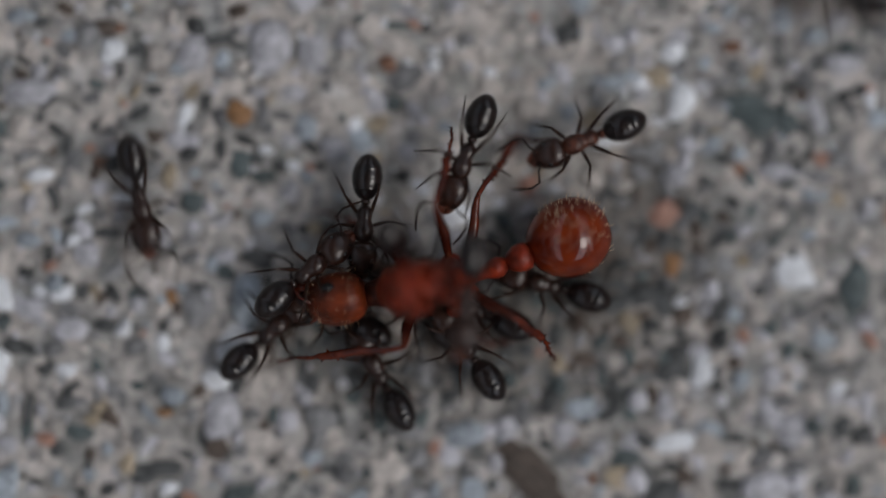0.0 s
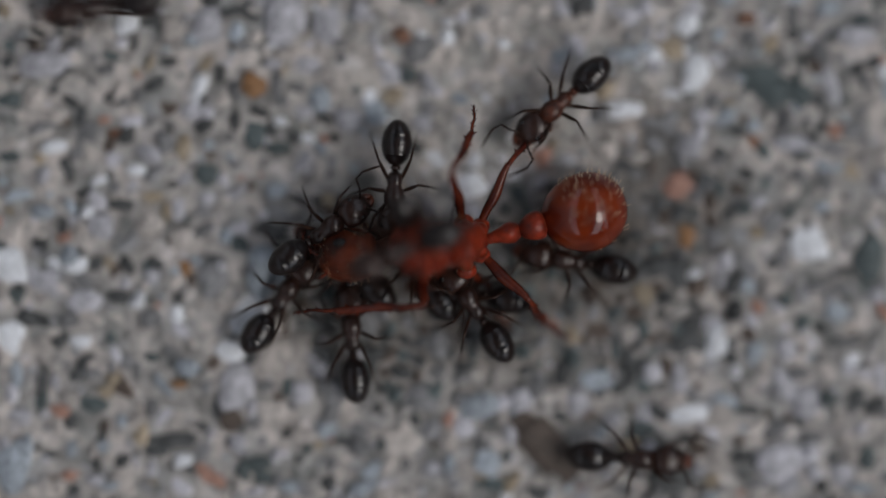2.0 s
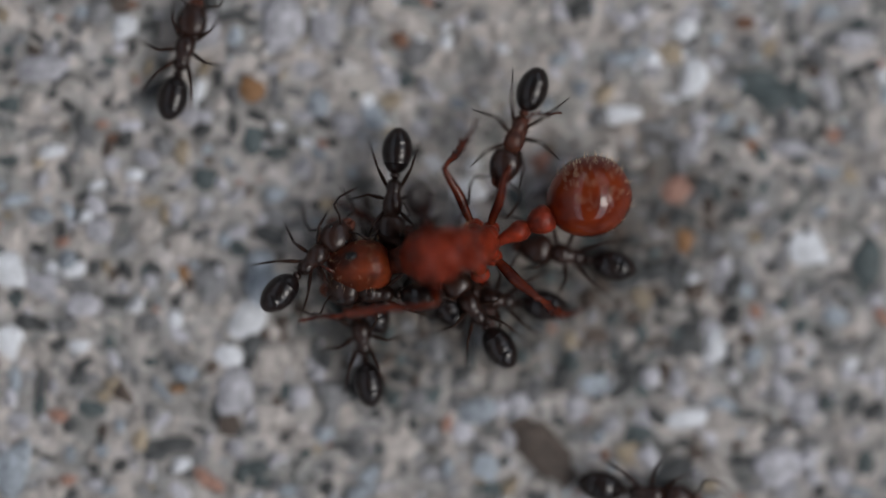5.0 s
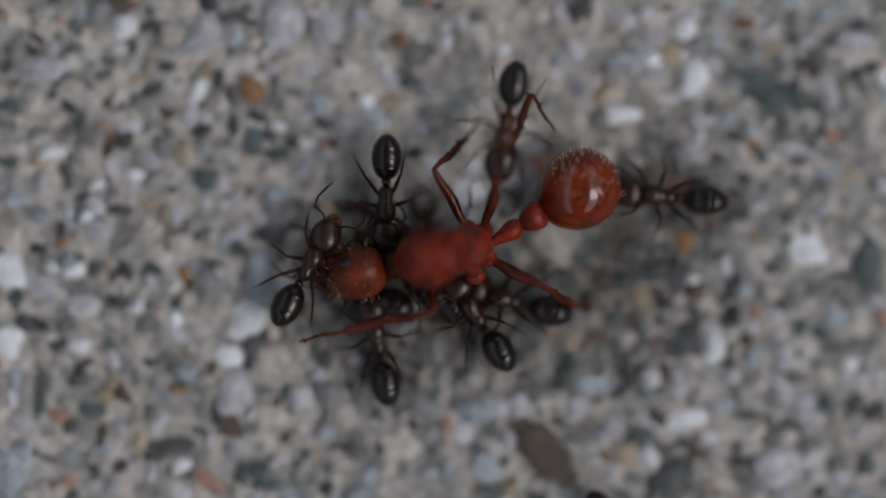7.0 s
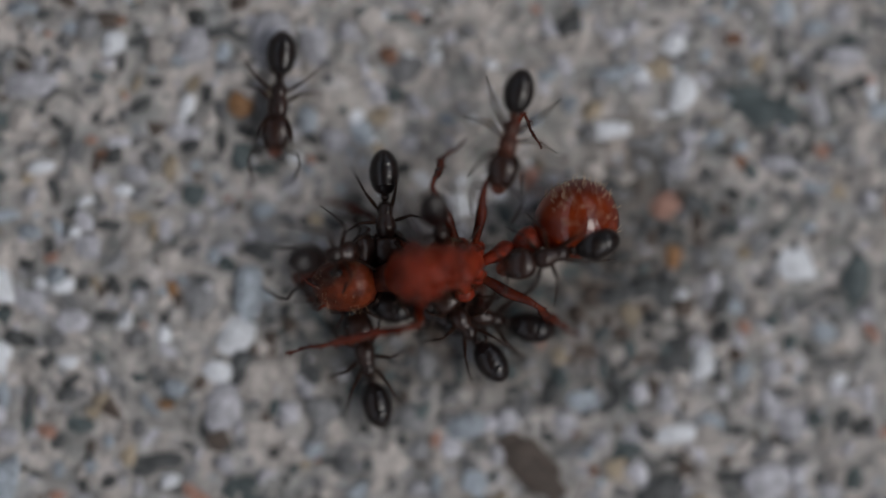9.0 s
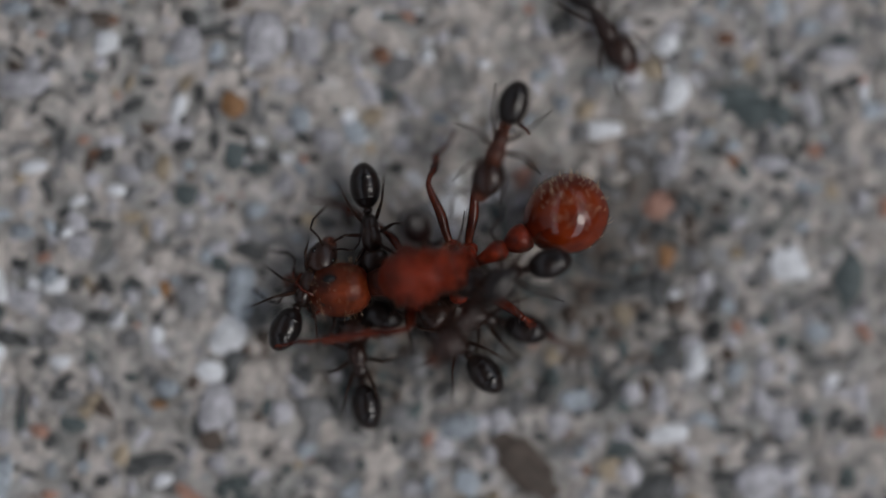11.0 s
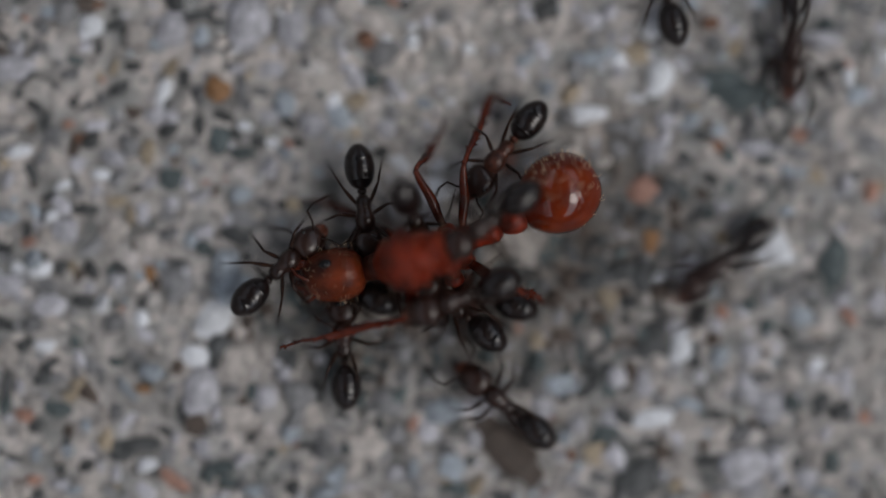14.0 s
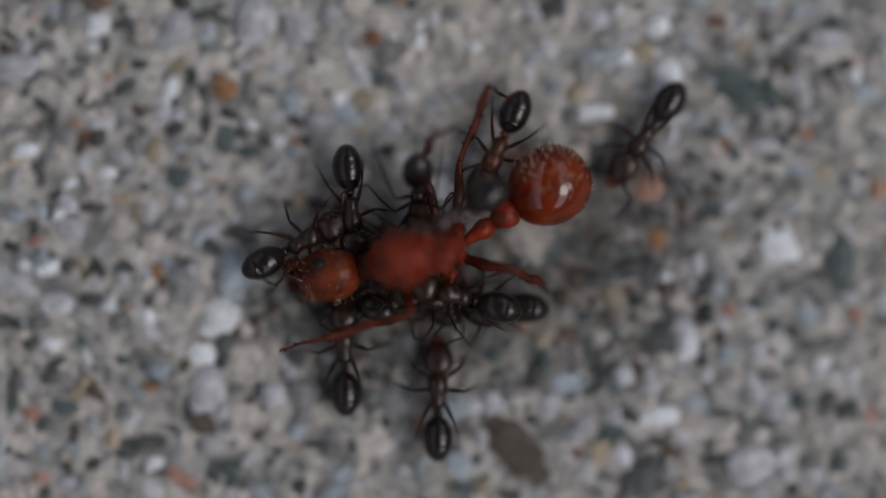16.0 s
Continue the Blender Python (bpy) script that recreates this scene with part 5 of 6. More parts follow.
    step('passer', [(0, mm(1.7, -5.84, 0, 0, 78)), (1.3, mm(1.49, -5.86, 0, 0, 79)), (1.4, mm(1.55, -4.7, 0, 0, 74)), (1.5, mm(1.78, -3.82, 0, 0, 71)), (1.6, mm(2.26, -3.23, 0, 0, 52)), (1.7, mm(2.99, -3.45, 0, 0, 22)), (1.8, mm(3.42, -3.78, 0, 0, 15)), (1.9, mm(3.38, -3.98, 0, 0, 6)), (2, mm(3.73, -4.17, 0, 0, -3)), (2.2, mm(3.87, -4.64, 0, 0, -4)), (2.5, mm(3.93, -4.78, 0, 0, -2)), (2.7, mm(3.89, -4.61, 0, 0, -2)), (2.8, mm(3.88, -4.32, 0, 0, -3)), (3, mm(3.9, -4.34, 0, 0, -3)), (3.5, mm(4, -4.27, 0, 0, -5)), (4, mm(4, -4.33, 0, 0, -3)), (4.2, mm(3.87, -4.22, 0, 0, -0)), (5, mm(3.97, -4.77, 0, 0, -10)), (5.8, mm(4.02, -5.65, 0, 0, -35)), (6.5, mm(3.53, -6.24, 0, 0, -65)), (7, mm(3.35, -5.98, 0, 0, -70)), (7.4, mm(3.26, -6.58, 0, 0, -79)), (16, mm(3.79, -8.21, 0, 0, -82))])
    step('scout', [(0, mm(-0.29, 7.19, 0, 0, -98)), (7.6, mm(-0.48, 6.6, 0, 0, -98)), (7.9, mm(-0.38, 4.7, 0, 0, -96)), (8.1, mm(-0.62, 5.16, 0, 0, -92)), (8.3, mm(-1.2, 4.86, 0, 0, -95)), (8.5, mm(-1.6, 4.61, 0, 0, -94)), (8.6, mm(-2.12, 4.18, 0, 0, -98)), (8.7, mm(-2.34, 3.55, 0, 0, -98)), (8.8, mm(-2.98, 3.51, 0, 0, -100)), (8.9, mm(-3.01, 3.49, 0, 0, -97)), (9, mm(-2.98, 3.16, 0, 0, -94)), (9.1, mm(-3.01, 3.03, 0, 0, -94)), (9.2, mm(-2.89, 3.39, 0, 0, -72)), (9.5, mm(-2.2, 3.24, 0, 0, -46)), (9.9, mm(-0.92, 4.68, 0, 0, 12)), (10.4, mm(0.74, 6.04, 0, 0, 16)), (10.9, mm(3.08, 5.12, 0, 0, -42)), (11.2, mm(4.12, 3.28, 0, 0, -78)), (11.3, mm(4.37, 2.71, 0, 0, -83)), (11.4, mm(4.73, 2.45, 0, 0, -69)), (11.5, mm(5.8, 1.63, 0, 0, -46)), (11.6, mm(6.61, 0.8, 0, 0, -43)), (11.7, mm(7, 0.08, 0, 0, -67)), (11.8, mm(7.51, -0.25, 0, 0, -54)), (11.9, mm(8.9, -0.91, 0, 0, -42)), (12, mm(10.2, -1.82, 0, 0, -45)), (12.1, mm(10.59, -2.61, 0, 0, -67)), (12.2, mm(9.45, -2.75, 0, 0, -143)), (12.3, mm(8.28, -2.16, 0, 0, -178)), (12.4, mm(7.09, -1.98, 0, 0, -172)), (12.5, mm(5.66, -2.03, 0, 0, -184)), (12.6, mm(5.35, -1.33, 0, 0, -205)), (12.7, mm(5.27, -0.95, 0, 0, -213)), (12.8, mm(5.68, -0.38, 0, 0, -228)), (12.9, mm(5.87, 0.75, 0, 0, -243)), (13, mm(5.32, 1.92, 0, 0, -235)), (13.1, mm(5.01, 3.48, 0, 0, -243)), (13.2, mm(4.84, 4.39, 0, 0, -251)), (13.3, mm(4.77, 5.27, 0, 0, -251)), (13.4, mm(4.86, 5.29, 0, 0, -253)), (13.6, mm(4.9, 5.28, 0, 0, -254)), (14.5, mm(4.84, 5.24, 0, 0, -255)), (14.7, mm(4.77, 5.34, 0, 0, -254)), (14.8, mm(4.59, 5.38, 0, 0, -240)), (14.9, mm(4.44, 6.44, 0, 0, -246)), (15.1, mm(4.27, 8.32, 0, 0, -247)), (16, mm(4.15, 8.97, 0, 0, -247))])
    step('sprinter', [(0, mm(8.57, 7.65, 0, 0, -98)), (13.5, mm(8.99, 6.75, 0, 0, -98)), (13.6, mm(8.82, 5.22, 0, 0, -98)), (13.7, mm(8.61, 4.11, 0, 0, -94)), (13.8, mm(8.1, 2.69, 0, 0, -108)), (13.9, mm(7.45, 1.31, 0, 0, -130)), (14, mm(5.98, -0.35, 0, 0, -140)), (14.1, mm(5.5, -0.41, 0, 0, -151)), (14.2, mm(5.97, 0.72, 0, 0, -184)), (14.3, mm(6.35, 0.99, 0, 0, -201)), (14.4, mm(6.83, 1.41, 0, 0, -233)), (14.5, mm(7.53, 1.34, 0, 0, -254)), (14.6, mm(8.27, 1.4, 0, 0, -275)), (14.7, mm(8.52, 3.35, 0, 0, -276)), (14.8, mm(8.59, 5.11, 0, 0, -274)), (14.9, mm(8.68, 7.08, 0, 0, -274)), (16, mm(8.77, 9.05, 0, 0, -274))])
    step('visitor', [(0, mm(7.68, 5.29, 0, 0, 174)), (0.1, mm(7.53, 7.46, 0, 0, 129)), (1, mm(6.28, 10.39, 0, 0, 126)), (5, mm(4.82, 9.25, 0, 0, 180)), (9, mm(5.99, 8.23, 0, 0, 233)), (13.7, mm(8.1, 6.75, 0, 0, 262)), (13.9, mm(7.6, 4.66, 0, 0, 262)), (14, mm(7.44, 3.98, 0, 0, 266)), (14.1, mm(7.09, 3.3, 0, 0, 252)), (14.2, mm(6.92, 3.33, 0, 0, 226)), (14.3, mm(7.27, 3.56, 0, 0, 232)), (14.4, mm(7.4, 3.61, 0, 0, 245)), (14.5, mm(8.23, 3.7, 0, 0, 260)), (14.6, mm(8.97, 3.55, 0, 0, 283)), (14.7, mm(9.63, 4.05, 0, 0, 294)), (14.8, mm(9.59, 4.52, 0, 0, 262)), (14.9, mm(8.02, 5.31, 0, 0, 210)), (15, mm(6.44, 4.74, 0, 0, 207)), (15.1, mm(5.03, 3.9, 0, 0, 208)), (15.2, mm(4.26, 3.41, 0, 0, 208)), (15.3, mm(4.56, 3.53, 0, 0, 209)), (15.4, mm(4.56, 3.22, 0, 0, 223)), (15.5, mm(4.53, 3.19, 0, 0, 226)), (15.8, mm(4.57, 2.8, 0, 0, 231)), (15.9, mm(4.48, 2.37, 0, 0, 233)), (16, mm(4.37, 2.05, 0, 0, 235))])
    step('late', [(0, mm(4.44, -6.53, 0, 0, 106)), (11.3, mm(4.6, -6.35, 0, 0, 106)), (11.6, mm(4.5, -5.5, 0, 0, 104)), (11.7, mm(4.4, -4.9, 0, 0, 103)), (11.8, mm(4.1, -4.1, 0, 0, 102)), (11.9, mm(3.76, -3.44, 0, 0, 110)), (12, mm(3.57, -3.26, 0, 0, 126)), (12.1, mm(3.16, -3.27, 0, 0, 127)), (12.2, mm(2.89, -3.08, 0, 0, 128)), (12.3, mm(2.87, -3.18, 0, 0, 130)), (12.4, mm(2.91, -3.15, 0, 0, 126)), (12.5, mm(3.18, -3, 0, 0, 111)), (12.6, mm(2.98, -2.83, 0, 0, 104)), (12.7, mm(3.02, -2.77, 0, 0, 103)), (12.8, mm(2.97, -2.55, 0, 0, 110)), (13, mm(3.16, -2.49, 0, 0, 119)), (13.2, mm(2.95, -2.31, 0, 0, 121)), (13.4, mm(2.87, -2.3, 0, 0, 124)), (13.5, mm(2.75, -2.49, 0, 0, 129)), (13.7, mm(2.65, -2.6, 0, 0, 130)), (13.9, mm(2.11, -2.83, 0, 0, 141)), (14, mm(1.75, -2.95, 0, 0, 140)), (14.2, mm(1.36, -2.87, 0, 0, 135)), (14.3, mm(1.04, -2.86, 0, 0, 138)), (14.4, mm(0.59, -2.83, 0, 0, 129)), (14.5, mm(0.44, -2.83, 0, 0, 134)), (14.6, mm(0.19, -3.18, 0, 0, 140)), (14.8, mm(0.18, -3.22, 0, 0, 136)), (15, mm(-0.71, -3.17, 0, 0, 137)), (15.1, mm(-0.73, -3.27, 0, 0, 133)), (15.2, mm(-0.56, -3.32, 0, 0, 125)), (15.3, mm(0.03, -3.27, 0, 0, 101)), (15.4, mm(0.34, -3.11, 0, 0, 90)), (15.5, mm(0.38, -2.95, 0, 0, 89)), (16, mm(0.42, -2.79, 0, 0, 90))])
    walk(red_ant, [(0, mm(-0.1, -0.24, 0, yaw=189.2)), (0.5, mm(-0.08, -0.08, 0, yaw=189.2)), (1, mm(-0.15, -0.15, 0, yaw=187.7)), (1.5, mm(-0.29, -0.08, 0, yaw=186.3)), (2, mm(-0.15, -0.02, 0, yaw=186.4)), (2.5, mm(0.09, -0.03, 0, yaw=189.4)), (3, mm(0.13, 0.04, 0, yaw=188.0)), (3.5, mm(0.05, 0.11, 0, yaw=187.0)), (4, mm(0.12, 0, 0, yaw=189.9)), (4.2, mm(0.06, -0.05, 0, yaw=188.9)), (6.3, mm(0.21, -0.03, 0, yaw=194.1)), (6.5, mm(0.15, 0, 0, yaw=193.7)), (7, mm(0, -0.09, 0, yaw=192.7)), (7.5, mm(-0.09, -0.1, 0, yaw=191.9)), (8, mm(0, -0.02, 0, yaw=192.8)), (8.5, mm(0.19, 0.05, 0, yaw=190.6)), (9, mm(0.04, -0.1, 0, yaw=189.7)), (9.2, mm(0.02, -0.09, 0, yaw=189.6)), (11.3, mm(0.06, -0.2, 0, yaw=191.5)), (11.5, mm(0.05, -0.23, 0, yaw=190.6)), (12, mm(-0.02, -0.2, 0, yaw=189.4)), (12.5, mm(0, -0.27, 0, yaw=188.7)), (13, mm(0.01, -0.22, 0, yaw=191.0)), (13.5, mm(0.02, -0.08, 0, yaw=191.2)), (14, mm(0.26, -0.15, 0, yaw=192.3)), (14.5, mm(0.21, -0.1, 0, yaw=192.9)), (15, mm(0.23, -0.2, 0, yaw=192.8)), (15.5, mm(0.02, -0.21, 0, yaw=192.6)), (16, mm(0, -0.14, 0, yaw=193.7))])
    sway = [(0, mm(*RED_WAIST, yaw=13.3)), (0.5, mm(*RED_WAIST, yaw=14.1)), (1, mm(*RED_WAIST, yaw=11.5)), (1.5, mm(*RED_WAIST, yaw=8.7)), (2, mm(*RED_WAIST, yaw=9.1)), (2.5, mm(*RED_WAIST, yaw=13.4)), (3, mm(*RED_WAIST, yaw=11.7)), (3.5, mm(*RED_WAIST, yaw=10.1)), (4, mm(*RED_WAIST, yaw=14.3)), (4.2, mm(*RED_WAIST, yaw=13.1)), (6.3, mm(*RED_WAIST, yaw=20.8)), (6.5, mm(*RED_WAIST, yaw=20.0)), (7, mm(*RED_WAIST, yaw=18.5)), (7.5, mm(*RED_WAIST, yaw=17.1)), (8, mm(*RED_WAIST, yaw=18.7)), (8.5, mm(*RED_WAIST, yaw=15.4)), (9, mm(*RED_WAIST, yaw=14.0)), (9.2, mm(*RED_WAIST, yaw=13.8)), (11.3, mm(*RED_WAIST, yaw=16.8)), (11.5, mm(*RED_WAIST, yaw=15.4)), (12, mm(*RED_WAIST, yaw=13.3)), (12.5, mm(*RED_WAIST, yaw=12.5)), (13, mm(*RED_WAIST, yaw=15.9)), (13.5, mm(*RED_WAIST, yaw=16.0)), (14, mm(*RED_WAIST, yaw=18.2)), (14.5, mm(*RED_WAIST, yaw=18.7)), (15, mm(*RED_WAIST, yaw=18.9)), (15.5, mm(*RED_WAIST, yaw=18.2)), (16, mm(*RED_WAIST, yaw=19.9))]
    for piece in red_rear:
        walk(piece, sway)
    walk(red_legs['right_mid', 'femur'], [(0, mm(0, 0, 0, -36, -83)), (0.5, mm(0, 0, 0, -36, -85)), (1, mm(0, 0, 0, -15, -91)), (1.5, mm(0, 0, 0, -37, -88)), (2, mm(0, 0, 0, -44, -81)), (2.5, mm(0, 0, 0, -36, -76)), (3, mm(0, 0, 0, -35, -72)), (3.5, mm(0, 0, 0, -38, -74)), (4, mm(0, 0, 0, -29, -74)), (4.2, mm(0, 0, 0, -26, -76)), (6.3, mm(0, 0, 0, -15, -68)), (6.5, mm(0, 0, 0, -20, -68)), (7, mm(0, 0, 0, -14, -73)), (7.5, mm(0, 0, 0, -23, -77)), (8, mm(0, 0, 0, -27, -76)), (8.5, mm(0, 0, 0, -25, -66)), (9, mm(0, 0, 0, -21, -75)), (9.2, mm(0, 0, 0, -21, -77)), (11.3, mm(0, 0, 0, -10, -81)), (11.5, mm(0, 0, 0, -10, -81)), (12, mm(0, 0, 0, -11, -81)), (12.5, mm(0, 0, 0, -10, -84)), (13, mm(0, 0, 0, -25, -89)), (13.5, mm(0, 0, 0, -33, -84)), (14, mm(0, 0, 0, -10, -75)), (14.5, mm(0, 0, 0, -10, -74)), (15, mm(0, 0, 0, -10, -75)), (15.5, mm(0, 0, 0, -10, -84)), (16, mm(0, 0, 0, -10, -88))])
    walk(red_legs['right_mid', 'tibia'], [(0, mm(0.14, -1.09, 0.78, 21, -114)), (0.5, mm(0.09, -1.09, 0.79, 26, -118)), (1, mm(-0.02, -1.3, 0.35, 29, -120)), (1.5, mm(0.03, -1.07, 0.82, 32, -123)), (2, mm(0.15, -0.96, 0.93, 39, -124)), (2.5, mm(0.26, -1.06, 0.79, 46, -128)), (3, mm(0.33, -1.06, 0.77, 51, -127)), (3.5, mm(0.29, -1.02, 0.83, 56, -128)), (4, mm(0.32, -1.13, 0.66, 55, -134)), (4.2, mm(0.3, -1.18, 0.58, 54, -134)), (6.3, mm(0.49, -1.21, 0.34, 46, -149)), (6.5, mm(0.48, -1.17, 0.46, 45, -149)), (7, mm(0.38, -1.25, 0.33, 43, -150)), (7.5, mm(0.28, -1.21, 0.54, 48, -145)), (8, mm(0.29, -1.16, 0.62, 53, -140)), (8.5, mm(0.5, -1.12, 0.57, 56, -131)), (9, mm(0.32, -1.22, 0.49, 59, -122)), (9.2, mm(0.29, -1.22, 0.49, 59, -121)), (11.3, mm(0.21, -1.31, 0.23, 56, -122)), (11.5, mm(0.21, -1.31, 0.23, 54, -120)), (12, mm(0.2, -1.31, 0.26, 56, -122)), (12.5, mm(0.15, -1.32, 0.23, 55, -121)), (13, mm(0.02, -1.23, 0.57, 57, -130)), (13.5, mm(0.11, -1.13, 0.73, 59, -136)), (14, mm(0.33, -1.29, 0.23, 59, -141)), (14.5, mm(0.37, -1.28, 0.23, 59, -146)), (15, mm(0.34, -1.29, 0.23, 58, -129)), (15.5, mm(0.13, -1.32, 0.23, 60, -129)), (16, mm(0.04, -1.33, 0.23, 64, -129))])
    walk(red_legs['right_mid', 'tarsus'], [(0, mm(-0.3, -2.07, 0.37, 35, -106)), (0.5, mm(-0.39, -2.01, 0.29, 32, -103)), (1, mm(-0.52, -2.17, -0.22, 28, -100)), (1.5, mm(-0.5, -1.89, 0.21, 25, -96)), (2, mm(-0.35, -1.7, 0.21, 27, -102)), (2.5, mm(-0.23, -1.7, -0.03, 28, -111)), (3, mm(-0.1, -1.63, -0.12, 28, -116)), (3.5, mm(-0.1, -1.52, -0.12, 26, -121)), (4, mm(-0.14, -1.61, -0.28, 28, -125)), (4.2, mm(-0.17, -1.66, -0.35, 28, -125)), (6.3, mm(-0.19, -1.62, -0.49, 33, -135)), (6.5, mm(-0.22, -1.59, -0.36, 33, -136)), (7, mm(-0.35, -1.67, -0.45, 34, -136)), (7.5, mm(-0.35, -1.65, -0.32, 30, -141)), (8, mm(-0.25, -1.61, -0.29, 23, -147)), (8.5, mm(0.08, -1.6, -0.39, 13, -149)), (9, mm(0.01, -1.72, -0.5, 10, -152)), (9.2, mm(-0.02, -1.73, -0.49, 10, -150)), (11.3, mm(-0.13, -1.86, -0.72, 11, -135)), (11.5, mm(-0.12, -1.9, -0.7, 11, -133)), (12, mm(-0.14, -1.86, -0.7, 10, -127)), (12.5, mm(-0.19, -1.88, -0.71, 10, -122)), (13, mm(-0.38, -1.7, -0.4, 10, -125)), (13.5, mm(-0.32, -1.55, -0.25, 10, -125)), (14, mm(-0.13, -1.66, -0.75, 10, -126)), (14.5, mm(-0.12, -1.61, -0.75, 10, -127)), (15, mm(-0.05, -1.76, -0.74, 16, -136)), (15.5, mm(-0.23, -1.77, -0.76, 13, -148)), (16, mm(-0.28, -1.72, -0.8, 9, -164))])
    walk(red_legs['right_hind', 'femur'], [(0, mm(0, 0, 0, -10, -108)), (0.5, mm(0, 0, 0, -10, -113)), (1, mm(0, 0, 0, -10, -116)), (1.5, mm(0, 0, 0, -10, -120)), (2, mm(0, 0, 0, -13, -121)), (2.5, mm(0, 0, 0, -26, -119)), (3, mm(0, 0, 0, -34, -118)), (3.5, mm(0, 0, 0, -39, -124)), (4, mm(0, 0, 0, -37, -121)), (4.2, mm(0, 0, 0, -31, -120)), (6.3, mm(0, 0, 0, -43, -113)), (6.5, mm(0, 0, 0, -44, -114)), (7, mm(0, 0, 0, -35, -118)), (7.5, mm(0, 0, 0, -32, -120)), (8, mm(0, 0, 0, -36, -117)), (8.5, mm(0, 0, 0, -40, -104)), (9, mm(0, 0, 0, -26, -108)), (9.2, mm(0, 0, 0, -23, -109)), (11.3, mm(0, 0, 0, -10, -108)), (11.5, mm(0, 0, 0, -10, -108)), (12, mm(0, 0, 0, -10, -109)), (12.5, mm(0, 0, 0, -10, -109)), (13, mm(0, 0, 0, -10, -116)), (13.5, mm(0, 0, 0, -10, -113)), (14, mm(0, 0, 0, -10, -103)), (14.5, mm(0, 0, 0, -10, -101)), (15, mm(0, 0, 0, -10, -99)), (15.5, mm(0, 0, 0, -10, -105)), (16, mm(0, 0, 0, -10, -107))])
    walk(red_legs['right_hind', 'tibia'], [(0, mm(-0.41, -1.27, 0.23, 38, -134)), (0.5, mm(-0.51, -1.23, 0.23, 38, -137)), (1, mm(-0.57, -1.2, 0.23, 38, -133)), (1.5, mm(-0.67, -1.15, 0.23, 38, -141)), (2, mm(-0.68, -1.12, 0.3, 41, -138)), (2.5, mm(-0.59, -1.07, 0.59, 55, -132)), (3, mm(-0.53, -0.99, 0.75, 66, -124)), (3.5, mm(-0.59, -0.88, 0.84, 62, -118)), (4, mm(-0.55, -0.93, 0.81, 57, -121)), (4.2, mm(-0.58, -1, 0.7, 56, -120)), (6.3, mm(-0.38, -0.91, 0.92, 31, -126)), (6.5, mm(-0.4, -0.89, 0.94, 28, -126)), (7, mm(-0.51, -0.98, 0.77, 17, -125)), (7.5, mm(-0.56, -0.99, 0.72, 19, -125)), (8, mm(-0.5, -0.97, 0.79, 20, -127)), (8.5, mm(-0.25, -1, 0.87, 21, -126)), (9, mm(-0.38, -1.16, 0.59, 23, -127)), (9.2, mm(-0.41, -1.17, 0.53, 24, -126)), (11.3, mm(-0.42, -1.26, 0.23, 32, -128)), (11.5, mm(-0.4, -1.27, 0.23, 30, -126)), (12, mm(-0.42, -1.26, 0.23, 33, -125)), (12.5, mm(-0.44, -1.25, 0.23, 32, -124)), (13, mm(-0.57, -1.2, 0.23, 35, -127)), (13.5, mm(-0.52, -1.22, 0.23, 38, -127)), (14, mm(-0.3, -1.3, 0.23, 33, -125)), (14.5, mm(-0.26, -1.3, 0.23, 31, -124)), (15, mm(-0.2, -1.31, 0.23, 24, -121)), (15.5, mm(-0.34, -1.29, 0.23, 20, -122)), (16, mm(-0.39, -1.27, 0.23, 25, -125))])
    walk(red_legs['right_hind', 'tarsus'], [(0, mm(-1.37, -2.25, -0.85, -46, 165)), (0.5, mm(-1.51, -2.17, -0.85, -61, 145)), (1, mm(-1.5, -2.21, -0.85, -67, 149)), (1.5, mm(-1.73, -2.02, -0.85, -66, 73)), (2, mm(-1.66, -2.01, -0.85, -67, 71)), (2.5, mm(-1.25, -1.81, -0.85, -71, 147)), (3, mm(-0.92, -1.57, -0.85, -40, 209)), (3.5, mm(-0.97, -1.6, -0.7, -30, 212)), (4, mm(-1.04, -1.73, -0.66, -43, 199)), (4.2, mm(-1.08, -1.85, -0.74, -47, 195)), (6.3, mm(-1.27, -2.12, 0.02, -41, 120)), (6.5, mm(-1.3, -2.14, 0.13, -37, 116)), (7, mm(-1.47, -2.36, 0.26, -19, 108)), (7.5, mm(-1.52, -2.35, 0.16, -21, 108)), (8, mm(-1.5, -2.28, 0.19, -23, 105)), (8.5, mm(-1.21, -2.32, 0.23, -24, 106)), (9, mm(-1.34, -2.45, -0.09, -26, 106)), (9.2, mm(-1.36, -2.46, -0.18, -30, 107)), (11.3, mm(-1.33, -2.44, -0.69, -56, 122)), (11.5, mm(-1.3, -2.5, -0.63, -58, 126)), (12, mm(-1.27, -2.46, -0.73, -61, 135)), (12.5, mm(-1.27, -2.48, -0.71, -64, 145)), (13, mm(-1.43, -2.35, -0.76, -64, 140)), (13.5, mm(-1.36, -2.32, -0.85, -63, 136)), (14, mm(-1.13, -2.5, -0.72, -63, 135)), (14.5, mm(-1.09, -2.55, -0.67, -62, 133)), (15, mm(-1.03, -2.68, -0.48, -60, 131)), (15.5, mm(-1.22, -2.68, -0.36, -58, 131)), (16, mm(-1.29, -2.58, -0.51, -56, 128))])
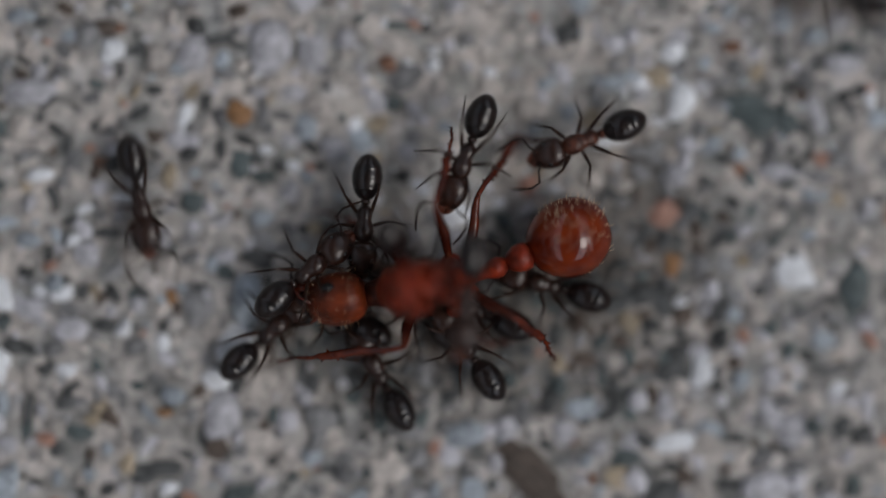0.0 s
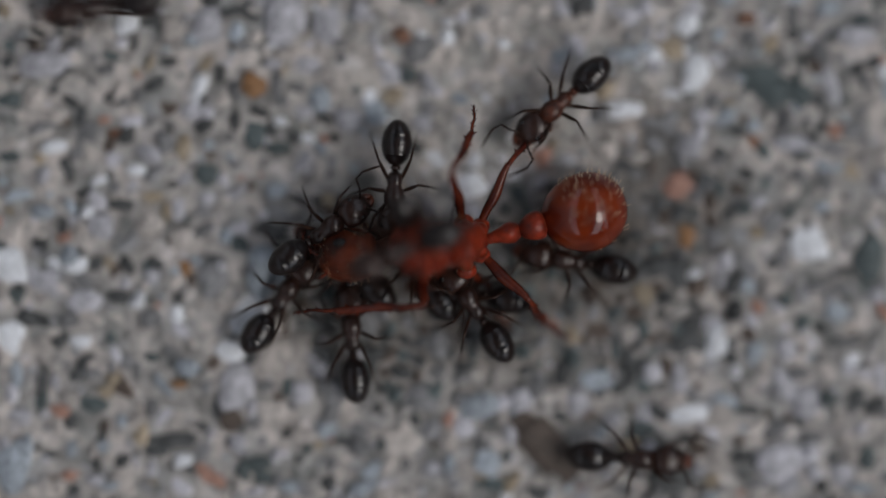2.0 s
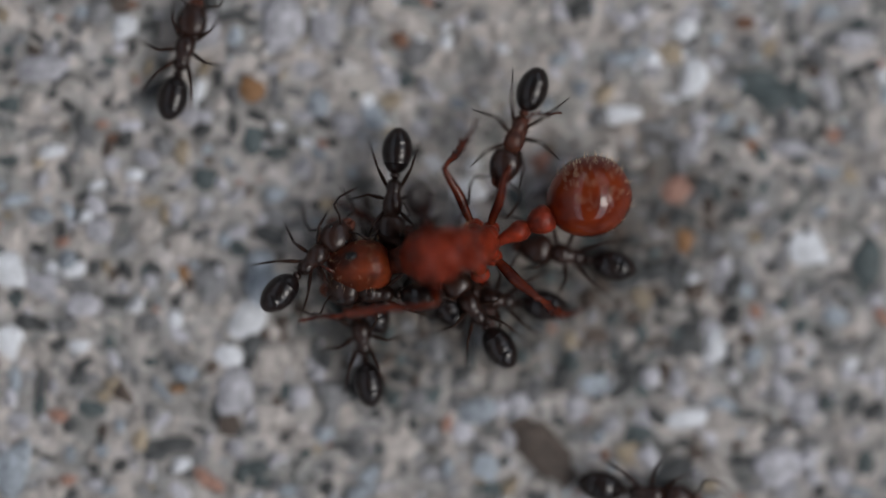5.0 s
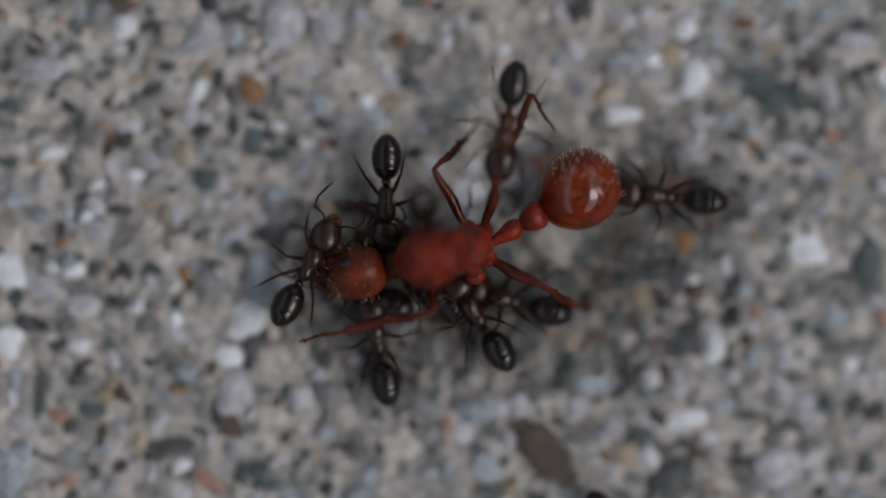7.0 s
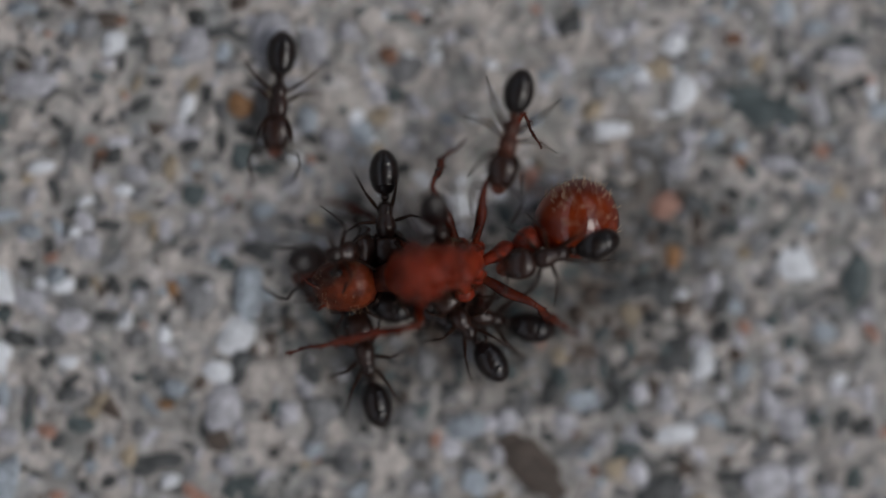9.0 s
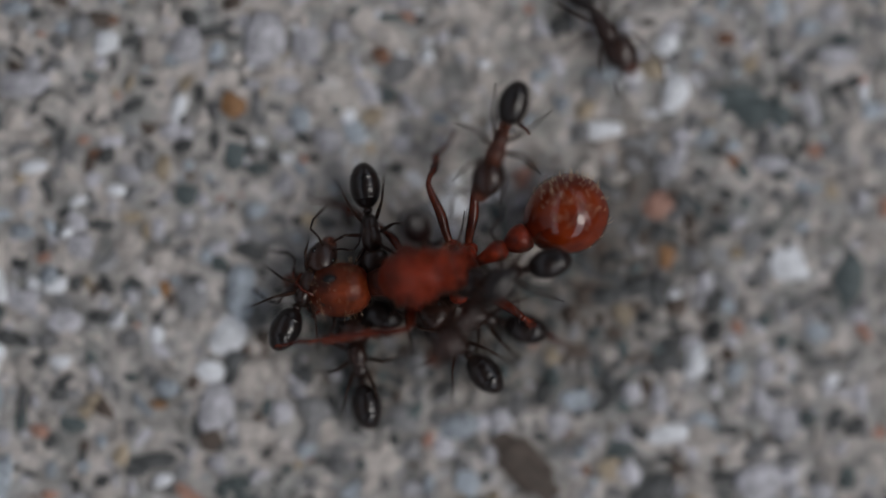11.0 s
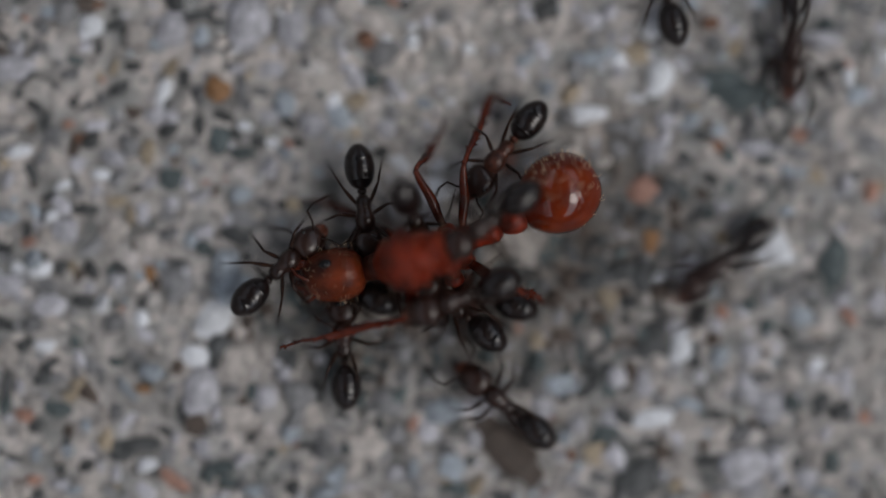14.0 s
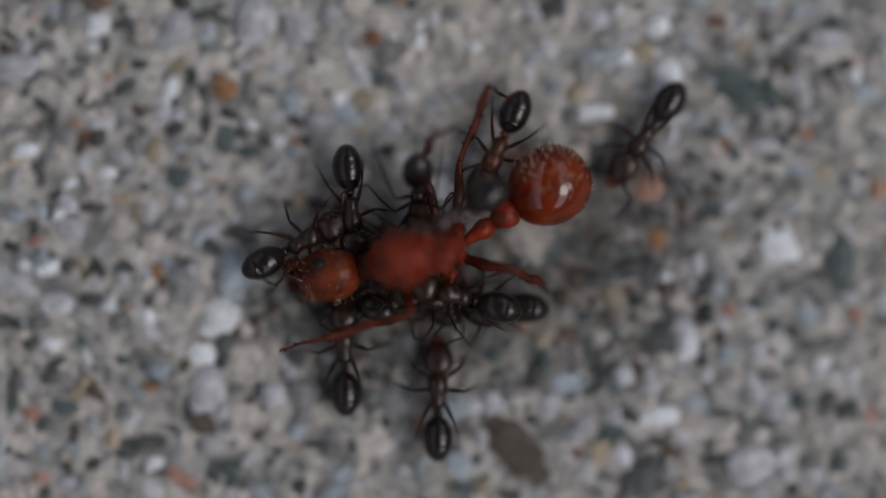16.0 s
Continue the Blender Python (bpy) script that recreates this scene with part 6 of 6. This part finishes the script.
    walk(red_legs['left_hind', 'femur'], [(0, mm(0, 0, 0, -42, 141)), (0.5, mm(0, 0, 0, -37, 139)), (1, mm(0, 0, 0, -35, 152)), (1.5, mm(0, 0, 0, -20, 140)), (2, mm(0, 0, 0, -10, 130)), (2.5, mm(0, 0, 0, -22, 120)), (3, mm(0, 0, 0, -11, 119)), (3.5, mm(0, 0, 0, -10, 122)), (4, mm(0, 0, 0, -10, 120)), (4.2, mm(0, 0, 0, -11, 127)), (6.3, mm(0, 0, 0, -29, 125)), (6.5, mm(0, 0, 0, -25, 127)), (7, mm(0, 0, 0, -17, 140)), (7.5, mm(0, 0, 0, -10, 142)), (8, mm(0, 0, 0, -10, 138)), (8.5, mm(0, 0, 0, -23, 133)), (9, mm(0, 0, 0, -14, 144)), (9.2, mm(0, 0, 0, -10, 144)), (11.3, mm(0, 0, 0, -10, 130)), (11.5, mm(0, 0, 0, -10, 132)), (12, mm(0, 0, 0, -10, 131)), (12.5, mm(0, 0, 0, -10, 131)), (13, mm(0, 0, 0, -10, 133)), (13.5, mm(0, 0, 0, -10, 133)), (14, mm(0, 0, 0, -37, 136)), (14.5, mm(0, 0, 0, -45, 143)), (15, mm(0, 0, 0, -52, 150)), (15.5, mm(0, 0, 0, -39, 156)), (16, mm(0, 0, 0, -35, 152))])
    walk(red_legs['left_hind', 'tibia'], [(0, mm(-0.73, 0.59, 0.83, 42, 135)), (0.5, mm(-0.75, 0.66, 0.75, 47, 129)), (1, mm(-0.9, 0.48, 0.72, 51, 124)), (1.5, mm(-0.89, 0.76, 0.44, 54, 117)), (2, mm(-0.79, 0.94, 0.22, 54, 122)), (2.5, mm(-0.58, 1, 0.46, 56, 124)), (3, mm(-0.6, 1.07, 0.24, 57, 130)), (3.5, mm(-0.65, 1.05, 0.22, 47, 133)), (4, mm(-0.62, 1.06, 0.22, 55, 134)), (4.2, mm(-0.73, 0.98, 0.24, 55, 135)), (6.3, mm(-0.62, 0.9, 0.61, 48, 133)), (6.5, mm(-0.69, 0.91, 0.52, 47, 134)), (7, mm(-0.92, 0.76, 0.37, 45, 136)), (7.5, mm(-0.98, 0.75, 0.22, 44, 136)), (8, mm(-0.91, 0.83, 0.22, 48, 133)), (8.5, mm(-0.79, 0.84, 0.48, 53, 133)), (9, mm(-0.98, 0.71, 0.31, 56, 132)), (9.2, mm(-0.99, 0.73, 0.22, 56, 132)), (11.3, mm(-0.8, 0.94, 0.22, 66, 133)), (11.5, mm(-0.83, 0.91, 0.22, 67, 135)), (12, mm(-0.8, 0.93, 0.22, 63, 136)), (12.5, mm(-0.81, 0.93, 0.22, 62, 137)), (13, mm(-0.84, 0.9, 0.22, 55, 140)), (13.5, mm(-0.85, 0.89, 0.22, 56, 145)), (14, mm(-0.72, 0.69, 0.75, 62, 151)), (14.5, mm(-0.7, 0.53, 0.89, 57, 153)), (15, mm(-0.66, 0.39, 0.99, 56, 150)), (15.5, mm(-0.88, 0.39, 0.79, 55, 148)), (16, mm(-0.91, 0.47, 0.72, 54, 145))])
    walk(red_legs['left_hind', 'tarsus'], [(0, mm(-1.25, 1.11, 0.16, 43, 113)), (0.5, mm(-1.18, 1.19, 0.02, 45, 117)), (1, mm(-1.25, 1.01, -0.06, 47, 123)), (1.5, mm(-1.17, 1.28, -0.37, 43, 129)), (2, mm(-1.1, 1.44, -0.59, 22, 140)), (2.5, mm(-0.9, 1.47, -0.37, 44, 155)), (3, mm(-0.96, 1.49, -0.6, 21, 180)), (3.5, mm(-1.12, 1.55, -0.51, 29, 204)), (4, mm(-1.02, 1.48, -0.6, 21, 198)), (4.2, mm(-1.14, 1.39, -0.58, 23, 197)), (6.3, mm(-1.08, 1.39, -0.13, 75, 168)), (6.5, mm(-1.16, 1.4, -0.21, 66, 165)), (7, mm(-1.42, 1.25, -0.34, 47, 156)), (7.5, mm(-1.49, 1.26, -0.47, 33, 152)), (8, mm(-1.36, 1.32, -0.53, 27, 147)), (8.5, mm(-1.2, 1.27, -0.32, 49, 145)), (9, mm(-1.35, 1.13, -0.52, 28, 142)), (9.2, mm(-1.37, 1.14, -0.62, 19, 142)), (11.3, mm(-1.08, 1.23, -0.7, 12, 137)), (11.5, mm(-1.1, 1.19, -0.71, 12, 138)), (12, mm(-1.13, 1.25, -0.67, 15, 138)), (12.5, mm(-1.16, 1.25, -0.66, 15, 138)), (13, mm(-1.28, 1.27, -0.6, 21, 134)), (13.5, mm(-1.3, 1.22, -0.61, 20, 133)), (14, mm(-1.14, 0.92, -0.13, 63, 132)), (14.5, mm(-1.18, 0.77, 0.05, 58, 131)), (15, mm(-1.15, 0.66, 0.15, 60, 128)), (15.5, mm(-1.37, 0.69, -0.03, 62, 126)), (16, mm(-1.38, 0.81, -0.09, 64, 121))])
    walk(red_legs['left_front', 'femur'], [(0, mm(0, 0, 0, -33, 67)), (0.5, mm(0, 0, 0, -40, 68)), (1, mm(0, 0, 0, -63, 76)), (1.5, mm(0, 0, 0, -47, 81)), (2, mm(0, 0, 0, -38, 84)), (2.5, mm(0, 0, 0, -49, 75)), (3, mm(0, 0, 0, -49, 88)), (3.5, mm(0, 0, 0, -45, 90)), (4, mm(0, 0, 0, -53, 77)), (4.2, mm(0, 0, 0, -56, 85)), (6.3, mm(0, 0, 0, -41, 60)), (6.5, mm(0, 0, 0, -38, 66)), (7, mm(0, 0, 0, -45, 80)), (7.5, mm(0, 0, 0, -44, 87)), (8, mm(0, 0, 0, -43, 78)), (8.5, mm(0, 0, 0, -33, 66)), (9, mm(0, 0, 0, -49, 76)), (9.2, mm(0, 0, 0, -49, 79)), (11.3, mm(0, 0, 0, -50, 67)), (11.5, mm(0, 0, 0, -51, 70)), (12, mm(0, 0, 0, -44, 78)), (12.5, mm(0, 0, 0, -44, 87)), (13, mm(0, 0, 0, -35, 96)), (13.5, mm(0, 0, 0, -20, 95)), (14, mm(0, 0, 0, -42, 80)), (14.5, mm(0, 0, 0, -43, 80)), (15, mm(0, 0, 0, -50, 71)), (15.5, mm(0, 0, 0, -50, 89)), (16, mm(0, 0, 0, -43, 87))])
    walk(red_legs['left_front', 'tibia'], [(0, mm(0.3, 0.69, 0.5, 20, -3)), (0.5, mm(0.26, 0.64, 0.58, 20, -4)), (1, mm(0.1, 0.4, 0.8, 20, -4)), (1.5, mm(0.1, 0.6, 0.66, 21, -4)), (2, mm(0.07, 0.7, 0.56, 15, -3)), (2.5, mm(0.15, 0.57, 0.68, 10, -6)), (3, mm(0.02, 0.59, 0.68, 10, -5)), (3.5, mm(0, 0.63, 0.64, 10, -5)), (4, mm(0.12, 0.53, 0.72, 10, -6)), (4.2, mm(0.04, 0.51, 0.74, 10, -5)), (6.3, mm(0.34, 0.59, 0.59, 10, -4)), (6.5, mm(0.29, 0.65, 0.55, 10, -3)), (7, mm(0.11, 0.62, 0.64, 10, -1)), (7.5, mm(0.03, 0.65, 0.62, 10, 0)), (8, mm(0.14, 0.65, 0.61, 10, -1)), (8.5, mm(0.31, 0.69, 0.49, 10, 1)), (9, mm(0.14, 0.57, 0.68, 10, 2)), (9.2, mm(0.11, 0.58, 0.68, 10, 2)), (11.3, mm(0.23, 0.54, 0.69, 10, -4)), (11.5, mm(0.19, 0.53, 0.7, 10, -3)), (12, mm(0.14, 0.63, 0.63, 10, -3)), (12.5, mm(0.03, 0.64, 0.63, 10, -3)), (13, mm(-0.08, 0.73, 0.52, 10, -3)), (13.5, mm(-0.08, 0.84, 0.31, 10, -1)), (14, mm(0.12, 0.66, 0.6, 10, 1)), (14.5, mm(0.11, 0.65, 0.61, 10, 3)), (15, mm(0.19, 0.55, 0.69, 10, 3)), (15.5, mm(0.01, 0.58, 0.69, 10, 3)), (16, mm(0.03, 0.66, 0.62, 10, 2))])
    walk(red_legs['left_front', 'tarsus'], [(0, mm(1.94, 0.61, -0.1, 31, -3)), (0.5, mm(1.9, 0.53, -0.02, 32, -4)), (1, mm(1.73, 0.29, 0.19, 32, -3)), (1.5, mm(1.73, 0.5, 0.05, 32, -3)), (2, mm(1.76, 0.6, 0.1, 29, -3)), (2.5, mm(1.87, 0.38, 0.38, 22, -6)), (3, mm(1.74, 0.45, 0.38, 10, -4)), (3.5, mm(1.72, 0.49, 0.34, 10, -5)), (4, mm(1.84, 0.34, 0.42, 10, -6)), (4.2, mm(1.76, 0.37, 0.44, 10, -5)), (6.3, mm(2.06, 0.46, 0.29, 10, -4)), (6.5, mm(2.01, 0.55, 0.25, 10, -3)), (7, mm(1.84, 0.6, 0.34, 10, -0)), (7.5, mm(1.76, 0.65, 0.32, 10, 0)), (8, mm(1.86, 0.62, 0.31, 10, -1)), (8.5, mm(2.03, 0.73, 0.19, 10, 1)), (9, mm(1.86, 0.64, 0.38, 10, 2)), (9.2, mm(1.83, 0.64, 0.38, 10, 2)), (11.3, mm(1.95, 0.42, 0.38, 10, -4)), (11.5, mm(1.92, 0.43, 0.4, 10, -3)), (12, mm(1.86, 0.54, 0.32, 10, -3)), (12.5, mm(1.75, 0.54, 0.33, 10, -3)), (13, mm(1.64, 0.64, 0.22, 10, -3)), (13.5, mm(1.65, 0.82, 0.01, 10, -1)), (14, mm(1.85, 0.68, 0.3, 16, 1)), (14.5, mm(1.83, 0.73, 0.31, 22, 3)), (15, mm(1.91, 0.63, 0.39, 10, 3)), (15.5, mm(1.73, 0.67, 0.39, 10, 3)), (16, mm(1.76, 0.72, 0.31, 10, 2))])
    walk(red_legs['left_mid', 'femur'], [(0, mm(0, 0, 0, 66, 85)), (0.5, mm(0, 0, 0, 69, 115)), (1, mm(0, 0, 0, 60, 186)), (1.5, mm(0, 0, 0, 50, 165)), (2, mm(0, 0, 0, 55, 143)), (2.5, mm(0, 0, 0, 71, 120)), (3, mm(0, 0, 0, 70, 113)), (3.5, mm(0, 0, 0, 63, 122)), (4, mm(0, 0, 0, 73, 114)), (4.2, mm(0, 0, 0, 72, 138)), (6.3, mm(0, 0, 0, 74, 85)), (6.5, mm(0, 0, 0, 71, 98)), (7, mm(0, 0, 0, 68, 144)), (7.5, mm(0, 0, 0, 60, 163)), (8, mm(0, 0, 0, 65, 168)), (8.5, mm(0, 0, 0, 76, 182)), (9, mm(0, 0, 0, 55, 209)), (9.2, mm(0, 0, 0, 51, 208)), (11.3, mm(0, 0, 0, 50, 220)), (11.5, mm(0, 0, 0, 45, 221)), (12, mm(0, 0, 0, 44, 214)), (12.5, mm(0, 0, 0, 36, 212)), (13, mm(0, 0, 0, 37, 192)), (13.5, mm(0, 0, 0, 47, 175)), (14, mm(0, 0, 0, 70, 191)), (14.5, mm(0, 0, 0, 75, 177)), (15, mm(0, 0, 0, 76, 228)), (15.5, mm(0, 0, 0, 67, 202)), (16, mm(0, 0, 0, 70, 189))])
    walk(red_legs['left_mid', 'tibia'], [(0, mm(0.02, 0.3, -0.69, 15, 139)), (0.5, mm(-0.12, 0.24, -0.7, 14, 129)), (1, mm(-0.37, -0.04, -0.65, 18, 120)), (1.5, mm(-0.46, 0.12, -0.58, 24, 110)), (2, mm(-0.34, 0.26, -0.61, 21, 107)), (2.5, mm(-0.12, 0.21, -0.71, 14, 101)), (3, mm(-0.1, 0.24, -0.71, 14, 99)), (3.5, mm(-0.18, 0.29, -0.67, 17, 97)), (4, mm(-0.09, 0.2, -0.72, 13, 91)), (4.2, mm(-0.17, 0.15, -0.71, 13, 91)), (6.3, mm(0.02, 0.21, -0.72, 13, 74)), (6.5, mm(-0.03, 0.24, -0.71, 14, 73)), (7, mm(-0.23, 0.17, -0.69, 15, 72)), (7.5, mm(-0.36, 0.11, -0.65, 18, 74)), (8, mm(-0.31, 0.07, -0.68, 16, 74)), (8.5, mm(-0.19, -0.01, -0.73, 13, 76)), (9, mm(-0.38, -0.21, -0.61, 21, 80)), (9.2, mm(-0.41, -0.22, -0.59, 23, 80)), (11.3, mm(-0.37, -0.31, -0.57, 24, 84)), (11.5, mm(-0.4, -0.35, -0.53, 28, 85)), (12, mm(-0.45, -0.3, -0.52, 29, 88)), (12.5, mm(-0.51, -0.32, -0.44, 35, 89)), (13, mm(-0.59, -0.12, -0.45, 34, 88)), (13.5, mm(-0.51, 0.05, -0.55, 26, 90)), (14, mm(-0.25, -0.05, -0.7, 14, 90)), (14.5, mm(-0.2, 0.01, -0.72, 13, 90)), (15, mm(-0.13, -0.14, -0.73, 13, 90)), (15.5, mm(-0.28, -0.11, -0.69, 15, 93)), (16, mm(-0.25, -0.04, -0.71, 14, 93))])
    walk(red_legs['left_mid', 'tarsus'], [(0, mm(-0.56, 0.81, -0.9, -0, -176)), (0.5, mm(-0.6, 0.85, -0.9, -0, -183)), (1, mm(-0.75, 0.62, -0.9, -0, -208)), (1.5, mm(-0.72, 0.81, -0.9, -0, -231)), (2, mm(-0.56, 0.97, -0.9, -0, -236)), (2.5, mm(-0.27, 0.97, -0.9, -0, -242)), (3, mm(-0.22, 1, -0.9, -0, -250)), (3.5, mm(-0.28, 1.05, -0.9, -0, -259)), (4, mm(-0.11, 0.98, -0.9, -0, -271)), (4.2, mm(-0.18, 0.93, -0.9, -0, -273)), (6.3, mm(0.24, 0.96, -0.9, -0, -303)), (6.5, mm(0.19, 0.99, -0.9, -0, -303)), (7, mm(0.02, 0.9, -0.9, -0, -305)), (7.5, mm(-0.14, 0.84, -0.9, -0, -300)), (8, mm(-0.1, 0.81, -0.9, -0, -299)), (8.5, mm(0, 0.75, -0.9, -0, -292)), (9, mm(-0.25, 0.52, -0.9, -0, -288)), (9.2, mm(-0.29, 0.51, -0.9, -0, -286)), (11.3, mm(-0.29, 0.42, -0.9, -0, -275)), (11.5, mm(-0.34, 0.36, -0.9, -0, -273)), (12, mm(-0.42, 0.4, -0.9, -0, -269)), (12.5, mm(-0.51, 0.33, -0.9, -0, -266)), (13, mm(-0.57, 0.54, -0.9, -0, -265)), (13.5, mm(-0.5, 0.77, -0.9, -0, -262)), (14, mm(-0.25, 0.72, -0.9, -0, -258)), (14.5, mm(-0.2, 0.79, -0.9, -0, -256)), (15, mm(-0.12, 0.64, -0.9, -0, -253)), (15.5, mm(-0.31, 0.66, -0.9, -0, -251)), (16, mm(-0.29, 0.74, -0.9, -0, -250))])
    walk(red_legs['right_front', 'femur'], [(0, mm(0, 0, 0, 48, -58)), (0.5, mm(0, 0, 0, 54, -41)), (1, mm(0, 0, 0, 54, -44)), (1.5, mm(0, 0, 0, 54, 7)), (2, mm(0, 0, 0, 43, 15)), (2.5, mm(0, 0, 0, 28, 0)), (3, mm(0, 0, 0, 21, 3)), (3.5, mm(0, 0, 0, 30, 8)), (4, mm(0, 0, 0, 28, -6)), (4.2, mm(0, 0, 0, 35, -9)), (6.3, mm(0, 0, 0, 24, -22)), (6.5, mm(0, 0, 0, 31, -20)), (7, mm(0, 0, 0, 45, -32)), (7.5, mm(0, 0, 0, 52, -40)), (8, mm(0, 0, 0, 48, -43)), (8.5, mm(0, 0, 0, 34, -33)), (9, mm(0, 0, 0, 37, -53)), (9.2, mm(0, 0, 0, 40, -55)), (11.3, mm(0, 0, 0, 34, -62)), (11.5, mm(0, 0, 0, 34, -63)), (12, mm(0, 0, 0, 44, -62)), (12.5, mm(0, 0, 0, 47, -66)), (13, mm(0, 0, 0, 62, -74)), (13.5, mm(0, 0, 0, 71, -52)), (14, mm(0, 0, 0, 54, -41)), (14.5, mm(0, 0, 0, 55, -33)), (15, mm(0, 0, 0, 44, -37)), (15.5, mm(0, 0, 0, 56, -47)), (16, mm(0, 0, 0, 60, -42))])
    walk(red_legs['right_front', 'tibia'], [(0, mm(0.32, -0.51, -0.67, 18, -43)), (0.5, mm(0.39, -0.35, -0.73, 14, -43)), (1, mm(0.38, -0.37, -0.73, 14, -41)), (1.5, mm(0.52, 0.06, -0.73, 14, -39)), (2, mm(0.64, 0.17, -0.61, 22, -39)), (2.5, mm(0.79, 0.01, -0.42, 36, -42)), (3, mm(0.84, 0.05, -0.33, 37, -41)), (3.5, mm(0.77, 0.11, -0.46, 33, -39)), (4, mm(0.79, -0.08, -0.42, 36, -42)), (4.2, mm(0.73, -0.11, -0.51, 29, -41)), (6.3, mm(0.77, -0.31, -0.36, 41, -45)), (6.5, mm(0.72, -0.26, -0.46, 33, -45)), (7, mm(0.55, -0.34, -0.63, 21, -44)), (7.5, mm(0.43, -0.36, -0.71, 16, -43)), (8, mm(0.44, -0.41, -0.67, 18, -43)), (8.5, mm(0.62, -0.41, -0.51, 30, -41)), (9, mm(0.43, -0.57, -0.55, 27, -40)), (9.2, mm(0.4, -0.57, -0.57, 25, -39)), (11.3, mm(0.35, -0.66, -0.51, 29, -40)), (11.5, mm(0.34, -0.67, -0.5, 30, -39)), (12, mm(0.3, -0.57, -0.63, 21, -38)), (12.5, mm(0.25, -0.56, -0.66, 19, -37)), (13, mm(0.12, -0.41, -0.79, 10, -39)), (13.5, mm(0.18, -0.23, -0.85, 6, -39)), (14, mm(0.4, -0.34, -0.73, 14, -40)), (14.5, mm(0.43, -0.28, -0.74, 14, -40)), (15, mm(0.52, -0.39, -0.62, 21, -40)), (15.5, mm(0.34, -0.37, -0.75, 13, -39)), (16, mm(0.34, -0.31, -0.78, 11, -40))])
    walk(red_legs['right_front', 'tarsus'], [(0, mm(0.95, -1.09, -0.95, -0, -24)), (0.5, mm(1.04, -0.94, -0.95, -0, -21)), (1, mm(1.04, -0.94, -0.95, -0, -19)), (1.5, mm(1.2, -0.49, -0.95, -0, -16)), (2, mm(1.28, -0.36, -0.95, -0, -18)), (2.5, mm(1.34, -0.49, -0.95, 0, -26)), (3, mm(1.38, -0.42, -0.86, 7, -24)), (3.5, mm(1.35, -0.36, -0.95, -0, -21)), (4, mm(1.33, -0.57, -0.95, -0, -25)), (4.2, mm(1.32, -0.63, -0.95, -0, -20)), (6.3, mm(1.24, -0.79, -0.95, -0, -27)), (6.5, mm(1.26, -0.8, -0.95, -0, -22)), (7, mm(1.16, -0.92, -0.95, -0, -13)), (7.5, mm(1.07, -0.94, -0.95, -0, -10)), (8, mm(1.06, -1, -0.95, -0, -14)), (8.5, mm(1.21, -0.92, -0.95, -0, -19)), (9, mm(1.05, -1.09, -0.95, -0, -17)), (9.2, mm(1.03, -1.09, -0.95, -0, -16)), (11.3, mm(0.95, -1.16, -0.95, -0, -23)), (11.5, mm(0.94, -1.16, -0.95, -0, -23)), (12, mm(0.97, -1.08, -0.95, -0, -18)), (12.5, mm(0.93, -1.07, -0.95, -0, -17)), (13, mm(0.81, -0.96, -0.95, -0, -17)), (13.5, mm(0.88, -0.79, -0.95, -0, -17)), (14, mm(1.07, -0.9, -0.95, -0, -22)), (14.5, mm(1.1, -0.85, -0.95, -0, -23)), (15, mm(1.16, -0.93, -0.95, -0, -26)), (15.5, mm(1.02, -0.93, -0.95, -0, -24)), (16, mm(1.01, -0.88, -0.95, -0, -26))])


motions()
